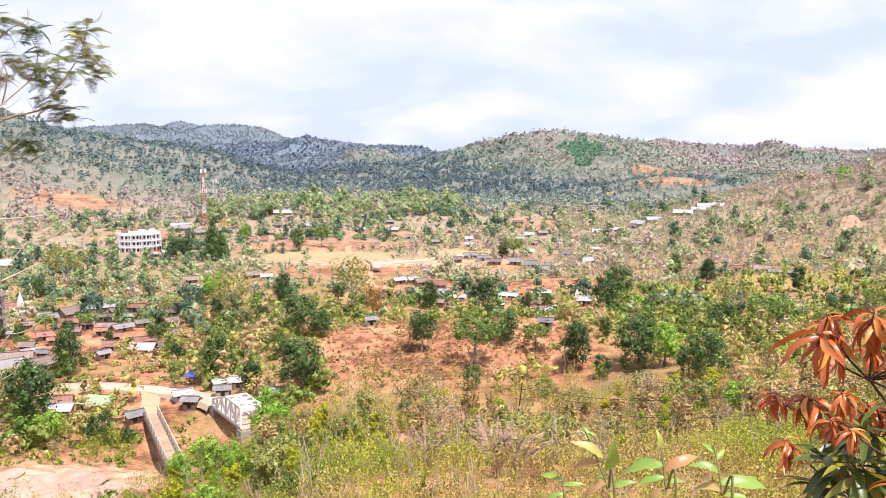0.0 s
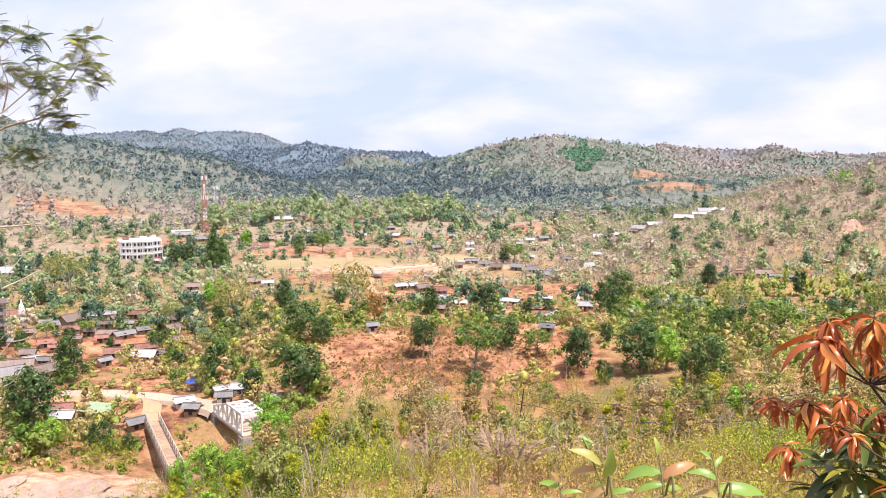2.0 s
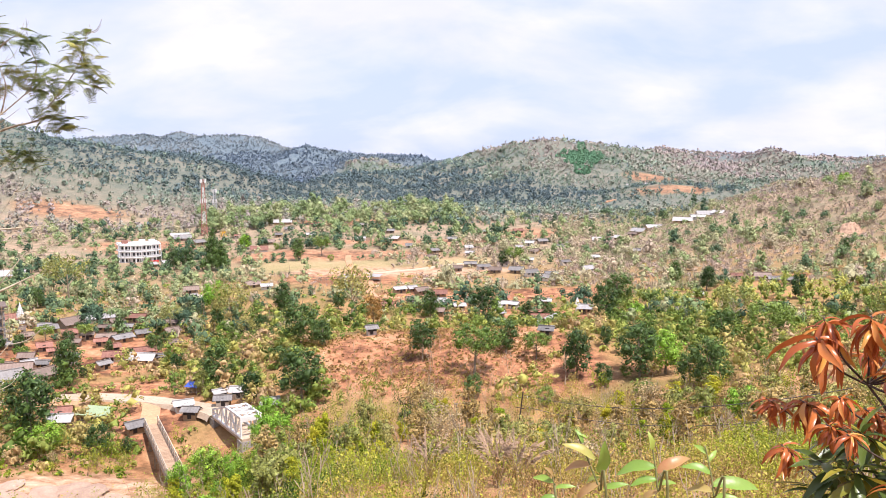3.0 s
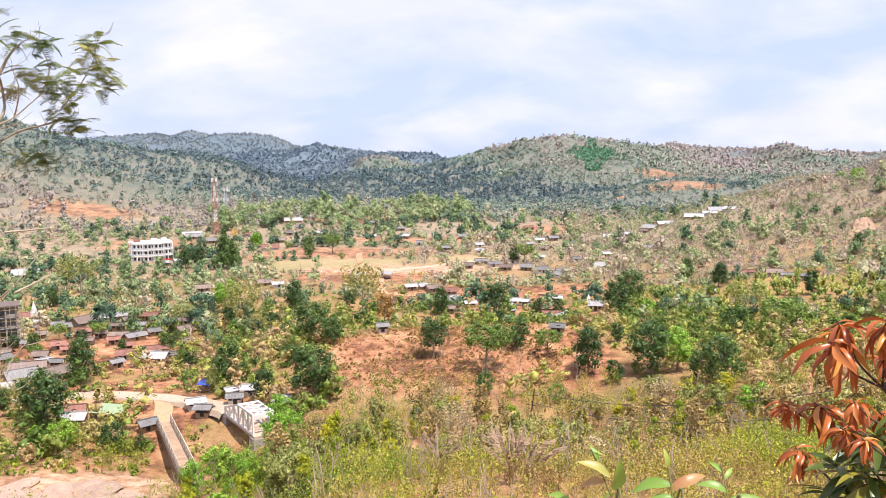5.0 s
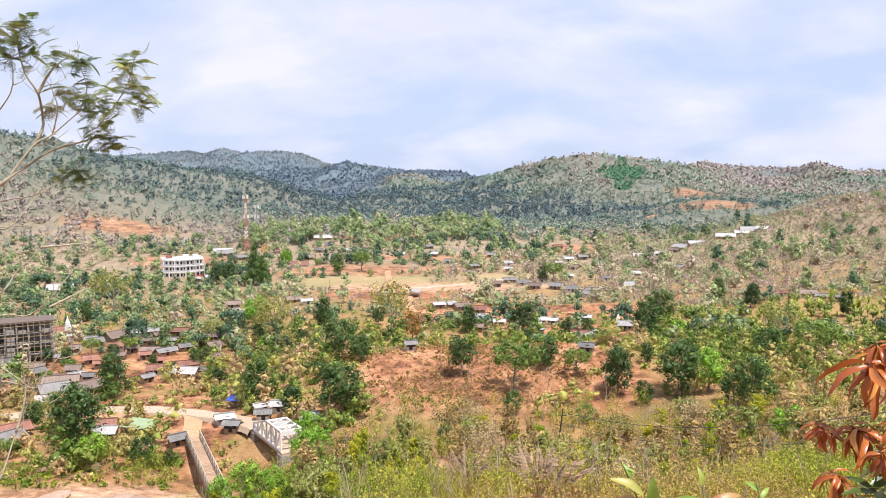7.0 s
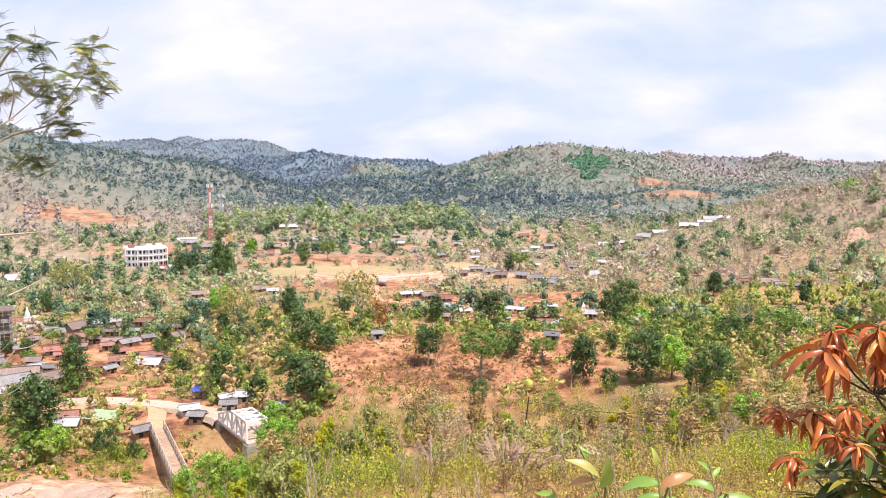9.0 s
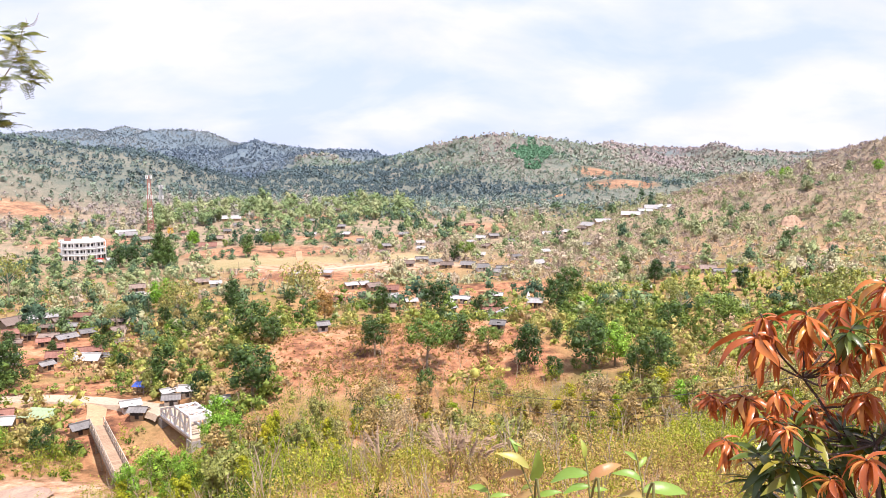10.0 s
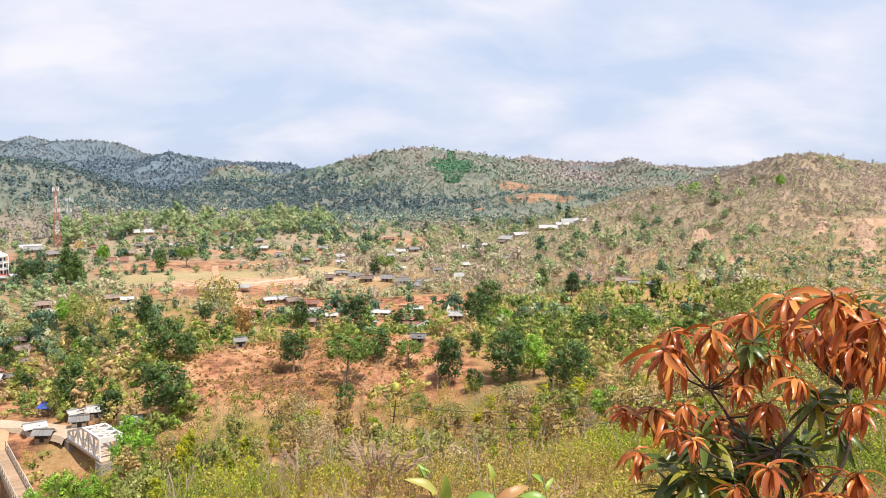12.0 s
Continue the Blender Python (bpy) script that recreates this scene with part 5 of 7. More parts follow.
def power_pole(x, y, tall, lean):
    th = empty("power_pole", pose(x, y, float(height(x, y)) - 0.2, rx=0, ry=lean), "dark leaning timber power pole with a crossarm", "pole")
    bm = bmesh.new()
    bmesh.ops.create_cone(bm, cap_ends=True, segments=8, radius1=0.15, radius2=0.10, depth=tall, matrix=Matrix.Translation((0, 0, tall / 2)))
    part("shaft", bm, M_TARRED, th)
    bm = bmesh.new()
    beam(bm, (-0.7, -0.1, tall - 1.2), (0.7, -0.1, tall - 1.1), 0.12)
    part("crossarm", bm, M_TARRED, th)
    bm = bmesh.new()
    beam(bm, (-1.0, -0.1, tall - 3.0), (0.6, -0.1, tall - 3.1), 0.12)
    part("crossarm", bm, M_TARRED, th)
    for px in (-0.9, 0.9):
        bm = bmesh.new()
        bmesh.ops.create_cone(bm, cap_ends=True, segments=8, radius1=0.09, radius2=0.06, depth=0.25, matrix=Matrix.Translation((px, -0.1, tall - 0.9)))
        part("insulator", bm, M_WHITE, th)
    return th


def wire(p, q, sag, label):
    """A thin cable that sags between two points."""
    bm = bmesh.new()
    p, q = Vector(p), Vector(q)
    rings = []
    for k in range(25):
        t = k / 24
        c = p.lerp(q, t) - Vector((0, 0, 4 * sag * t * (1 - t)))
        rings.append([bm.verts.new(c + Vector((0, 0.05 * math.cos(a), 0.05 * math.sin(a)))) for a in (0.8, 2.4, 3.9, 5.5)])
    for a, b in zip(rings, rings[1:]):
        for k in range(4):
            bm.faces.new((a[k], a[(k + 1) % 4], b[(k + 1) % 4], b[k]))
    bm.faces.new(rings[0]), bm.faces.new(rings[-1][::-1])
    me = bpy.data.meshes.new("overhead_wire")
    bm.to_mesh(me)
    bm.free()
    me.materials.append(M_DARK_METAL)
    tagged(new("overhead_wire", me), label, "wire", "overhead wires")


pole_base = (13.4, 146.5)
pz = float(height(*pole_base))
power_pole(*pole_base, 8.6, 7)
wire((14.5, 146.8, pz + 7.6), (45.3, 89.2, 34.9), 2.4, "thin dark overhead wire across the slope")
wire((13.9, 146.9, pz + 5.8), (45.4, 89.1, 32.4), 2.8, "thin dark overhead wire across the slope")


# ---- rock ledges on the river bank ----
def rock(x, y, wide, deep, tall, seed):
    bm = bmesh.new()
    bmesh.ops.create_icosphere(bm, subdivisions=3, radius=1.0)
    for v in bm.verts:
        n = noise.noise(v.co * 1.3 + Vector((seed * 3.1, 0, 0))) * 0.35 + noise.noise(v.co * 3.7 + Vector((0, seed, 0))) * 0.14
        step = round((v.co.z + n) * 3) / 3
        v.co = Vector((v.co.x * (1 + n), v.co.y * (1 + n), step * 0.7 + v.co.z * 0.3))
    bmesh.ops.scale(bm, vec=(wide, deep, tall), verts=bm.verts)
    me = bpy.data.meshes.new("rock_ledge")
    bm.to_mesh(me)
    bm.free()
    me.materials.append(M_ROCK)
    ob = new("rock_ledge", me)
    ob.matrix_basis = pose(x, y, float(height(x, y)) + tall * 0.1, rz=seed * 37)
    tagged(ob, "pale reddish layered rock ledge on the river bank", "rock", "river bank rocks")


M_ROCK = surface("reddish_sandstone", (0.26, 0.155, 0.11), (0.56, 0.41, 0.31), 0.5, 0.95, relief=0.1)
for k, (x, y, w) in enumerate([(-57, 133, 3.4), (-62, 136, 4.0), (-68, 134, 3.6), (-73, 131, 4.2), (-64, 130, 3.2), (-55, 129, 3.0), (-79, 129, 3.4), (-70, 128, 3.6), (-60, 127, 3.4), (-84, 126, 3.0), (-66, 139, 3.0), (-75, 136, 2.8)]):
    rock(x, y, w * 1.3, w * 0.8, 0.32 + 0.1 * (k % 3), k + 1)


# ---- landslips: steep bare faces in the scrubby hillside ----
M_SCAR = surface("bare_pinkish_earth", (0.24, 0.145, 0.09), (0.56, 0.38, 0.27), 0.3, 0.95, relief=0.3, fine=7)


def landslip(x, y, wide, tall, seed):
    """A slumped bank: a steep ragged earth face towards the valley, falling away gently behind."""
    a = math.atan2(x, y)
    away, across = np.array([math.sin(a), math.cos(a)]), np.array([math.cos(a), -math.sin(a)])
    u, d = np.meshgrid(np.linspace(-0.5, 0.5, 27), np.concatenate([np.linspace(0, 1.3, 19), np.linspace(1.6, 4.5, 6)]))
    px = x + across[0] * u * wide + away[0] * d * tall
    py = y + across[1] * u * wide + away[1] * d * tall
    crest = np.where(d < 1.3, ramp(d, -0.3, 1.3), 1 - 0.9 * ramp(d, 1.3, 4.5))
    ragged = fbm(u * 30 + seed * 7, d * 5, 3.0, seed)
    edge = np.clip(1.0 - (2.0 * np.abs(u + 0.3 * (fbm(d * 6, u * 0 + seed, 2.0, seed) - 0.5))) ** 3, 0, 1)
    z = height(px, py) - 0.9 + tall * crest * edge * (0.45 + 0.95 * ragged)
    px = px + (fbm(u * 22, d * 12, 2.0, seed + 5) - 0.5) * 2.0
    V = np.stack([px.ravel(), py.ravel(), z.ravel()], 1)
    n, m = u.shape
    i, j = np.meshgrid(np.arange(n - 1), np.arange(m - 1), indexing="ij")
    Q = np.stack([i * m + j, i * m + j + 1, (i + 1) * m + j + 1, (i + 1) * m + j], -1).reshape(-1, 4)
    ob = grid_mesh("landslip", V, Q, [M_SCAR])
    return tagged(ob, "steep bare pinkish earth scar on the scrubby hillside", "landslip", "landslips")


landslip(207, 418, 11, 5.0, 3)
landslip(268, 372, 14, 4.5, 4)
landslip(257, 354, 12, 5.0, 5)
landslip(246, 337, 10, 4.5, 6)
landslip(235, 320, 8, 3.5, 7)
landslip(254, 380, 9, 4.0, 8)
landslip(190, 345, 6, 3.0, 9)
# ---- single trees: x, y, height ----
TREES = {}
TREES["conical"] = [
    (-116, 429, 17.3), (-122, 431, 13.6),
]
TREES["layered"] = [
    (-5, 192, 10.3),
]
TREES["round"] = [
    (7, 184, 11.6), (22, 191, 5.8), (21, 166, 4.4), (41, 181, 6.6), (-124, 237, 3.8), (-69, 466, 10.0),
    (-61, 445, 8.9), (-8, 464, 9.8), (36, 420, 8.9), (147, 406, 6.7), (177, 326, 6.5), (-100, 493, 10.7),
]
TREES["bare"] = [
    (-3, 185, 6.8), (4, 184, 4.4), (15, 185, 5.7), (27, 179, 7.3), (35, 135, 11.3), (59, 176, 8.5),
    (34, 194, 11.4), (-126, 328, 17.9), (-12, 183, 3.9), (-15, 184, 3.3), (33, 154, 8.3), (42, 141, 7.3),
    (14, 126, 7.2), (44, 113, 6.0),
]
TREES["round_dark"] = [
    (15, 195, 7.9), (30, 182, 11.7), (-31, 175, 12.3), (-43, 180, 6.3), (-55, 194, 9.1), (-52, 198, 5.5),
    (-86, 167, 11.7), (-98, 210, 10.8), (-89, 250, 8.2), (-73, 222, 6.9), (14, 279, 9.3), (29, 284, 7.9),
    (53, 267, 16.2), (63, 295, 10.0), (44, 181, 10.2), (55, 167, 9.3), (53, 173, 6.0), (-163, 327, 10.8),
    (-143, 435, 13.9), (-138, 440, 14.3), (-120, 501, 8.4), (-79, 448, 10.6), (20, 563, 8.8), (31, 421, 7.5),
    (175, 357, 9.5), (-57, 291, 10.5), (-47, 229, 8.3), (-31, 207, 5.9), (-38, 296, 8.4), (-7, 150, 3.7),
    (-17, 121, 3.7), (-69, 159, 5.6), (-64, 161, 5.0), (119, 273, 7.4), (95, 334, 8.6), (100, 310, 8.5),
]
TREES["bright"] = [
    (-87, 311, 12.6), (50, 182, 7.9), (50, 134, 5.5), (-78, 157, 5.4), (265, 546, 7.7), (289, 478, 6.3),
    (126, 222, 6.7), (-36, 165, 6.0), (-33, 148, 6.4), (-31, 152, 4.9), (-83, 157, 4.0), (-120, 497, 7.9),
]
TREES["rusty"] = [
    (-23, 267, 10.6),
]
TREES["olive"] = [
    (-155, 338, 20.2), (68, 169, 7.1), (-47, 229, 5.8), (-44, 272, 10.7), (-39, 272, 10.1), (-31, 275, 9.4),
    (-70, 233, 10.3), (-16, 268, 8.5), (-39, 205, 5.9), (-124, 343, 10.3), (67, 179, 5.4), (-70, 267, 8.8),
    (-66, 281, 8.2),
]
TREES["golden"] = [
    (-147, 550, 5.6),
]
TREES["palm"] = [
    (-54, 204, 6.7), (-50, 201, 7.3), (-46, 197, 6.4), (-58, 212, 6.2), (-44, 201, 5.8), (-74, 242, 6.3),
    (-57, 227, 5.8), (-51, 226, 5.7), (-59, 223, 5.7), (-71, 250, 6.4),
]
# ---- single trees ----
def mesh_part(name, V, Q, mat, parent, label="", normals=None):
    ob = grid_mesh(name, V, Q, [mat], normals=normals)
    ob.parent = parent
    return tagged(ob, label)


def leafy_tree(seed, leaves, shape, label, bark=M_BARK, n=2100, size=0.25, name="tree"):
    """A tree 10 m tall: trunk, limbs, and a crown of leaf sprays in uneven clumps."""
    r = np.random.default_rng(seed)
    th = empty(name, Matrix.Identity(4), label, "tree", "valley trees")
    wide, low, blobs = {"round": (3.4, 2.2, 20), "tall": (2.2, 2.0, 17), "wide": (4.6, 5.4, 18), "cone": (1.9, 1.4, 16), "thin": (2.4, 2.4, 13), "tiers": (2.5, 3.4, 15)}[shape]
    segs = [((0, 0, -0.6), (0.1, 0.05, 2.6), 0.26, 0.2), ((0.1, 0.05, 2.6), (r.normal() * 0.3, r.normal() * 0.3, 6.2), 0.2, 0.1)]
    cs, rs = [], []
    for k in range(blobs):
        t = (k + 0.5) / blobs
        z = low + (9.3 - low) * t
        if shape == "cone":
            reach, rad = wide * (1.1 - t) * 0.8, 0.55 + 1.0 * (1 - t)
        else:
            reach = wide * math.sqrt(max(0.05, 1 - ((z - (low + 9.0) / 2) / (9.4 - low) * 1.75) ** 2)) * (0.45 + 0.6 * r.random())
            rad = 0.85 + 1.0 * r.random()
        a = k * 2.4 + r.random()
        c = np.array([reach * math.cos(a), reach * math.sin(a), z])
        cs.append(c)
        rs.append(rad)
        if k % 2 == 0:
            segs.append(((0.1, 0.05, max(2.2, z * 0.6)), tuple(c * [0.8, 0.8, 0.96]), 0.1, 0.035))
    mesh_part("trunk", *sticks(segs, 6), bark, th)
    if shape == "tiers":
        cs = [c * [1, 1, 0] + [0, 0, 3.6 + 1.15 * round((c[2] - 3.6) / 1.15)] for c in cs]
    squash = 0.4 if shape == "tiers" else 0.85
    pieces = [sprays(r, cs, rs, n, size, squash)]
    if n > 1400:
        pieces += [blob(r, c, 0.55 * rad, squash) for c, rad in zip(cs, rs)]
    at, V, Q, N = 0, [], [], []
    for v, q, m in pieces:
        V.append(v)
        Q.append(q + at)
        N.append(m)
        at += len(v)
    mesh_part("crown", np.vstack(V), np.vstack(Q), leaves, th, normals=np.vstack(N))
    return th


def feather_sapling(seed, leaves, label, n=1700):
    """A slender many-stemmed sapling 10 m tall, with a loose column of very small leaves."""
    r = np.random.default_rng(seed)
    th = empty("sapling_tree", Matrix.Identity(4), label, "tree", "slope saplings")
    segs, cs, rs = [], [], []
    for k in range(6):
        a = r.random() * 6.283
        foot = np.array([0.5 * math.cos(a), 0.5 * math.sin(a), -0.5])
        top = foot + [1.6 * math.cos(a + 0.4) * r.random(), 1.6 * math.sin(a + 0.4) * r.random(), 7.5 + 3 * r.random()]
        mid = (foot + top) / 2 + r.normal(size=3) * 0.25
        segs += [(foot, mid, 0.10, 0.07), (mid, top, 0.07, 0.02)]
        for t in (0.35, 0.5, 0.62, 0.74, 0.86, 0.97):
            cs.append(foot + (top - foot) * t + r.normal(size=3) * [0.55, 0.55, 0.3])
            rs.append(0.5 + 0.5 * r.random())
    mesh_part("stem_clump", *sticks(segs, 4), M_TWIG if n > 1200 else M_PALE_BARK, th)
    v, q, soft = sprays(r, cs, rs, n, 0.32, 0.9, 0.6)
    mesh_part("crown", v, q, leaves, th, normals=soft)
    return th


def bare_tree(seed, label):
    """A leafless tree 10 m tall."""
    r = np.random.default_rng(seed)
    th = empty("leafless_tree", Matrix.Identity(4), label, "tree", "leafless trees")
    segs, tips = branching(r, (0, 0, -0.5), (0.05, 0.0, 1), 4.4, 0.17, 4, 0.52, 2, 0.2)
    segs = [(p, q, max(a, 0.042), max(b, 0.03)) for p, q, a, b in segs]
    k = 10.0 / max(t[2] for t in tips)
    segs = [(p * k, q * k, a, b) for p, q, a, b in segs]
    mesh_part("trunk", *sticks(segs[:4], 6), M_PALE_BARK, th)
    mesh_part("twig_crown", *sticks(segs[4:], 3), M_PALE_BARK, th)
    return th


def areca_palm(seed):
    """A slender palm 7 m tall with arching fronds."""
    r = np.random.default_rng(seed)
    th = empty("palm", Matrix.Identity(4), "slender areca palm with yellow-green arching fronds", "palm", "palm grove")
    mesh_part("trunk", *sticks([((0, 0, -0.4), (0.08, 0, 1.8), 0.11, 0.09), ((0.08, 0, 1.8), (0, 0.1, 3.6), 0.09, 0.08)], 6), M_PALE_BARK, th)
    V, Q = [], []
    for k in range(15):
        a, rise, foot = k * 2.4 + r.random() * 0.5, 0.7 + 1.2 * r.random(), 2.4 + 1.4 * r.random()
        d = np.array([math.cos(a), math.sin(a), 0])
        s = np.array([-d[1], d[0], 0])
        L = 1.9 + 0.7 * r.random()
        spine = lambda u: np.array([0, 0.05, foot]) + d * L * u * (0.55 + 0.3 * u) + np.array([0, 0, L * (rise * 1.5 * u - 1.25 * u * u)])
        for side in (-1, 1):
            for j in range(6):
                u0, u1 = j / 6, (j + 0.75) / 6
                w = 0.5 * (1 - 0.6 * abs(u0 - 0.4))
                b = len(V)
                V += [spine(u0), spine(u1), spine(u1) + s * side * w + d * 0.2 - [0, 0, 0.35], spine(u0) + s * side * w + d * 0.1 - [0, 0, 0.4]]
                Q.append([b, b + 1, b + 2, b + 3])
    mesh_part("fronds", np.array(V), np.array(Q), M_PALM, th)
    return th


M_PALM = leaf_material("palm_fronds", [(0.0, (0.110, 0.175, 0.045)), (0.5, (0.27, 0.330, 0.080)), (1.0, (0.50, 0.480, 0.120))])
M_TAWNY = leaf_material("tawny_leaves", [(0.0, (0.300, 0.200, 0.075)), (1.0, (0.480, 0.360, 0.150))])
M_LIME = leaf_material("lime_leaves", [(0.0, (0.235, 0.330, 0.024)), (1.0, (0.470, 0.430, 0.036))], "object", 0.6, 0.15, 0.45, 0.8)
KINDS = {
    "round": [leafy_tree(1, M_MID, "round", "leafy green broad-crowned tree"), leafy_tree(2, M_MID, "wide", "leafy green spreading tree")],
    "round_dark": [leafy_tree(3, M_DARK, "round", "dense dark green broad-crowned tree"), leafy_tree(4, M_DARK, "tall", "dense dark green upright tree"),
                   leafy_tree(5, M_DARK, "round", "dark green tree with a heavy crown")],
    "bright": [leafy_tree(6, M_BRIGHT, "round", "fresh bright green leafy tree")],
    "fresh": [leafy_tree(51, M_FRESH, "round", "fresh yellow-green leafy bush tree", M_PALE_BARK, 2300, 0.24), leafy_tree(52, M_FRESH, "tall", "fresh yellow-green upright bush tree", M_PALE_BARK, 2300, 0.24)],
    "olive": [leafy_tree(7, M_OLIVE, "wide", "thin yellow-green spreading tree", M_PALE_BARK, 1300), leafy_tree(8, M_OLIVE, "thin", "thin yellow-green slender tree", M_PALE_BARK, 1100)],
    "dry": [leafy_tree(9, M_DRY, "round", "half-bare tree with dry tan leaves", M_PALE_BARK, 950), leafy_tree(10, M_DRY, "thin", "half-bare slender tree with dry tan leaves", M_PALE_BARK, 850)],
    "rusty": [leafy_tree(11, M_RUSTY, "round", "tree with rust-brown leaves")],
    "golden": [leafy_tree(12, M_GOLD, "round", "tree covered in yellow blossom", n=400, size=0.45)],
    "layered": [leafy_tree(14, M_DARK, "tiers", "slender tree with tiers of dark green branches", M_PALE_BARK)],
    "conical": [leafy_tree(13, M_DARK, "cone", "dark green tree of narrow conical shape")],
    "bare": [bare_tree(21, "pale leafless tree with fine twigs"), bare_tree(22, "grey leafless spreading tree"), bare_tree(23, "pale leafless forked tree")],
    "feather": [feather_sapling(41, M_LIME, "slender sapling clump with fine yellow-green leaves"), feather_sapling(42, M_LIME, "slender sapling clump with fine yellow-green leaves"),
                feather_sapling(43, M_OLIVE, "slender sapling clump with fine olive leaves")],
    "tawny": [feather_sapling(44, M_TAWNY, "slender sapling clump with sparse tawny leaves", 1100), feather_sapling(45, M_TAWNY, "pale stems with a few dry tawny leaves", 600)],
    "palm": [areca_palm(31), areca_palm(32), areca_palm(33)],
}
tree_rng = random.Random(8)
used = set()


def plant(kind, x, y, tall, base=10.0):
    proto = tree_rng.choice(KINDS[kind])
    s = tall / base
    m = pose(x, y, float(height(x, y)) - 0.15, tree_rng.uniform(-3, 3), tree_rng.uniform(-3, 3), tree_rng.uniform(0, 360)) @ Matrix.Diagonal((s * tree_rng.uniform(0.9, 1.15), s * tree_rng.uniform(0.9, 1.15), s, 1))
    if proto.name in used:
        return copy_thing(proto, m)
    used.add(proto.name)
    proto.matrix_basis = m
    return proto


# saplings and bushes on the near slope, chosen by what grows along each stretch
r7 = random.Random(17)
STRETCHES = [(-19, -11, ("fresh", "fresh", "bright", "feather")), (-13, -4, ("feather", "feather", "feather", "tawny")), (-4, 1, ("feather", "dry", "tawny", "bare")),
             (1, 5, ("feather", "feather", "tawny")), (5, 15, ("tawny", "tawny", "bare", "dry", "feather", "olive")), (14, 26, ("feather", "tawny", "feather", "feather", "bare")),
             (24, 38, ("feather", "tawny", "olive", "feather"))]
for a0, a1, kinds in STRETCHES:
    for k in range(int((a1 - a0) * 5.2)):
        a, r = math.radians(r7.uniform(a0, a1)), r7.uniform(104, 167 if a0 > -10 else 150)
        x, y = r * math.sin(a), r * math.cos(a)
        if in_any(np.array([x]), np.array([y]), WAYS + SAND)[0] or (a1 < -10 and r < 96):
            continue
        kind = r7.choice(kinds)
        TREES.setdefault(kind, []).append((x, y, (0.6 if kind in ("fresh", "bright", "olive") else 1.0) * r7.uniform(5.0, 10.0)))
for kind, spots in TREES.items():
    for x, y, tall in spots:
        plant(kind, x, y, tall)


# the denser trees of the valley floor, chosen by what grows there
r8 = np.random.default_rng(18)
P, T = scatter(r8, 900, 168, 290, 0.8, [BARE_KNOLL, SAND, BUILT, WAYS, PALMS], 1.0, -35, 42)
thin = in_any(P[:, 0], P[:, 1], EARTH) & (r8.random(len(P)) < 0.65)
P, T = P[~thin][:85], T[~thin][:85]
for (x, y, z), t in zip(P, T):
    q = t + r8.normal() * 0.1
    kind = "round_dark" if q < 0.3 else "round" if q < 0.42 else "bright" if q < 0.45 else "olive" if q < 0.62 else "dry" if q < 0.74 else "bare"
    plant(kind, x, y, 3.6 + 6.6 * r8.random() ** 1.6)
for k, (cx, cy, rx, ry, turn) in enumerate([PALMS[0]] * 4 + [PALMS[1], PALMS[1], PALMS[2]]):
    for j in range(36):
        s, t = 1.15 * r8.random() ** 0.62, r8.random() * 6.283
        x, y = cx + rx * s * math.cos(t), cy + ry * s * math.sin(t)
        plant("palm", x, y, 4.0 + 3.2 * r8.random() * (1.2 - 0.5 * s), 5.5)
for k in range(26):
    s, t = math.sqrt(r8.random()), r8.random() * 6.283
    plant(("round_dark", "round_dark", "round", "olive", "bare", "round_dark")[int(r8.integers(6))], -114 + 40 * s * math.cos(t), 250 + 50 * s * math.sin(t), 3.5 + 4.0 * r8.random())
# ---- scrub on the near slope and under the trees ----
BRUSH = [(0.0, (0.030, 0.066, 0.015)), (0.2, (0.155, 0.235, 0.028)), (0.4, (0.330, 0.365, 0.040)), (0.58, (0.410, 0.355, 0.078)), (0.78, (0.430, 0.290, 0.115)), (1.0, (0.290, 0.170, 0.085))]
M_BRUSH = leaf_material("scrub_leaves", BRUSH, "tint", 0.7, 0.15, 0.22, 0.6)
M_STRAW = leaf_material("dry_grass_blades", [(0.0, (0.27, 0.28, 0.06)), (0.4, (0.40, 0.31, 0.11)), (1.0, (0.42, 0.29, 0.16))], "tint", 0.7, 0.15, 0.25)


def bush(r, n, leaf, tall=1.0, stems=6):
    """A loose shrub of unit height: fine stems and small leaves along them."""
    segs, cs, rs = [], [], []
    for k in range(stems):
        a = r.random() * 6.283
        way = np.array([math.cos(a) * 0.45, math.sin(a) * 0.45, 1.0]) * (0.7 + 0.4 * r.random())
        mid = way * 0.5 + r.normal(size=3) * 0.05
        if k < 3:
            segs.append(((0, 0, -0.05), way, 0.010, 0.003))
        for t in (0.45, 0.65, 0.85, 1.0):
            cs.append(way * t + r.normal(size=3) * 0.07)
            rs.append(0.10 + 0.14 * r.random())
    v, q = leaf_quads(r, cs, rs, n, leaf, up=0.1, flat=0.8, inner=0.6, three=True)
    return (v, q), sticks(segs, 3)


def tuft(r, n, tall=1.0):
    """A tuft of grass: arching blades."""
    V, Q = [], []
    for k in range(n):
        a, lean, h = r.random() * 6.283, 0.15 + 0.5 * r.random(), tall * (0.5 + 0.5 * r.random())
        d, w = np.array([math.cos(a), math.sin(a), 0]), 0.014 + 0.01 * r.random()
        s = np.array([-d[1], d[0], 0]) * w
        p = [d * 0.08 * r.random(), d * lean * 0.35 * h + [0, 0, h * 0.6], d * lean * h + [0, 0, h * (1 - 0.3 * lean)]]
        b = len(V)
        V += [p[0] - s, p[0] + s, p[1] - s * 0.8, p[1] + s * 0.8, p[2] - s * 0.15, p[2] + s * 0.15]
        Q += [[b, b + 1, b + 3, b + 2], [b + 2, b + 3, b + 5, b + 4]]
    return np.array(V), np.array(Q)


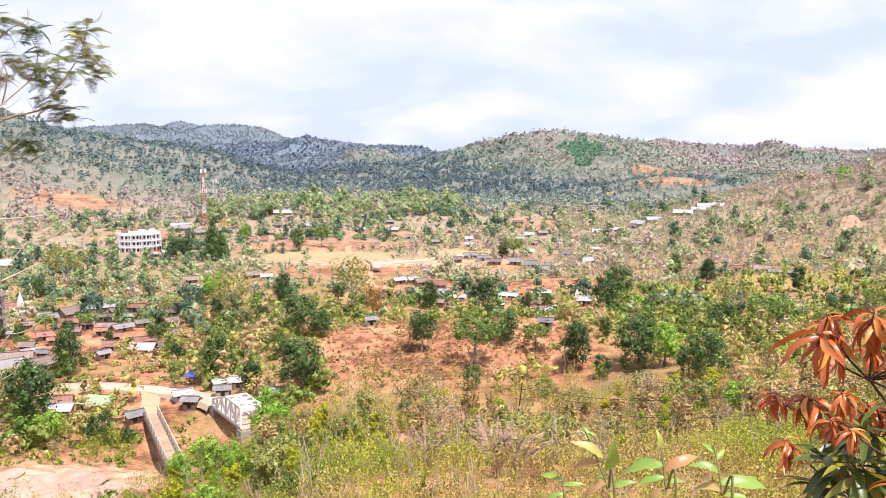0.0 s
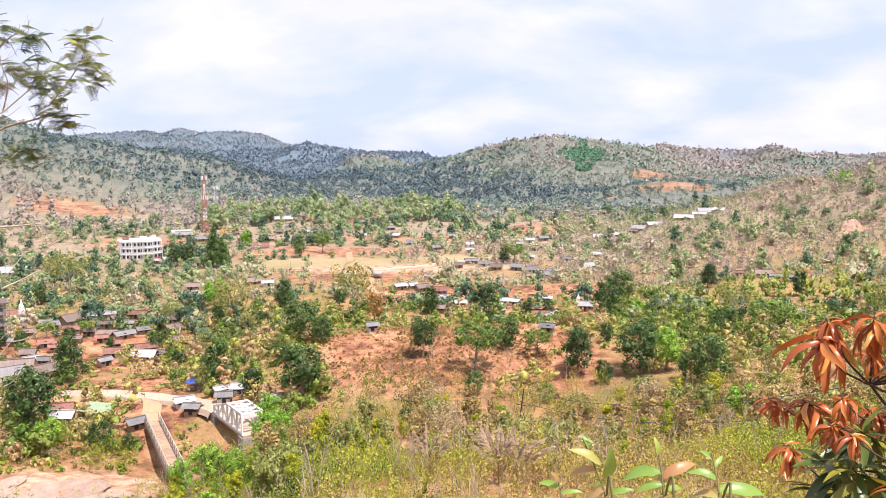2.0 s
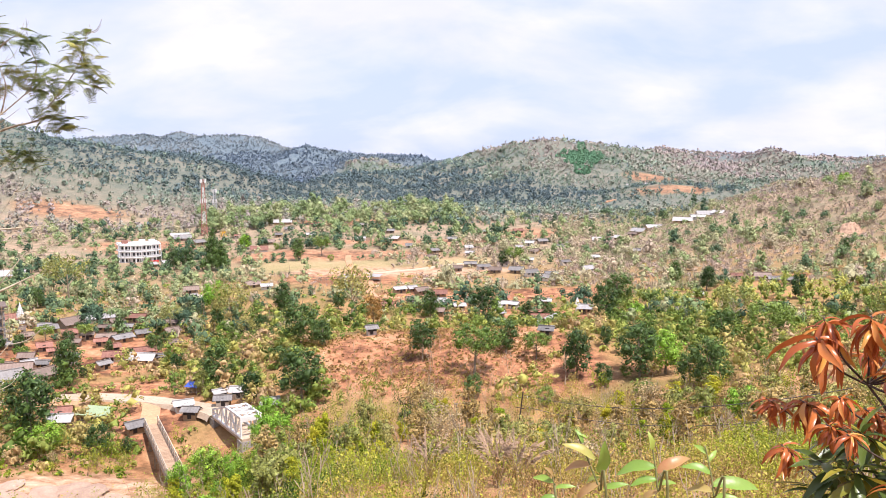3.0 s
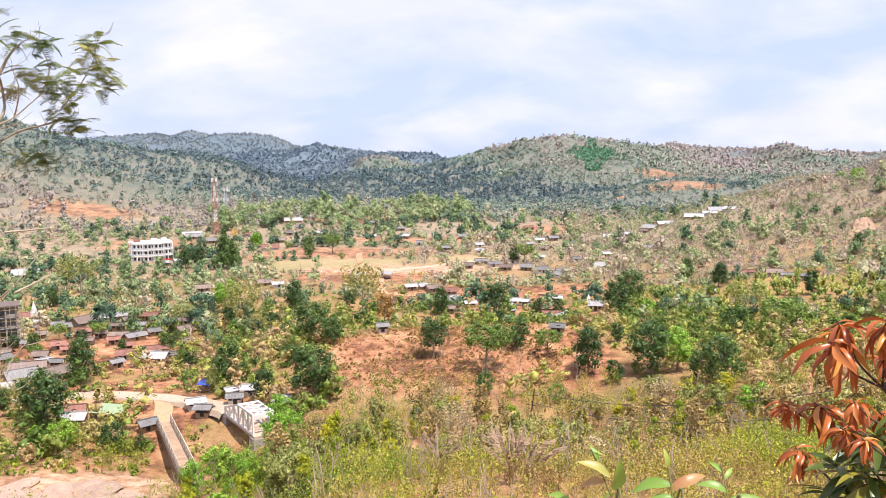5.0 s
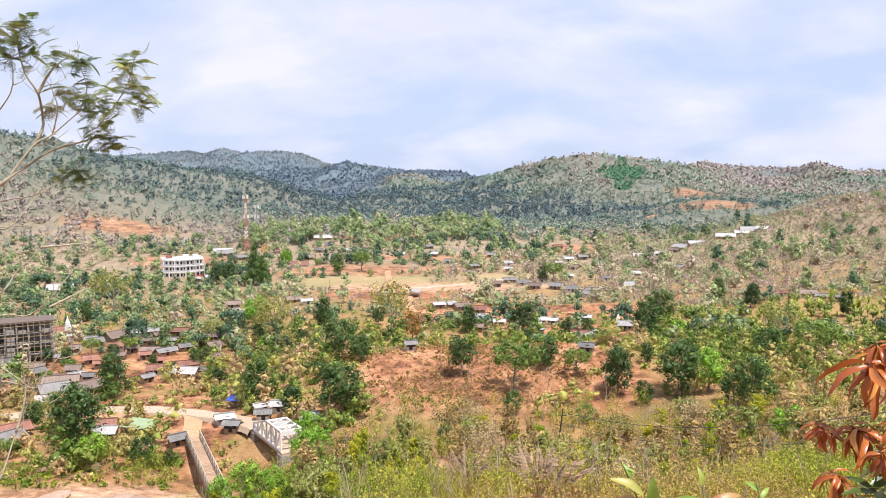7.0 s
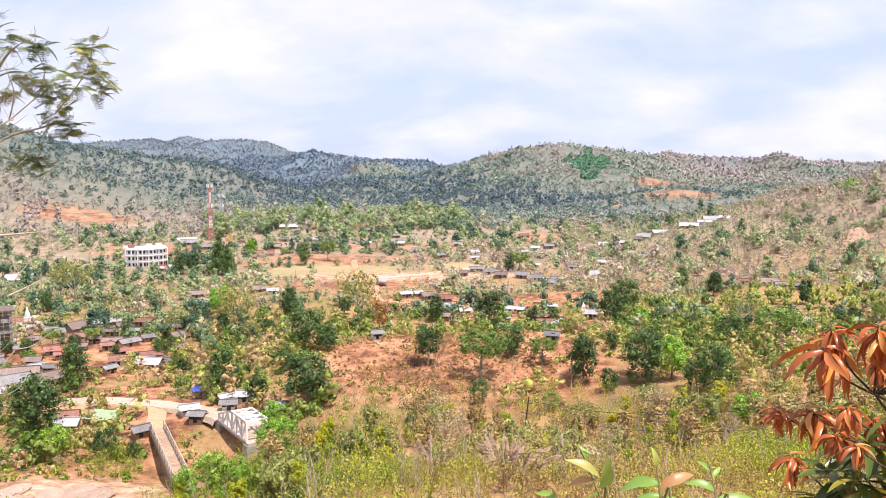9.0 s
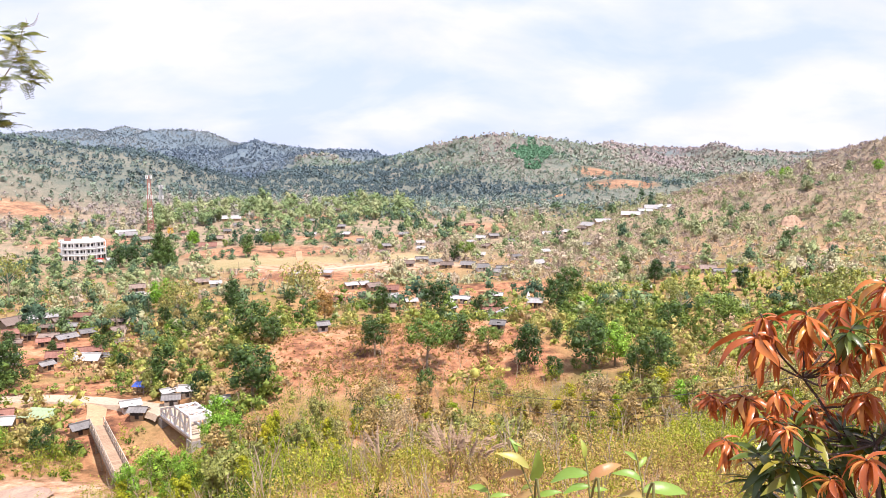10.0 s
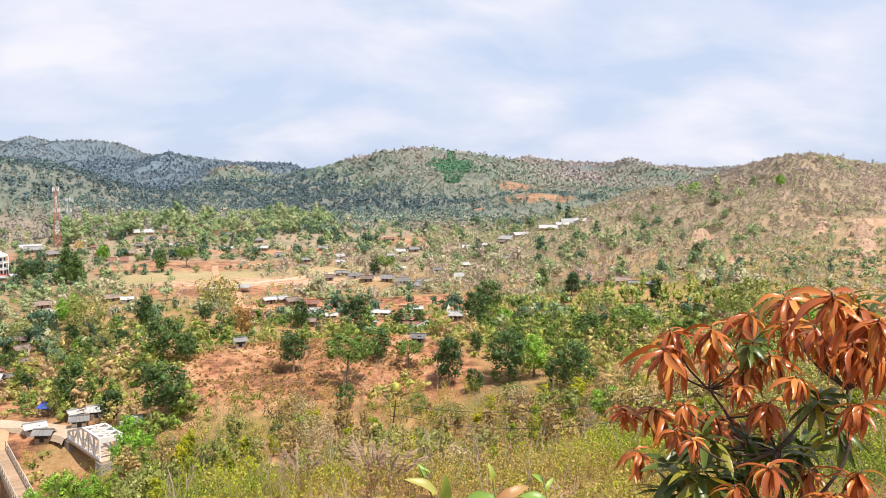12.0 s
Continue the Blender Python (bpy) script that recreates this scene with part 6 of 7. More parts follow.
r9 = np.random.default_rng(29)
pairs = [bush(r9, 160, 0.026, stems=9) for _ in range(6)]
leafy, stemmy = [p[0] for p in pairs], [p[1] for p in pairs]


def slope_scatter(n, r0, r1, power, az0=-36, az1=42):
    u = r9.random(n)
    k = power + 1
    r = (r0 ** k + u * (r1 ** k - r0 ** k)) ** (1 / k)
    a = np.radians(az0 + (az1 - az0) * r9.random(n))
    x, y = r * np.sin(a), r * np.cos(a)
    keep = ~in_any(x, y, SAND + WAYS + BARE_KNOLL + BUILT)
    x, y = x[keep], y[keep]
    return np.stack([x, y, height(x, y) - 0.1], 1)


def joined(name, protos, places, turn, scale, tint, mat, label, category):
    V, Q, T, N = spread_out(protos, places, turn, scale, tint)
    return tagged(grid_mesh(name, V, Q, [mat], T, N), label, category, kind="stuff")


P = np.vstack([slope_scatter(1500, 52, 172, 0.7), slope_scatter(620, 32, 84, 0.8, -24, 38)])
bearing = np.degrees(np.arctan2(P[:, 0], P[:, 1]))
# greener under the left, straw-coloured in the middle, yellow green to the right
tint = 0.35 + 0.18 * np.exp(-((bearing - 4) / 8) ** 2) + 0.12 * np.exp(-((bearing - 18) / 8) ** 2) - 0.08 * np.exp(-((bearing + 9) / 6) ** 2)
tint = np.clip(tint + (fbm(P[:, 0], P[:, 1], 16, 61) - 0.5) * 1.1 + r9.normal(size=len(P)) * 0.1, 0, 1)
size = 1.2 + 4.2 * r9.random(len(P)) ** 2.2
size = np.minimum(size, 1.2 + np.hypot(P[:, 0], P[:, 1]) / 28)
turn = r9.random(len(P)) * 6.283
joined("slope_scrub", leafy, P, turn, size, tint, M_BRUSH, "yellow-green and straw-coloured scrub on the near slope", "scrub")
joined("slope_stems", stemmy, P, turn, size, tint, M_TWIG, "fine dry stems of the slope's scrub", "scrub")
twiggy = []
for k in range(4):
    segs, _ = branching(r9, (0, 0, -0.1), (0.05, 0, 1), 0.6, 0.010, 2, 0.42, 2, 0.3)
    twiggy.append(sticks([(p, q, max(a, 0.0065), max(b, 0.0045)) for p, q, a, b in segs], 3))
P = slope_scatter(760, 40, 175, 0.8, -24, 40)
joined("bare_thicket", twiggy, P, r9.random(len(P)) * 6.283, 2.0 + 3.0 * r9.random(len(P)), np.zeros(len(P)), M_PALE_BARK, "leafless pale thicket on the near slope", "scrub")
# rounded bushes, each in its own colour, from fresh green to brown
lumps = []
for k in range(6):
    cs = [(r9.normal() * 0.42, r9.normal() * 0.42, 0.25 + 0.6 * r9.random()) for _ in range(7)]
    v, q, n = sprays(r9, cs, [0.24 + 0.22 * r9.random() for _ in range(7)], 300, 0.045)
    lumps.append((v * [0.9, 0.9, 1.45], q, n))
P = np.vstack([slope_scatter(1300, 58, 178, 0.8), slope_scatter(420, 44, 84, 0.8, -24, 38)])
P = P[r9.random(len(P)) < 0.25 + 1.1 * fbm(P[:, 0], P[:, 1], 20, 91)]
bearing = np.degrees(np.arctan2(P[:, 0], P[:, 1]))
tint = 0.36 + 0.15 * np.exp(-((bearing - 6) / 7) ** 2) + 0.12 * np.exp(-((bearing - 18) / 8) ** 2) - 0.10 * np.exp(-((bearing + 11) / 6) ** 2)
tint = np.clip(tint + (fbm(P[:, 0], P[:, 1], 18, 93) - 0.5) * 1.1 + r9.normal(size=len(P)) * 0.2, 0, 1)
joined("slope_bushes", lumps, P, r9.random(len(P)) * 6.283, np.minimum(1.0 + 2.6 * r9.random(len(P)) ** 1.8, 0.4 + np.hypot(P[:, 0], P[:, 1]) / 46), tint, M_BRUSH, "rounded green and tawny bushes on the near slope", "bushes")
tufts = [tuft(r9, 24) for _ in range(5)]
P = np.vstack([slope_scatter(800, 60, 165, 0.8), slope_scatter(420, 40, 80, 0.8, -22, 36)])
joined("slope_grass", tufts, P, r9.random(len(P)) * 6.283, 0.8 + 1.3 * r9.random(len(P)), r9.random(len(P)), M_STRAW, "tall dry grass between the shrubs", "grass")
# low growth on the valley floor
low = [leaf_quads(r9, [(0, 0, 0.3), (0.4, 0.1, 0.25), (-0.3, 0.3, 0.35)], [0.5, 0.4, 0.4], 26, 0.17, up=0.6, squash=0.7, flat=0.7) for _ in range(5)]
P, T = scatter(r9, 4000, 165, 420, 0.5, [BARE_KNOLL, SAND, LAWN, BUILT, WAYS, PALMS], 0.95, -38, 44)
joined("undergrowth", low, P, r9.random(len(P)) * 6.283, 1.0 + 1.8 * r9.random(len(P)), np.clip(T, 0, 1), M_WOODS, "mixed low bushes under the valley trees", "bushes")
P = slope_scatter(1500, 112, 182, 0.5, -36, -13)
joined("bank_bushes", low, P, r9.random(len(P)) * 6.283, 0.5 + 1.5 * r9.random(len(P)) ** 2, 0.03 + 0.4 * r9.random(len(P)), M_BRUSH, "low bushes and weeds along the river bank", "bushes")
# thick growth on the valley floor
thick = []
for k in range(7):
    thick.append(crown(r9, 4, 130, 0.12, ("round", "low", "tall")[k % 3]))
P, T = scatter(r9, 3000, 170, 300, 0.6, [BARE_KNOLL, SAND, BUILT, WAYS, PALMS], 0.95, -37, 44)
thin = in_any(P[:, 0], P[:, 1], EARTH) & (r9.random(len(P)) < 0.8)
P, T = P[~thin], T[~thin]
joined("valley_thicket", thick, P, r9.random(len(P)) * 6.283, 1.3 + 2.4 * r9.random(len(P)) ** 1.6, np.clip(T + 0.06 + 0.15 * r9.normal(size=len(T)), 0, 1), M_WOODS, "thick mixed trees and bushes on the valley floor", "trees")
# dry stubble and saplings on the cleared knoll
k = 7000
s, t = np.sqrt(r9.random(k)), r9.random(k) * 6.283
P = np.stack([-2 + 31 * s * np.cos(t), 200 + 24 * s * np.sin(t)], 1)
P = np.column_stack([P, height(P[:, 0], P[:, 1]) - 0.05])
P = P[r9.random(len(P)) < 1.5 * fbm(P[:, 0], P[:, 1], 8, 77) - 0.25]
weeds = [leaf_quads(r9, [(0, 0, 0.2), (0.3, 0.1, 0.15)], [0.45, 0.35], 14, 0.3, up=0.8, squash=0.6, flat=0.8, three=True) for _ in range(4)]
joined("knoll_stubble", weeds, P, r9.random(len(P)) * 6.283, 0.3 + 0.75 * r9.random(len(P)) ** 2, 0.7 + 0.3 * r9.random(len(P)), M_BRUSH, "dry stubble and weeds on the cleared knoll", "stubble")
P = np.stack([-4 + 40 * r9.random(130) - 18 + r9.normal(size=130) * 5, 172 + 26 * r9.random(130)], 1)
P = np.column_stack([P, height(P[:, 0], P[:, 1]) - 0.1])
joined("knoll_saplings", twiggy, P, r9.random(130) * 6.283, 1.0 + 3.0 * r9.random(130), np.zeros(130), M_PALE_BARK, "thin leafless saplings left on the knoll", "saplings")


def plume_grass(x, y, tall, lean, n, label):
    """A clump of tall reed grass: stems in a fan, each ending in a long plume that arches over and drips."""
    r = np.random.default_rng(int(x * 10 + y))
    th = empty("plume_grass", pose(x, y, float(height(x, y)) - 0.1), label, "grass", "plume grass")
    V, Q = tuft(r, 90, tall * 0.5)
    ob = grid_mesh("blades", V, Q, [M_STRAW], np.full(len(V), 0.7))
    ob.parent = th
    for k in range(n):
        tip = lean + (2.0 * (k + 0.5) / n - 1.0) * 0.6 + r.normal() * 0.1
        away = np.array([math.sin(tip), r.normal() * 0.35, 0.0])
        long = tall * (0.72 + 0.3 * r.random())
        spine = lambda u: away * long * (0.25 * u + 0.5 * u * u) + np.array([0, 0, long * (1.05 * u - 0.22 * u ** 3 * (0.5 + abs(tip)))]) + np.array([0.3 * math.sin(k * 2.4), 0.3 * math.cos(k * 2.4), 0])
        cuts = [spine(u) for u in (0, 0.25, 0.5, 0.75, 1.0)]
        V1, Q1 = sticks([(cuts[m], cuts[m + 1], 0.030 - 0.005 * m, 0.025 - 0.005 * m) for m in range(4)], 3)
        pv, pq = [], []
        for j in range(46):
            u = 0.5 + 0.5 * j / 46
            p, q = spine(u), spine(min(u + 0.02, 1.02))
            along = (q - p) / (np.linalg.norm(q - p) + 1e-9)
            d = along * 0.9 + np.array([np.sign(tip) * 0.15 + r.normal() * 0.12, r.normal() * 0.25, -0.55 - 0.2 * r.random()])
            d *= tall * 0.13 * math.sin(math.pi * min(1.0, 0.25 + (u - 0.5) * 1.5))
            s = np.array([0.04, 0.03, 0.015])
            b = len(pv)
            pv += [p - s, p + s, p + d + s * 0.4, p + d - s * 0.4]
            pq.append([b, b + 1, b + 2, b + 3])
        V2, Q2 = merged([(V1, Q1), (np.array(pv), np.array(pq))])
        ob = grid_mesh("plume", V2, Q2, [M_PLUME])
        ob.parent = th


M_PLUME = surface("pale_plumes", (0.30, 0.19, 0.12), (0.58, 0.42, 0.29), 1.0, 0.9)
plume_grass(4.0, 59.2, 5.2, -0.05, 20, "tall reed grass with drooping pale pink plumes")
plume_grass(5.4, 60.2, 4.8, 0.2, 15, "tall reed grass with drooping pale pink plumes")
plume_grass(-1.2, 60, 4.8, -0.1, 9, "upright dry reed grass clump")


def timber_frame(x, y):
    """A small open frame of posts and a crossbar."""
    th = empty("timber_frame", pose(x, y, float(height(x, y)) - 0.2, rz=6), "small weathered timber frame standing in the scrub", "frame")
    for px in (-1.7, 1.5):
        bm = bmesh.new()
        beam(bm, (px, 0, 0), (px + 0.05, 0, 3.0), 0.24)
        part("post", bm, M_BARK, th)
    bm = bmesh.new()
    beam(bm, (-2.2, 0, 2.9), (2.1, 0, 3.05), 0.26)
    part("crossbar", bm, M_BARK, th)


timber_frame(4.2, 160)
# ---- plants beside the camera ----
def blade(r, length, width, droop, n=6, fold=0.25, wave=0.0):
    """One lance-shaped leaf along +x, folded on its midrib, bending down."""
    V, Q = [], []
    for k in range(n + 1):
        u = k / n
        w = width * (math.sin(math.pi * min(1, u * 0.94 + 0.05)) ** 0.8) * (1 - 0.25 * u)
        ang = droop * u
        x = length * (math.sin(ang) / droop if abs(droop) > 1e-3 else u)
        z = -length * ((1 - math.cos(ang)) / droop if abs(droop) > 1e-3 else 0)
        lift = abs(w) * fold
        yy = wave * math.sin(u * 9) * width * 0.4
        V += [(x, -w / 2 + yy, z + lift), (x, yy, z), (x, w / 2 + yy, z + lift)]
        if k:
            a, b = 3 * (k - 1), 3 * k
            Q += [[a, b, b + 1, a + 1], [a + 1, b + 1, b + 2, a + 2]]
    return np.array(V, float), np.array(Q)


def leaf_mesh(name, V, Q, mat):
    me = bpy.data.meshes.new(name)
    me.from_pydata([tuple(v) for v in V], [], [tuple(int(i) for i in q) for q in Q])
    me.materials.append(mat)
    me.polygons.foreach_set("use_smooth", np.ones(len(me.polygons), bool))
    return me


def near_leaf_material(name, colours, gloss, streak):
    """Leaves seen close: a hue per leaf, a paler midrib side, blotches."""
    m, n, l, b = material(name, gloss, 0.0, 0.5)
    hue = stops(n, colours)
    both = n.new("ShaderNodeMath")
    both.operation = "ADD"
    l.new(n.new("ShaderNodeObjectInfo").outputs["Random"], both.inputs[0])
    l.new(n.new("ShaderNodeNewGeometry").outputs["Random Per Island"], both.inputs[1])
    part_of = n.new("ShaderNodeMath")
    part_of.operation = "FRACT"
    l.new(both.outputs[0], part_of.inputs[0])
    l.new(part_of.outputs[0], hue.inputs[0])
    spots = noise_tex(n, l, 22.0, 4.0, 0.6)
    col = blend(n, l, "MIX", hue.outputs[0], streak, blend(n, l, "MULTIPLY", spots, (0.6, 0.6, 0.6)))
    l.new(col, b.inputs["Base Color"])
    bump(n, l, b, noise_tex(n, l, 140.0, 2.0, 0.5), 0.25, 0.002)
    tr = n.new("ShaderNodeBsdfTranslucent")
    l.new(col, tr.inputs["Color"])
    mx = n.new("ShaderNodeMixShader")
    mx.inputs[0].default_value = 0.3
    l.new(b.outputs[0], mx.inputs[1])
    l.new(tr.outputs[0], mx.inputs[2])
    l.new(mx.outputs[0], n["Material Output"].inputs["Surface"])
    return m


M_RED_LEAF = near_leaf_material("young_red_mango_leaf", [(0.0, (0.24, 0.050, 0.018)), (0.4, (0.42, 0.098, 0.026)), (0.8, (0.59, 0.205, 0.045)), (1.0, (0.66, 0.38, 0.08))], 0.3, (0.48, 0.16, 0.045))
M_GREEN_LEAF = near_leaf_material("mature_mango_leaf", [(0.0, (0.030, 0.060, 0.012)), (0.55, (0.085, 0.135, 0.022)), (0.86, (0.20, 0.24, 0.04)), (1.0, (0.50, 0.38, 0.04))], 0.32, (0.10, 0.13, 0.03))
M_FRESH_LEAF = near_leaf_material("fresh_sapling_leaf", [(0.0, (0.14, 0.28, 0.03)), (0.55, (0.27, 0.40, 0.06)), (0.72, (0.42, 0.42, 0.07)), (0.86, (0.50, 0.24, 0.13)), (1.0, (0.46, 0.16, 0.08))], 0.4, (0.26, 0.38, 0.09))
M_STALK = surface("green_brown_stalk", (0.12, 0.13, 0.04), (0.26, 0.24, 0.09), 12.0, 0.6)
M_DARK_BARK = surface("dark_mango_bark", (0.05, 0.035, 0.028), (0.14, 0.10, 0.08), 9.0, 0.85, relief=0.01)

# the mango's young red shoots and its older green ones: place, leaf length
RED_SHOOTS = [
    (1.785, 3.894, 59.135, 0.27), (2.054, 3.905, 59.236, 0.23), (2.569, 4.107, 59.361, 0.27), (2.460, 3.893, 59.250, 0.22),
    (2.364, 3.385, 59.477, 0.26), (2.663, 3.603, 59.386, 0.29), (2.552, 3.480, 59.220, 0.23), (2.318, 3.814, 59.111, 0.20),
    (2.217, 3.407, 59.091, 0.17), (2.218, 3.864, 58.983, 0.19), (2.317, 3.770, 58.862, 0.20), (2.268, 4.097, 58.694, 0.20),
    (1.784, 4.041, 58.785, 0.22), (1.652, 4.136, 58.764, 0.17), (1.778, 3.630, 58.917, 0.15), (1.844, 4.381, 58.432, 0.19),
    (2.037, 3.306, 58.703, 0.20), (2.537, 3.743, 58.515, 0.20), (2.553, 3.374, 58.635, 0.20), (2.524, 3.358, 58.961, 0.19),
    (2.412, 3.582, 59.288, 0.22), (2.636, 3.397, 59.191, 0.23), (2.271, 3.886, 59.044, 0.19), (2.005, 3.835, 58.802, 0.17),
]
GREEN_SHOOTS = [
    (2.106, 4.349, 58.503, 0.23), (1.872, 3.709, 58.566, 0.24), (2.132, 3.957, 58.429, 0.23), (1.840, 3.924, 58.513, 0.21),
    (2.275, 4.092, 58.492, 0.20), (1.904, 3.689, 58.737, 0.20), (2.258, 3.891, 58.653, 0.20), (2.768, 3.888, 59.362, 0.20),
    (2.232, 3.787, 59.183, 0.13), (2.628, 3.965, 58.579, 0.20), (2.693, 3.780, 58.756, 0.20), (1.946, 4.222, 58.270, 0.21),
    (2.291, 4.045, 58.286, 0.21), (2.513, 3.664, 58.915, 0.18), (2.754, 3.645, 59.351, 0.18), (2.408, 3.820, 58.608, 0.20),
]
MANGO_FOOT = (2.264, 3.318, 57.541)
MANGO_FORKS = [(2.325, 3.492, 57.967), (2.333, 3.647, 58.266), (2.363, 3.771, 58.598), (2.537, 3.742, 58.834), (2.639, 3.604, 58.641), (2.675, 3.677, 58.933), (2.179, 3.926, 58.737), (2.105, 4.006, 58.869)]


def limb(points, r0, r1, sides=7, bend=6):
    """A rounded tapering limb through some points."""
    pts = [Vector(p) for p in points]
    line = []
    for k in range(len(pts) - 1):
        p0, p1, p2, p3 = pts[max(k - 1, 0)], pts[k], pts[k + 1], pts[min(k + 2, len(pts) - 1)]
        for s in range(bend):
            t = s / bend
            line.append(0.5 * ((2 * p1) + (p2 - p0) * t + (2 * p0 - 5 * p1 + 4 * p2 - p3) * t * t + (3 * p1 - p0 - 3 * p2 + p3) * t ** 3))
    line.append(pts[-1])
    bm = bmesh.new()
    rings = []
    for k, p in enumerate(line):
        d = (line[min(k + 1, len(line) - 1)] - line[max(k - 1, 0)]).normalized()
        a = d.cross(Vector((0.31, 0.9, 0.2))).normalized()
        b = d.cross(a)
        rad = r0 + (r1 - r0) * k / (len(line) - 1)
        rings.append([bm.verts.new(p + (a * math.cos(t * 6.283 / sides) + b * math.sin(t * 6.283 / sides)) * rad * (1 + 0.12 * math.sin(k * 1.7 + t))) for t in range(sides)])
    for ra, rb in zip(rings, rings[1:]):
        for t in range(sides):
            f = bm.faces.new((ra[t], ra[(t + 1) % sides], rb[(t + 1) % sides], rb[t]))
            f.smooth = True
    bm.faces.new(rings[0][::-1])
    bm.faces.new(rings[-1])
    return bm


def mango_tree():
    r = np.random.default_rng(51)
    foot = Vector(MANGO_FOOT)
    gz = float(height(foot.x, foot.y))
    th = empty("mango_tree", pose(foot.x, foot.y, gz - 0.1), "young mango tree flushed with drooping coppery red leaves", "tree")
    org = Vector((foot.x, foot.y, gz - 0.1))
    F = [Vector(p) - org for p in MANGO_FORKS]
    part("trunk", limb([(0, 0, 0), (0.02, 0.05, 0.3 * F[0].z), F[0], F[1], F[2]], 0.022, 0.011), M_DARK_BARK, th)
    part("limb", limb([F[1], (F[1] + F[4]) / 2 + Vector((0.03, 0, -0.03)), F[4], F[5]], 0.011, 0.007), M_DARK_BARK, th)
    part("limb", limb([F[2], F[3]], 0.010, 0.007), M_DARK_BARK, th)
    part("limb", limb([F[1], (F[1] + F[6]) / 2 + Vector((0, 0.02, 0.02)), F[6], F[7]], 0.010, 0.006), M_DARK_BARK, th)
    reds = [leaf_mesh("red_leaf", *blade(r, 1.0, 0.15 + 0.05 * r.random(), 1.0 + 0.8 * r.random(), 8, 0.3, 0.35), M_RED_LEAF) for _ in range(8)]
    greens = [blade(r, 1.0, 0.22 + 0.06 * r.random(), 0.4 + 0.6 * r.random(), 6, 0.18, 0.1) for _ in range(6)]
    inner = [blade(r, 1.0, 0.15 + 0.05 * r.random(), 1.0 + 0.8 * r.random(), 6, 0.3, 0.35) for _ in range(6)]
    more = [(x + r.normal() * 0.09, y + r.normal() * 0.12, z - 0.06 + r.normal() * 0.07, L * 0.8) for x, y, z, L in RED_SHOOTS[::2]]
    for shoots, red in ((RED_SHOOTS + more, True), (GREEN_SHOOTS, False)):
        for sx, sy, sz, L in shoots:
            tip = Vector((sx, sy, sz)) - org
            under = [f for f in F if f.z < tip.z - 0.08] or [F[0]]
            near = min(under, key=lambda f: (f - tip).length)
            mid = near.lerp(tip, 0.55) + Vector((0, 0, -0.12 * (tip - near).length))
            sh = part("shoot", limb([near, mid, tip], 0.0065, 0.004, 6, 5), M_DARK_BARK, th, "young shoot" if red else "older shoot")
            count = 25 if red else 22
            bunch = []
            for k in range(count):
                turn = k * 137.5 + r.normal() * 14
                down = -18 + 84 * ((k * 8) % count) / count + r.normal() * 12 if red else -30 + 85 * (k / count) + r.normal() * 16
                back = 0.012 + (0.3 if red else 0.5) * L * (k / count)
                size = L * (0.66 + 0.5 * r.random()) * (0.92 if red else 1.0)
                m = Matrix.Translation(tip + (mid - tip).normalized() * back) @ Euler((radians(r.normal() * 22), radians(down), radians(turn)), "XYZ").to_matrix().to_4x4() @ Matrix.Scale(size, 4)
                if red and k < 12:
                    leaf = new("leaf", reds[int(r.integers(8))])
                    leaf.parent = sh
                    leaf.matrix_basis = m
                else:
                    v, q = inner[int(r.integers(6))] if red else greens[int(r.integers(6))]
                    mm = np.array(m)
                    bunch.append((v @ mm[:3, :3].T + mm[:3, 3], q))
            if bunch:
                V, Q = merged(bunch)
                ob = mesh_part("leaf_whorl", V, Q, M_RED_LEAF if red else M_GREEN_LEAF, sh, "coppery inner leaves" if red else "glossy dark green leaves")
                ob.data.polygons.foreach_set("use_smooth", np.ones(len(ob.data.polygons), bool))


mango_tree()

# the feathery tree: limbs, bare twigs, leaf clusters
LIMBS_MAIN = [
    [(-7.048, 9.810, 59.325), (-6.548, 10.183, 59.691), (-6.120, 10.232, 59.951), (-5.784, 10.429, 60.461), (-5.568, 10.513, 60.607), (-5.273, 10.670, 60.913)],
    [(-5.805, 10.468, 60.463), (-5.713, 10.523, 60.660), (-5.815, 10.755, 60.830), (-5.696, 10.441, 61.122), (-5.820, 10.371, 61.393), (-5.901, 10.362, 61.822)],
    [(-5.671, 10.395, 61.117), (-5.552, 10.504, 61.406), (-5.423, 10.600, 61.567)],
    [(-6.543, 10.175, 59.691), (-6.082, 10.170, 59.980), (-5.726, 10.733, 60.398), (-5.286, 10.721, 60.519), (-5.006, 10.917, 60.637)],
]
LIMBS_UPPER = [
    [(-5.348, 10.824, 60.926), (-5.232, 10.822, 61.264), (-5.358, 10.771, 61.590)],
    [(-5.135, 10.853, 60.710), (-4.880, 10.917, 61.047), (-4.740, 10.993, 61.329), (-4.578, 10.845, 61.655)],
    [(-5.680, 10.726, 60.620), (-5.492, 10.530, 60.948), (-5.518, 10.422, 61.224)],
    [(-6.629, 10.298, 59.578), (-6.163, 10.283, 59.749), (-5.757, 10.374, 59.838), (-5.588, 10.878, 60.054)],
    [(-6.552, 10.014, 60.223), (-6.169, 10.408, 60.946), (-5.921, 10.261, 61.212), (-5.931, 10.288, 61.566)],
]
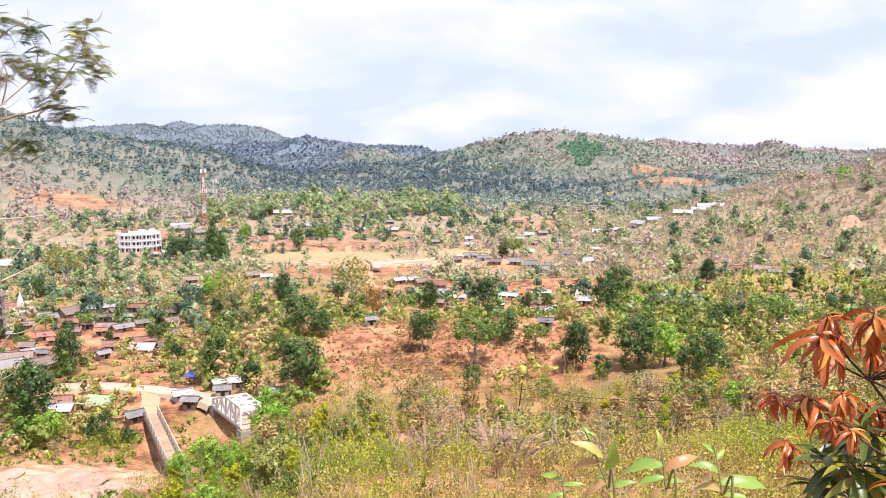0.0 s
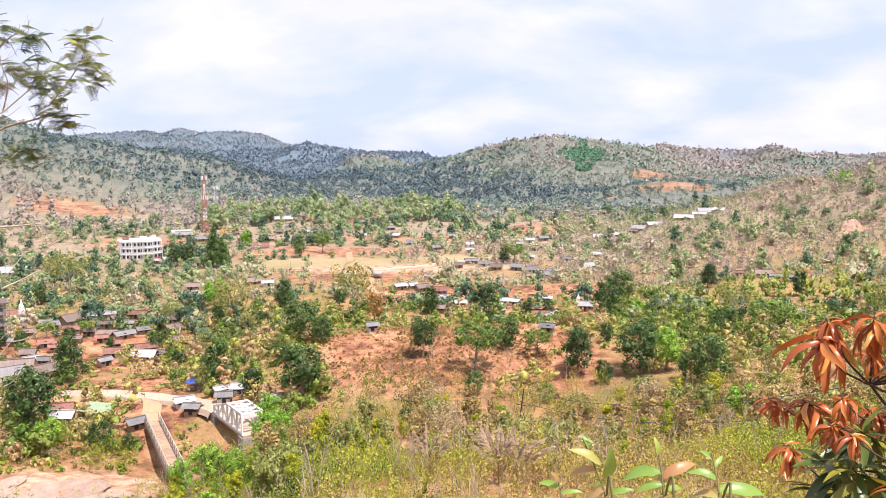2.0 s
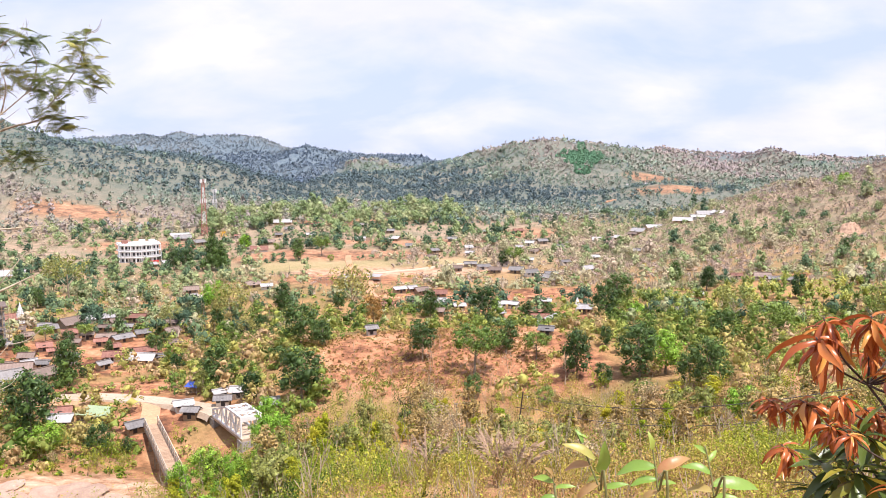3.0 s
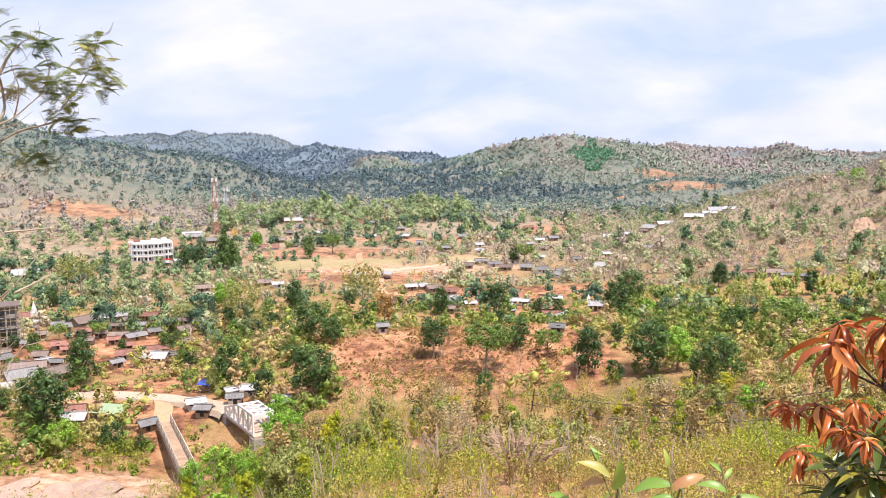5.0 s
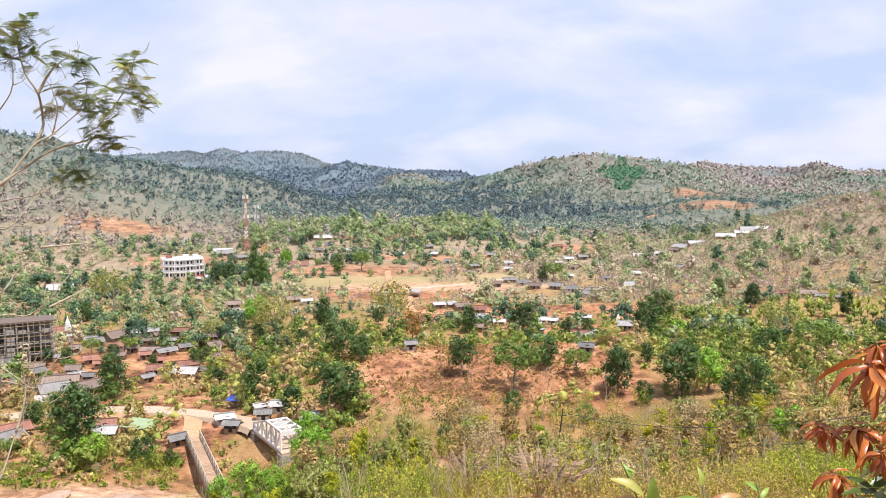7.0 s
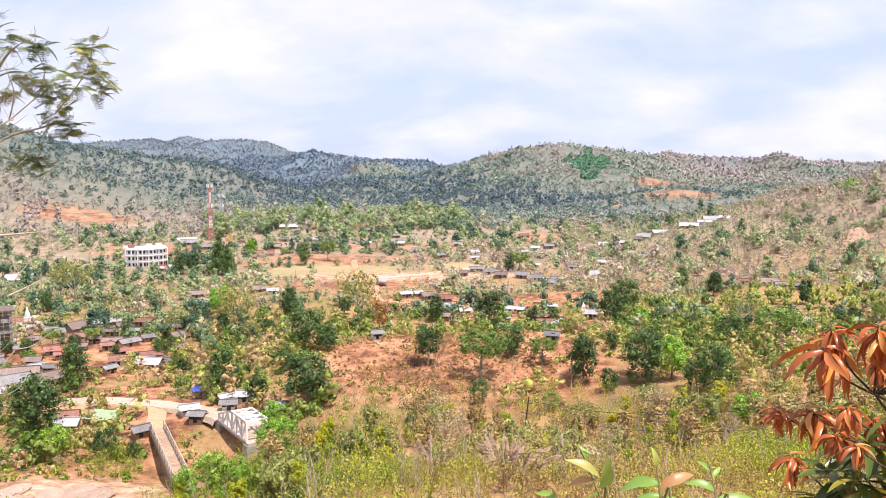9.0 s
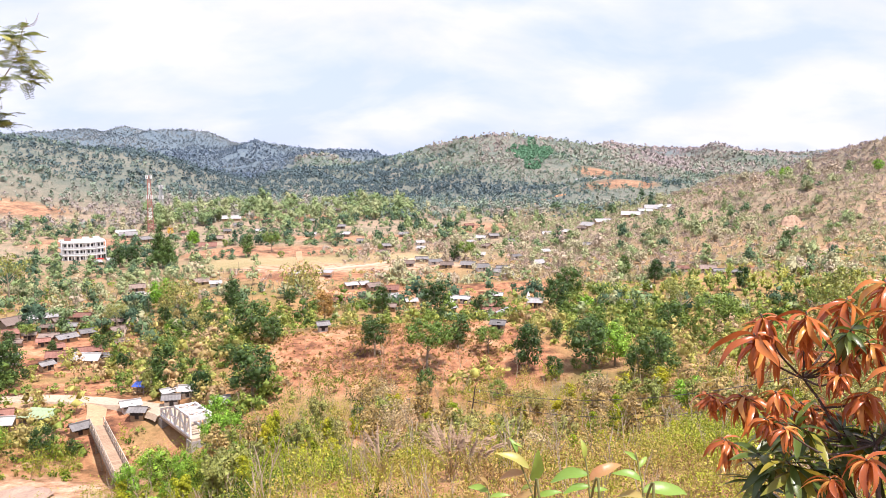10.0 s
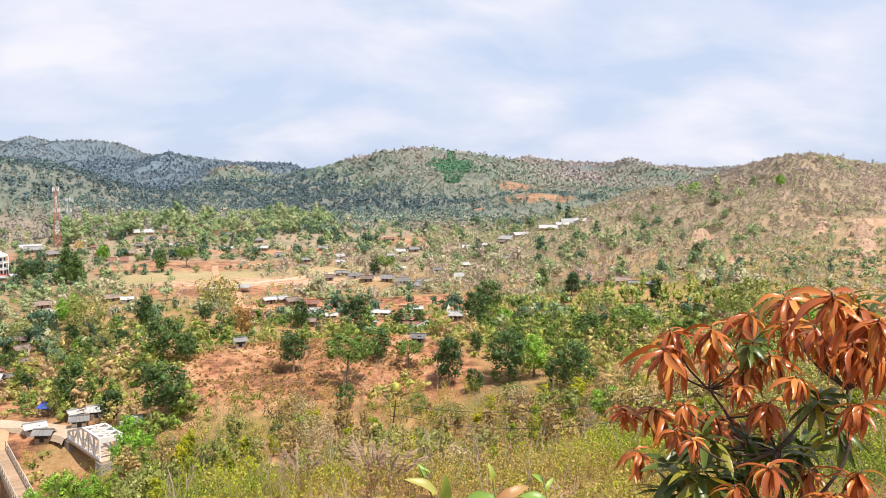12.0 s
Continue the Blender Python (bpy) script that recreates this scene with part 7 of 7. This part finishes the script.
LIMBS_BARE = [
    [(-6.684, 9.559, 57.972), (-6.087, 10.030, 58.596), (-5.979, 10.235, 58.845), (-5.780, 10.481, 59.144), (-5.558, 10.726, 59.628)],
    [(-6.923, 9.915, 58.040), (-6.124, 10.067, 58.310), (-5.959, 10.395, 58.255), (-5.660, 10.408, 58.469), (-5.430, 10.628, 58.837)],
    [(-5.616, 10.318, 58.379), (-5.221, 10.553, 58.590)],
    [(-5.746, 10.419, 59.149), (-5.199, 10.659, 59.187)],
    [(-6.232, 9.308, 55.679), (-5.986, 9.657, 56.342), (-5.984, 10.057, 56.804), (-5.788, 10.194, 57.337), (-5.584, 10.391, 57.679)],
    [(-5.979, 10.048, 56.807), (-5.897, 10.154, 57.258), (-5.922, 10.166, 57.625)],
    [(-6.336, 9.853, 57.408), (-6.128, 9.999, 57.481), (-5.843, 10.263, 57.304), (-5.670, 10.274, 57.115)],
    [(-6.489, 9.896, 57.757), (-6.187, 10.111, 57.637), (-5.777, 10.120, 57.342)],
    [(-6.431, 10.177, 59.301), (-6.006, 10.219, 59.441), (-5.815, 10.659, 59.938)],
]
FEATHERS = [
    (-5.799, 10.361, 61.940, 0.21), (-5.794, 10.441, 61.650, 0.20), (-5.623, 10.657, 61.614, 0.18), (-5.222, 10.694, 61.577, 0.12),
    (-5.201, 10.688, 61.169, 0.30), (-5.535, 10.927, 61.168, 0.20), (-4.656, 10.984, 61.587, 0.15), (-4.627, 10.741, 61.393, 0.20),
    (-4.699, 11.102, 61.212, 0.20), (-4.711, 10.526, 61.053, 0.23), (-5.301, 11.207, 60.756, 0.20), (-5.009, 10.850, 60.574, 0.21),
    (-4.954, 10.939, 60.465, 0.16), (-5.712, 11.199, 60.055, 0.25), (-5.844, 11.056, 60.996, 0.12), (-5.973, 10.287, 61.846, 0.20),
    (-6.092, 10.404, 61.621, 0.16), (-5.496, 10.980, 60.114, 0.18), (-4.781, 11.417, 61.106, 0.12), (-5.063, 10.808, 60.966, 0.16),
]
LEFT_FOOT = (-7.536, 8.504, 54.774)
LEFT_FORK = (-6.995, 9.737, 59.330)


def feather(r, L, pairs=11):
    """A drooping feather-shaped leaf made of many narrow leaflets."""
    V, Q = [], []
    for k in range(pairs):
        u = (k + 1) / pairs
        p = np.array([L * u, 0, -L * 0.45 * u * u])
        for side in (-1, 1):
            d = np.array([0.35, side, -0.25]) * L * 0.30 * (1 - 0.55 * abs(u - 0.45)) * (0.8 + 0.4 * r.random())
            s = np.array([1.0, 0, -0.2]) * L * 0.038
            b = len(V)
            V += [p - s, p + s, p + d + s * 0.6, p + d - s * 0.6]
            Q.append([b, b + 1, b + 2, b + 3])
    w = L * 0.012
    b = len(V)
    V += [(0, -w, 0), (0, w, 0), (L, w, -L * 0.45), (L, -w, -L * 0.45)]
    Q.append([b, b + 1, b + 2, b + 3])
    return np.array(V, float), np.array(Q)


M_FEATHER = leaf_material("feathery_leaflets", [(0.0, (0.12, 0.17, 0.06)), (0.7, (0.24, 0.28, 0.09)), (1.0, (0.36, 0.32, 0.10))], "object", 0.6, 0.2, 0.35)
M_LIMB = surface("pale_smooth_bark", (0.30, 0.25, 0.17), (0.52, 0.46, 0.34), 3.0, 0.85)


def feathery_tree():
    r = np.random.default_rng(61)
    gz = float(height(LEFT_FOOT[0], LEFT_FOOT[1]))
    org = Vector((LEFT_FOOT[0], LEFT_FOOT[1], gz - 0.2))
    th = empty("feathery_tree", pose(*org), "sparse tree with feathery drooping leaves and bare pale twigs", "tree")
    fork = Vector(LEFT_FORK) - org
    part("trunk", limb([(0, 0, 0), fork * 0.35 + Vector((-0.12, 0.1, 0)), fork * 0.7, fork], 0.085, 0.034, 9), M_LIMB, th)
    for limbs, r0, r1 in ((LIMBS_MAIN, 0.024, 0.007), (LIMBS_UPPER, 0.011, 0.005), (LIMBS_BARE, 0.016, 0.005)):
        for k, pts in enumerate(limbs):
            pts = [Vector(p) - org for p in pts]
            if limbs is LIMBS_BARE and pts[0].x < fork.x + 0.9 and k not in (2, 3, 5):
                start = fork * (0.85 if pts[0].z > fork.z * 0.5 else 0.3)
                pts = [start] + pts
            part("limb", limb(pts, r0, r1, 6), M_LIMB, th)
            for q in pts[2:]:
                for j in range(3):
                    e = q + Vector((r.normal() * 0.35 + 0.15, r.normal() * 0.25, 0.18 + 0.35 * r.random())) * 0.5
                    part("twig", limb([q, (q + e) / 2 + Vector((0.03, 0, -0.04)), e], 0.005, 0.0025, 4, 3), M_LIMB, th)
    for cx, cy, cz, rad in FEATHERS:
        c = Vector((cx, cy, cz)) - org
        cl = []
        for k in range(int(11 + rad * 52)):
            v, q = feather(r, 0.15 + 0.12 * r.random())
            m = Matrix.Translation(c + Vector((r.normal() * rad * 0.42, r.normal() * rad * 0.42, r.normal() * rad * 0.4))) @ Euler((radians(r.normal() * 16), radians(-8 + r.normal() * 20), radians(r.random() * 360)), "XYZ").to_matrix().to_4x4()
            mm = np.array(m)
            cl.append((v @ mm[:3, :3].T + mm[:3, 3], q))
        V, Q = merged(cl)
        mesh_part("foliage", V, Q, M_FEATHER, th)


feathery_tree()

# the sapling at the lip of the slope: stems, then leaf base and tip
STEM_A = [(0.254, 1.240, 59.396), (0.244, 1.269, 59.456), (0.229, 1.289, 59.498), (0.212, 1.307, 59.539)]
LEAVES_A = [
    ((0.239, 1.288, 59.500), (0.195, 1.288, 59.530)),
    ((0.246, 1.280, 59.482), (0.250, 1.256, 59.534)),
    ((0.234, 1.286, 59.492), (0.195, 1.308, 59.478)),
    ((0.245, 1.277, 59.474), (0.221, 1.295, 59.460)),
    ((0.222, 1.300, 59.523), (0.213, 1.308, 59.545)),
    ((0.216, 1.305, 59.536), (0.231, 1.303, 59.532)),
    ((0.250, 1.269, 59.458), (0.285, 1.262, 59.469)),
    ((0.245, 1.273, 59.466), (0.205, 1.279, 59.441)),
]
STEM_B = [(0.341, 1.223, 59.401), (0.333, 1.253, 59.461), (0.332, 1.267, 59.495), (0.327, 1.287, 59.543)]
LEAVES_B = [
    ((0.332, 1.267, 59.495), (0.275, 1.282, 59.486)),
    ((0.335, 1.263, 59.487), (0.381, 1.262, 59.519)),
    ((0.329, 1.277, 59.519), (0.326, 1.279, 59.547)),
    ((0.333, 1.260, 59.478), (0.294, 1.262, 59.469)),
    ((0.334, 1.256, 59.470), (0.360, 1.252, 59.479)),
    ((0.333, 1.253, 59.462), (0.302, 1.256, 59.443)),
]
STEM_C = [(0.415, 1.201, 59.400), (0.414, 1.230, 59.461), (0.413, 1.244, 59.492), (0.408, 1.261, 59.532)]
LEAVES_C = [
    ((0.413, 1.244, 59.492), (0.373, 1.248, 59.510)),
    ((0.414, 1.237, 59.476), (0.482, 1.232, 59.480)),
    ((0.410, 1.251, 59.508), (0.426, 1.260, 59.527)),
    ((0.415, 1.233, 59.468), (0.380, 1.256, 59.465)),
    ((0.409, 1.256, 59.520), (0.396, 1.275, 59.528)),
    ((0.416, 1.229, 59.461), (0.446, 1.219, 59.464)),
]
STEM_D = [(0.181, 1.238, 59.371), (0.176, 1.272, 59.440), (0.171, 1.287, 59.473)]
LEAVES_D = [
    ((0.173, 1.283, 59.464), (0.144, 1.303, 59.465)),
    ((0.175, 1.279, 59.456), (0.204, 1.272, 59.463)),
    ((0.172, 1.286, 59.471), (0.158, 1.275, 59.492)),
    ((0.177, 1.274, 59.444), (0.144, 1.272, 59.441)),
]


def sapling():
    r = np.random.default_rng(71)
    foot = Vector((STEM_B[0][0] - 0.02, STEM_B[0][1] - 0.02, 0))
    foot.z = float(height(foot.x, foot.y)) - 0.05
    th = empty("sapling", Matrix.Translation(foot), "young leafy sapling with fresh light green leaves", "plant")
    for stem, leaves in ((STEM_A, LEAVES_A), (STEM_B, LEAVES_B), (STEM_C, LEAVES_C), (STEM_D, LEAVES_D)):
        pts = [Vector((0, 0, 0))] + [Vector(p) - foot for p in stem]
        st = part("stem", limb(pts, 0.0026, 0.0010, 6), M_STALK, th)
        for a, b in leaves:
            a, b = Vector(a) - foot, Vector(b) - foot
            d = b - a
            L = d.length * 1.12
            v, q = blade(r, 1.0, 0.30 + 0.08 * r.random(), 0.5 + 0.7 * r.random(), 9, 0.26, 0.12)
            x = d.normalized()
            up = Vector((0.15 * r.normal(), -0.55, 0.85))
            y = up.cross(x).normalized()
            z = x.cross(y)
            rot = Matrix((x, y, z)).transposed()
            leaf = new("leaf", leaf_mesh("leaf", v * L, q, M_FRESH_LEAF))
            leaf.parent = st
            leaf.matrix_basis = Matrix.Translation(a) @ rot.to_4x4() @ Matrix.Rotation(-0.22, 4, "Y")


sapling()
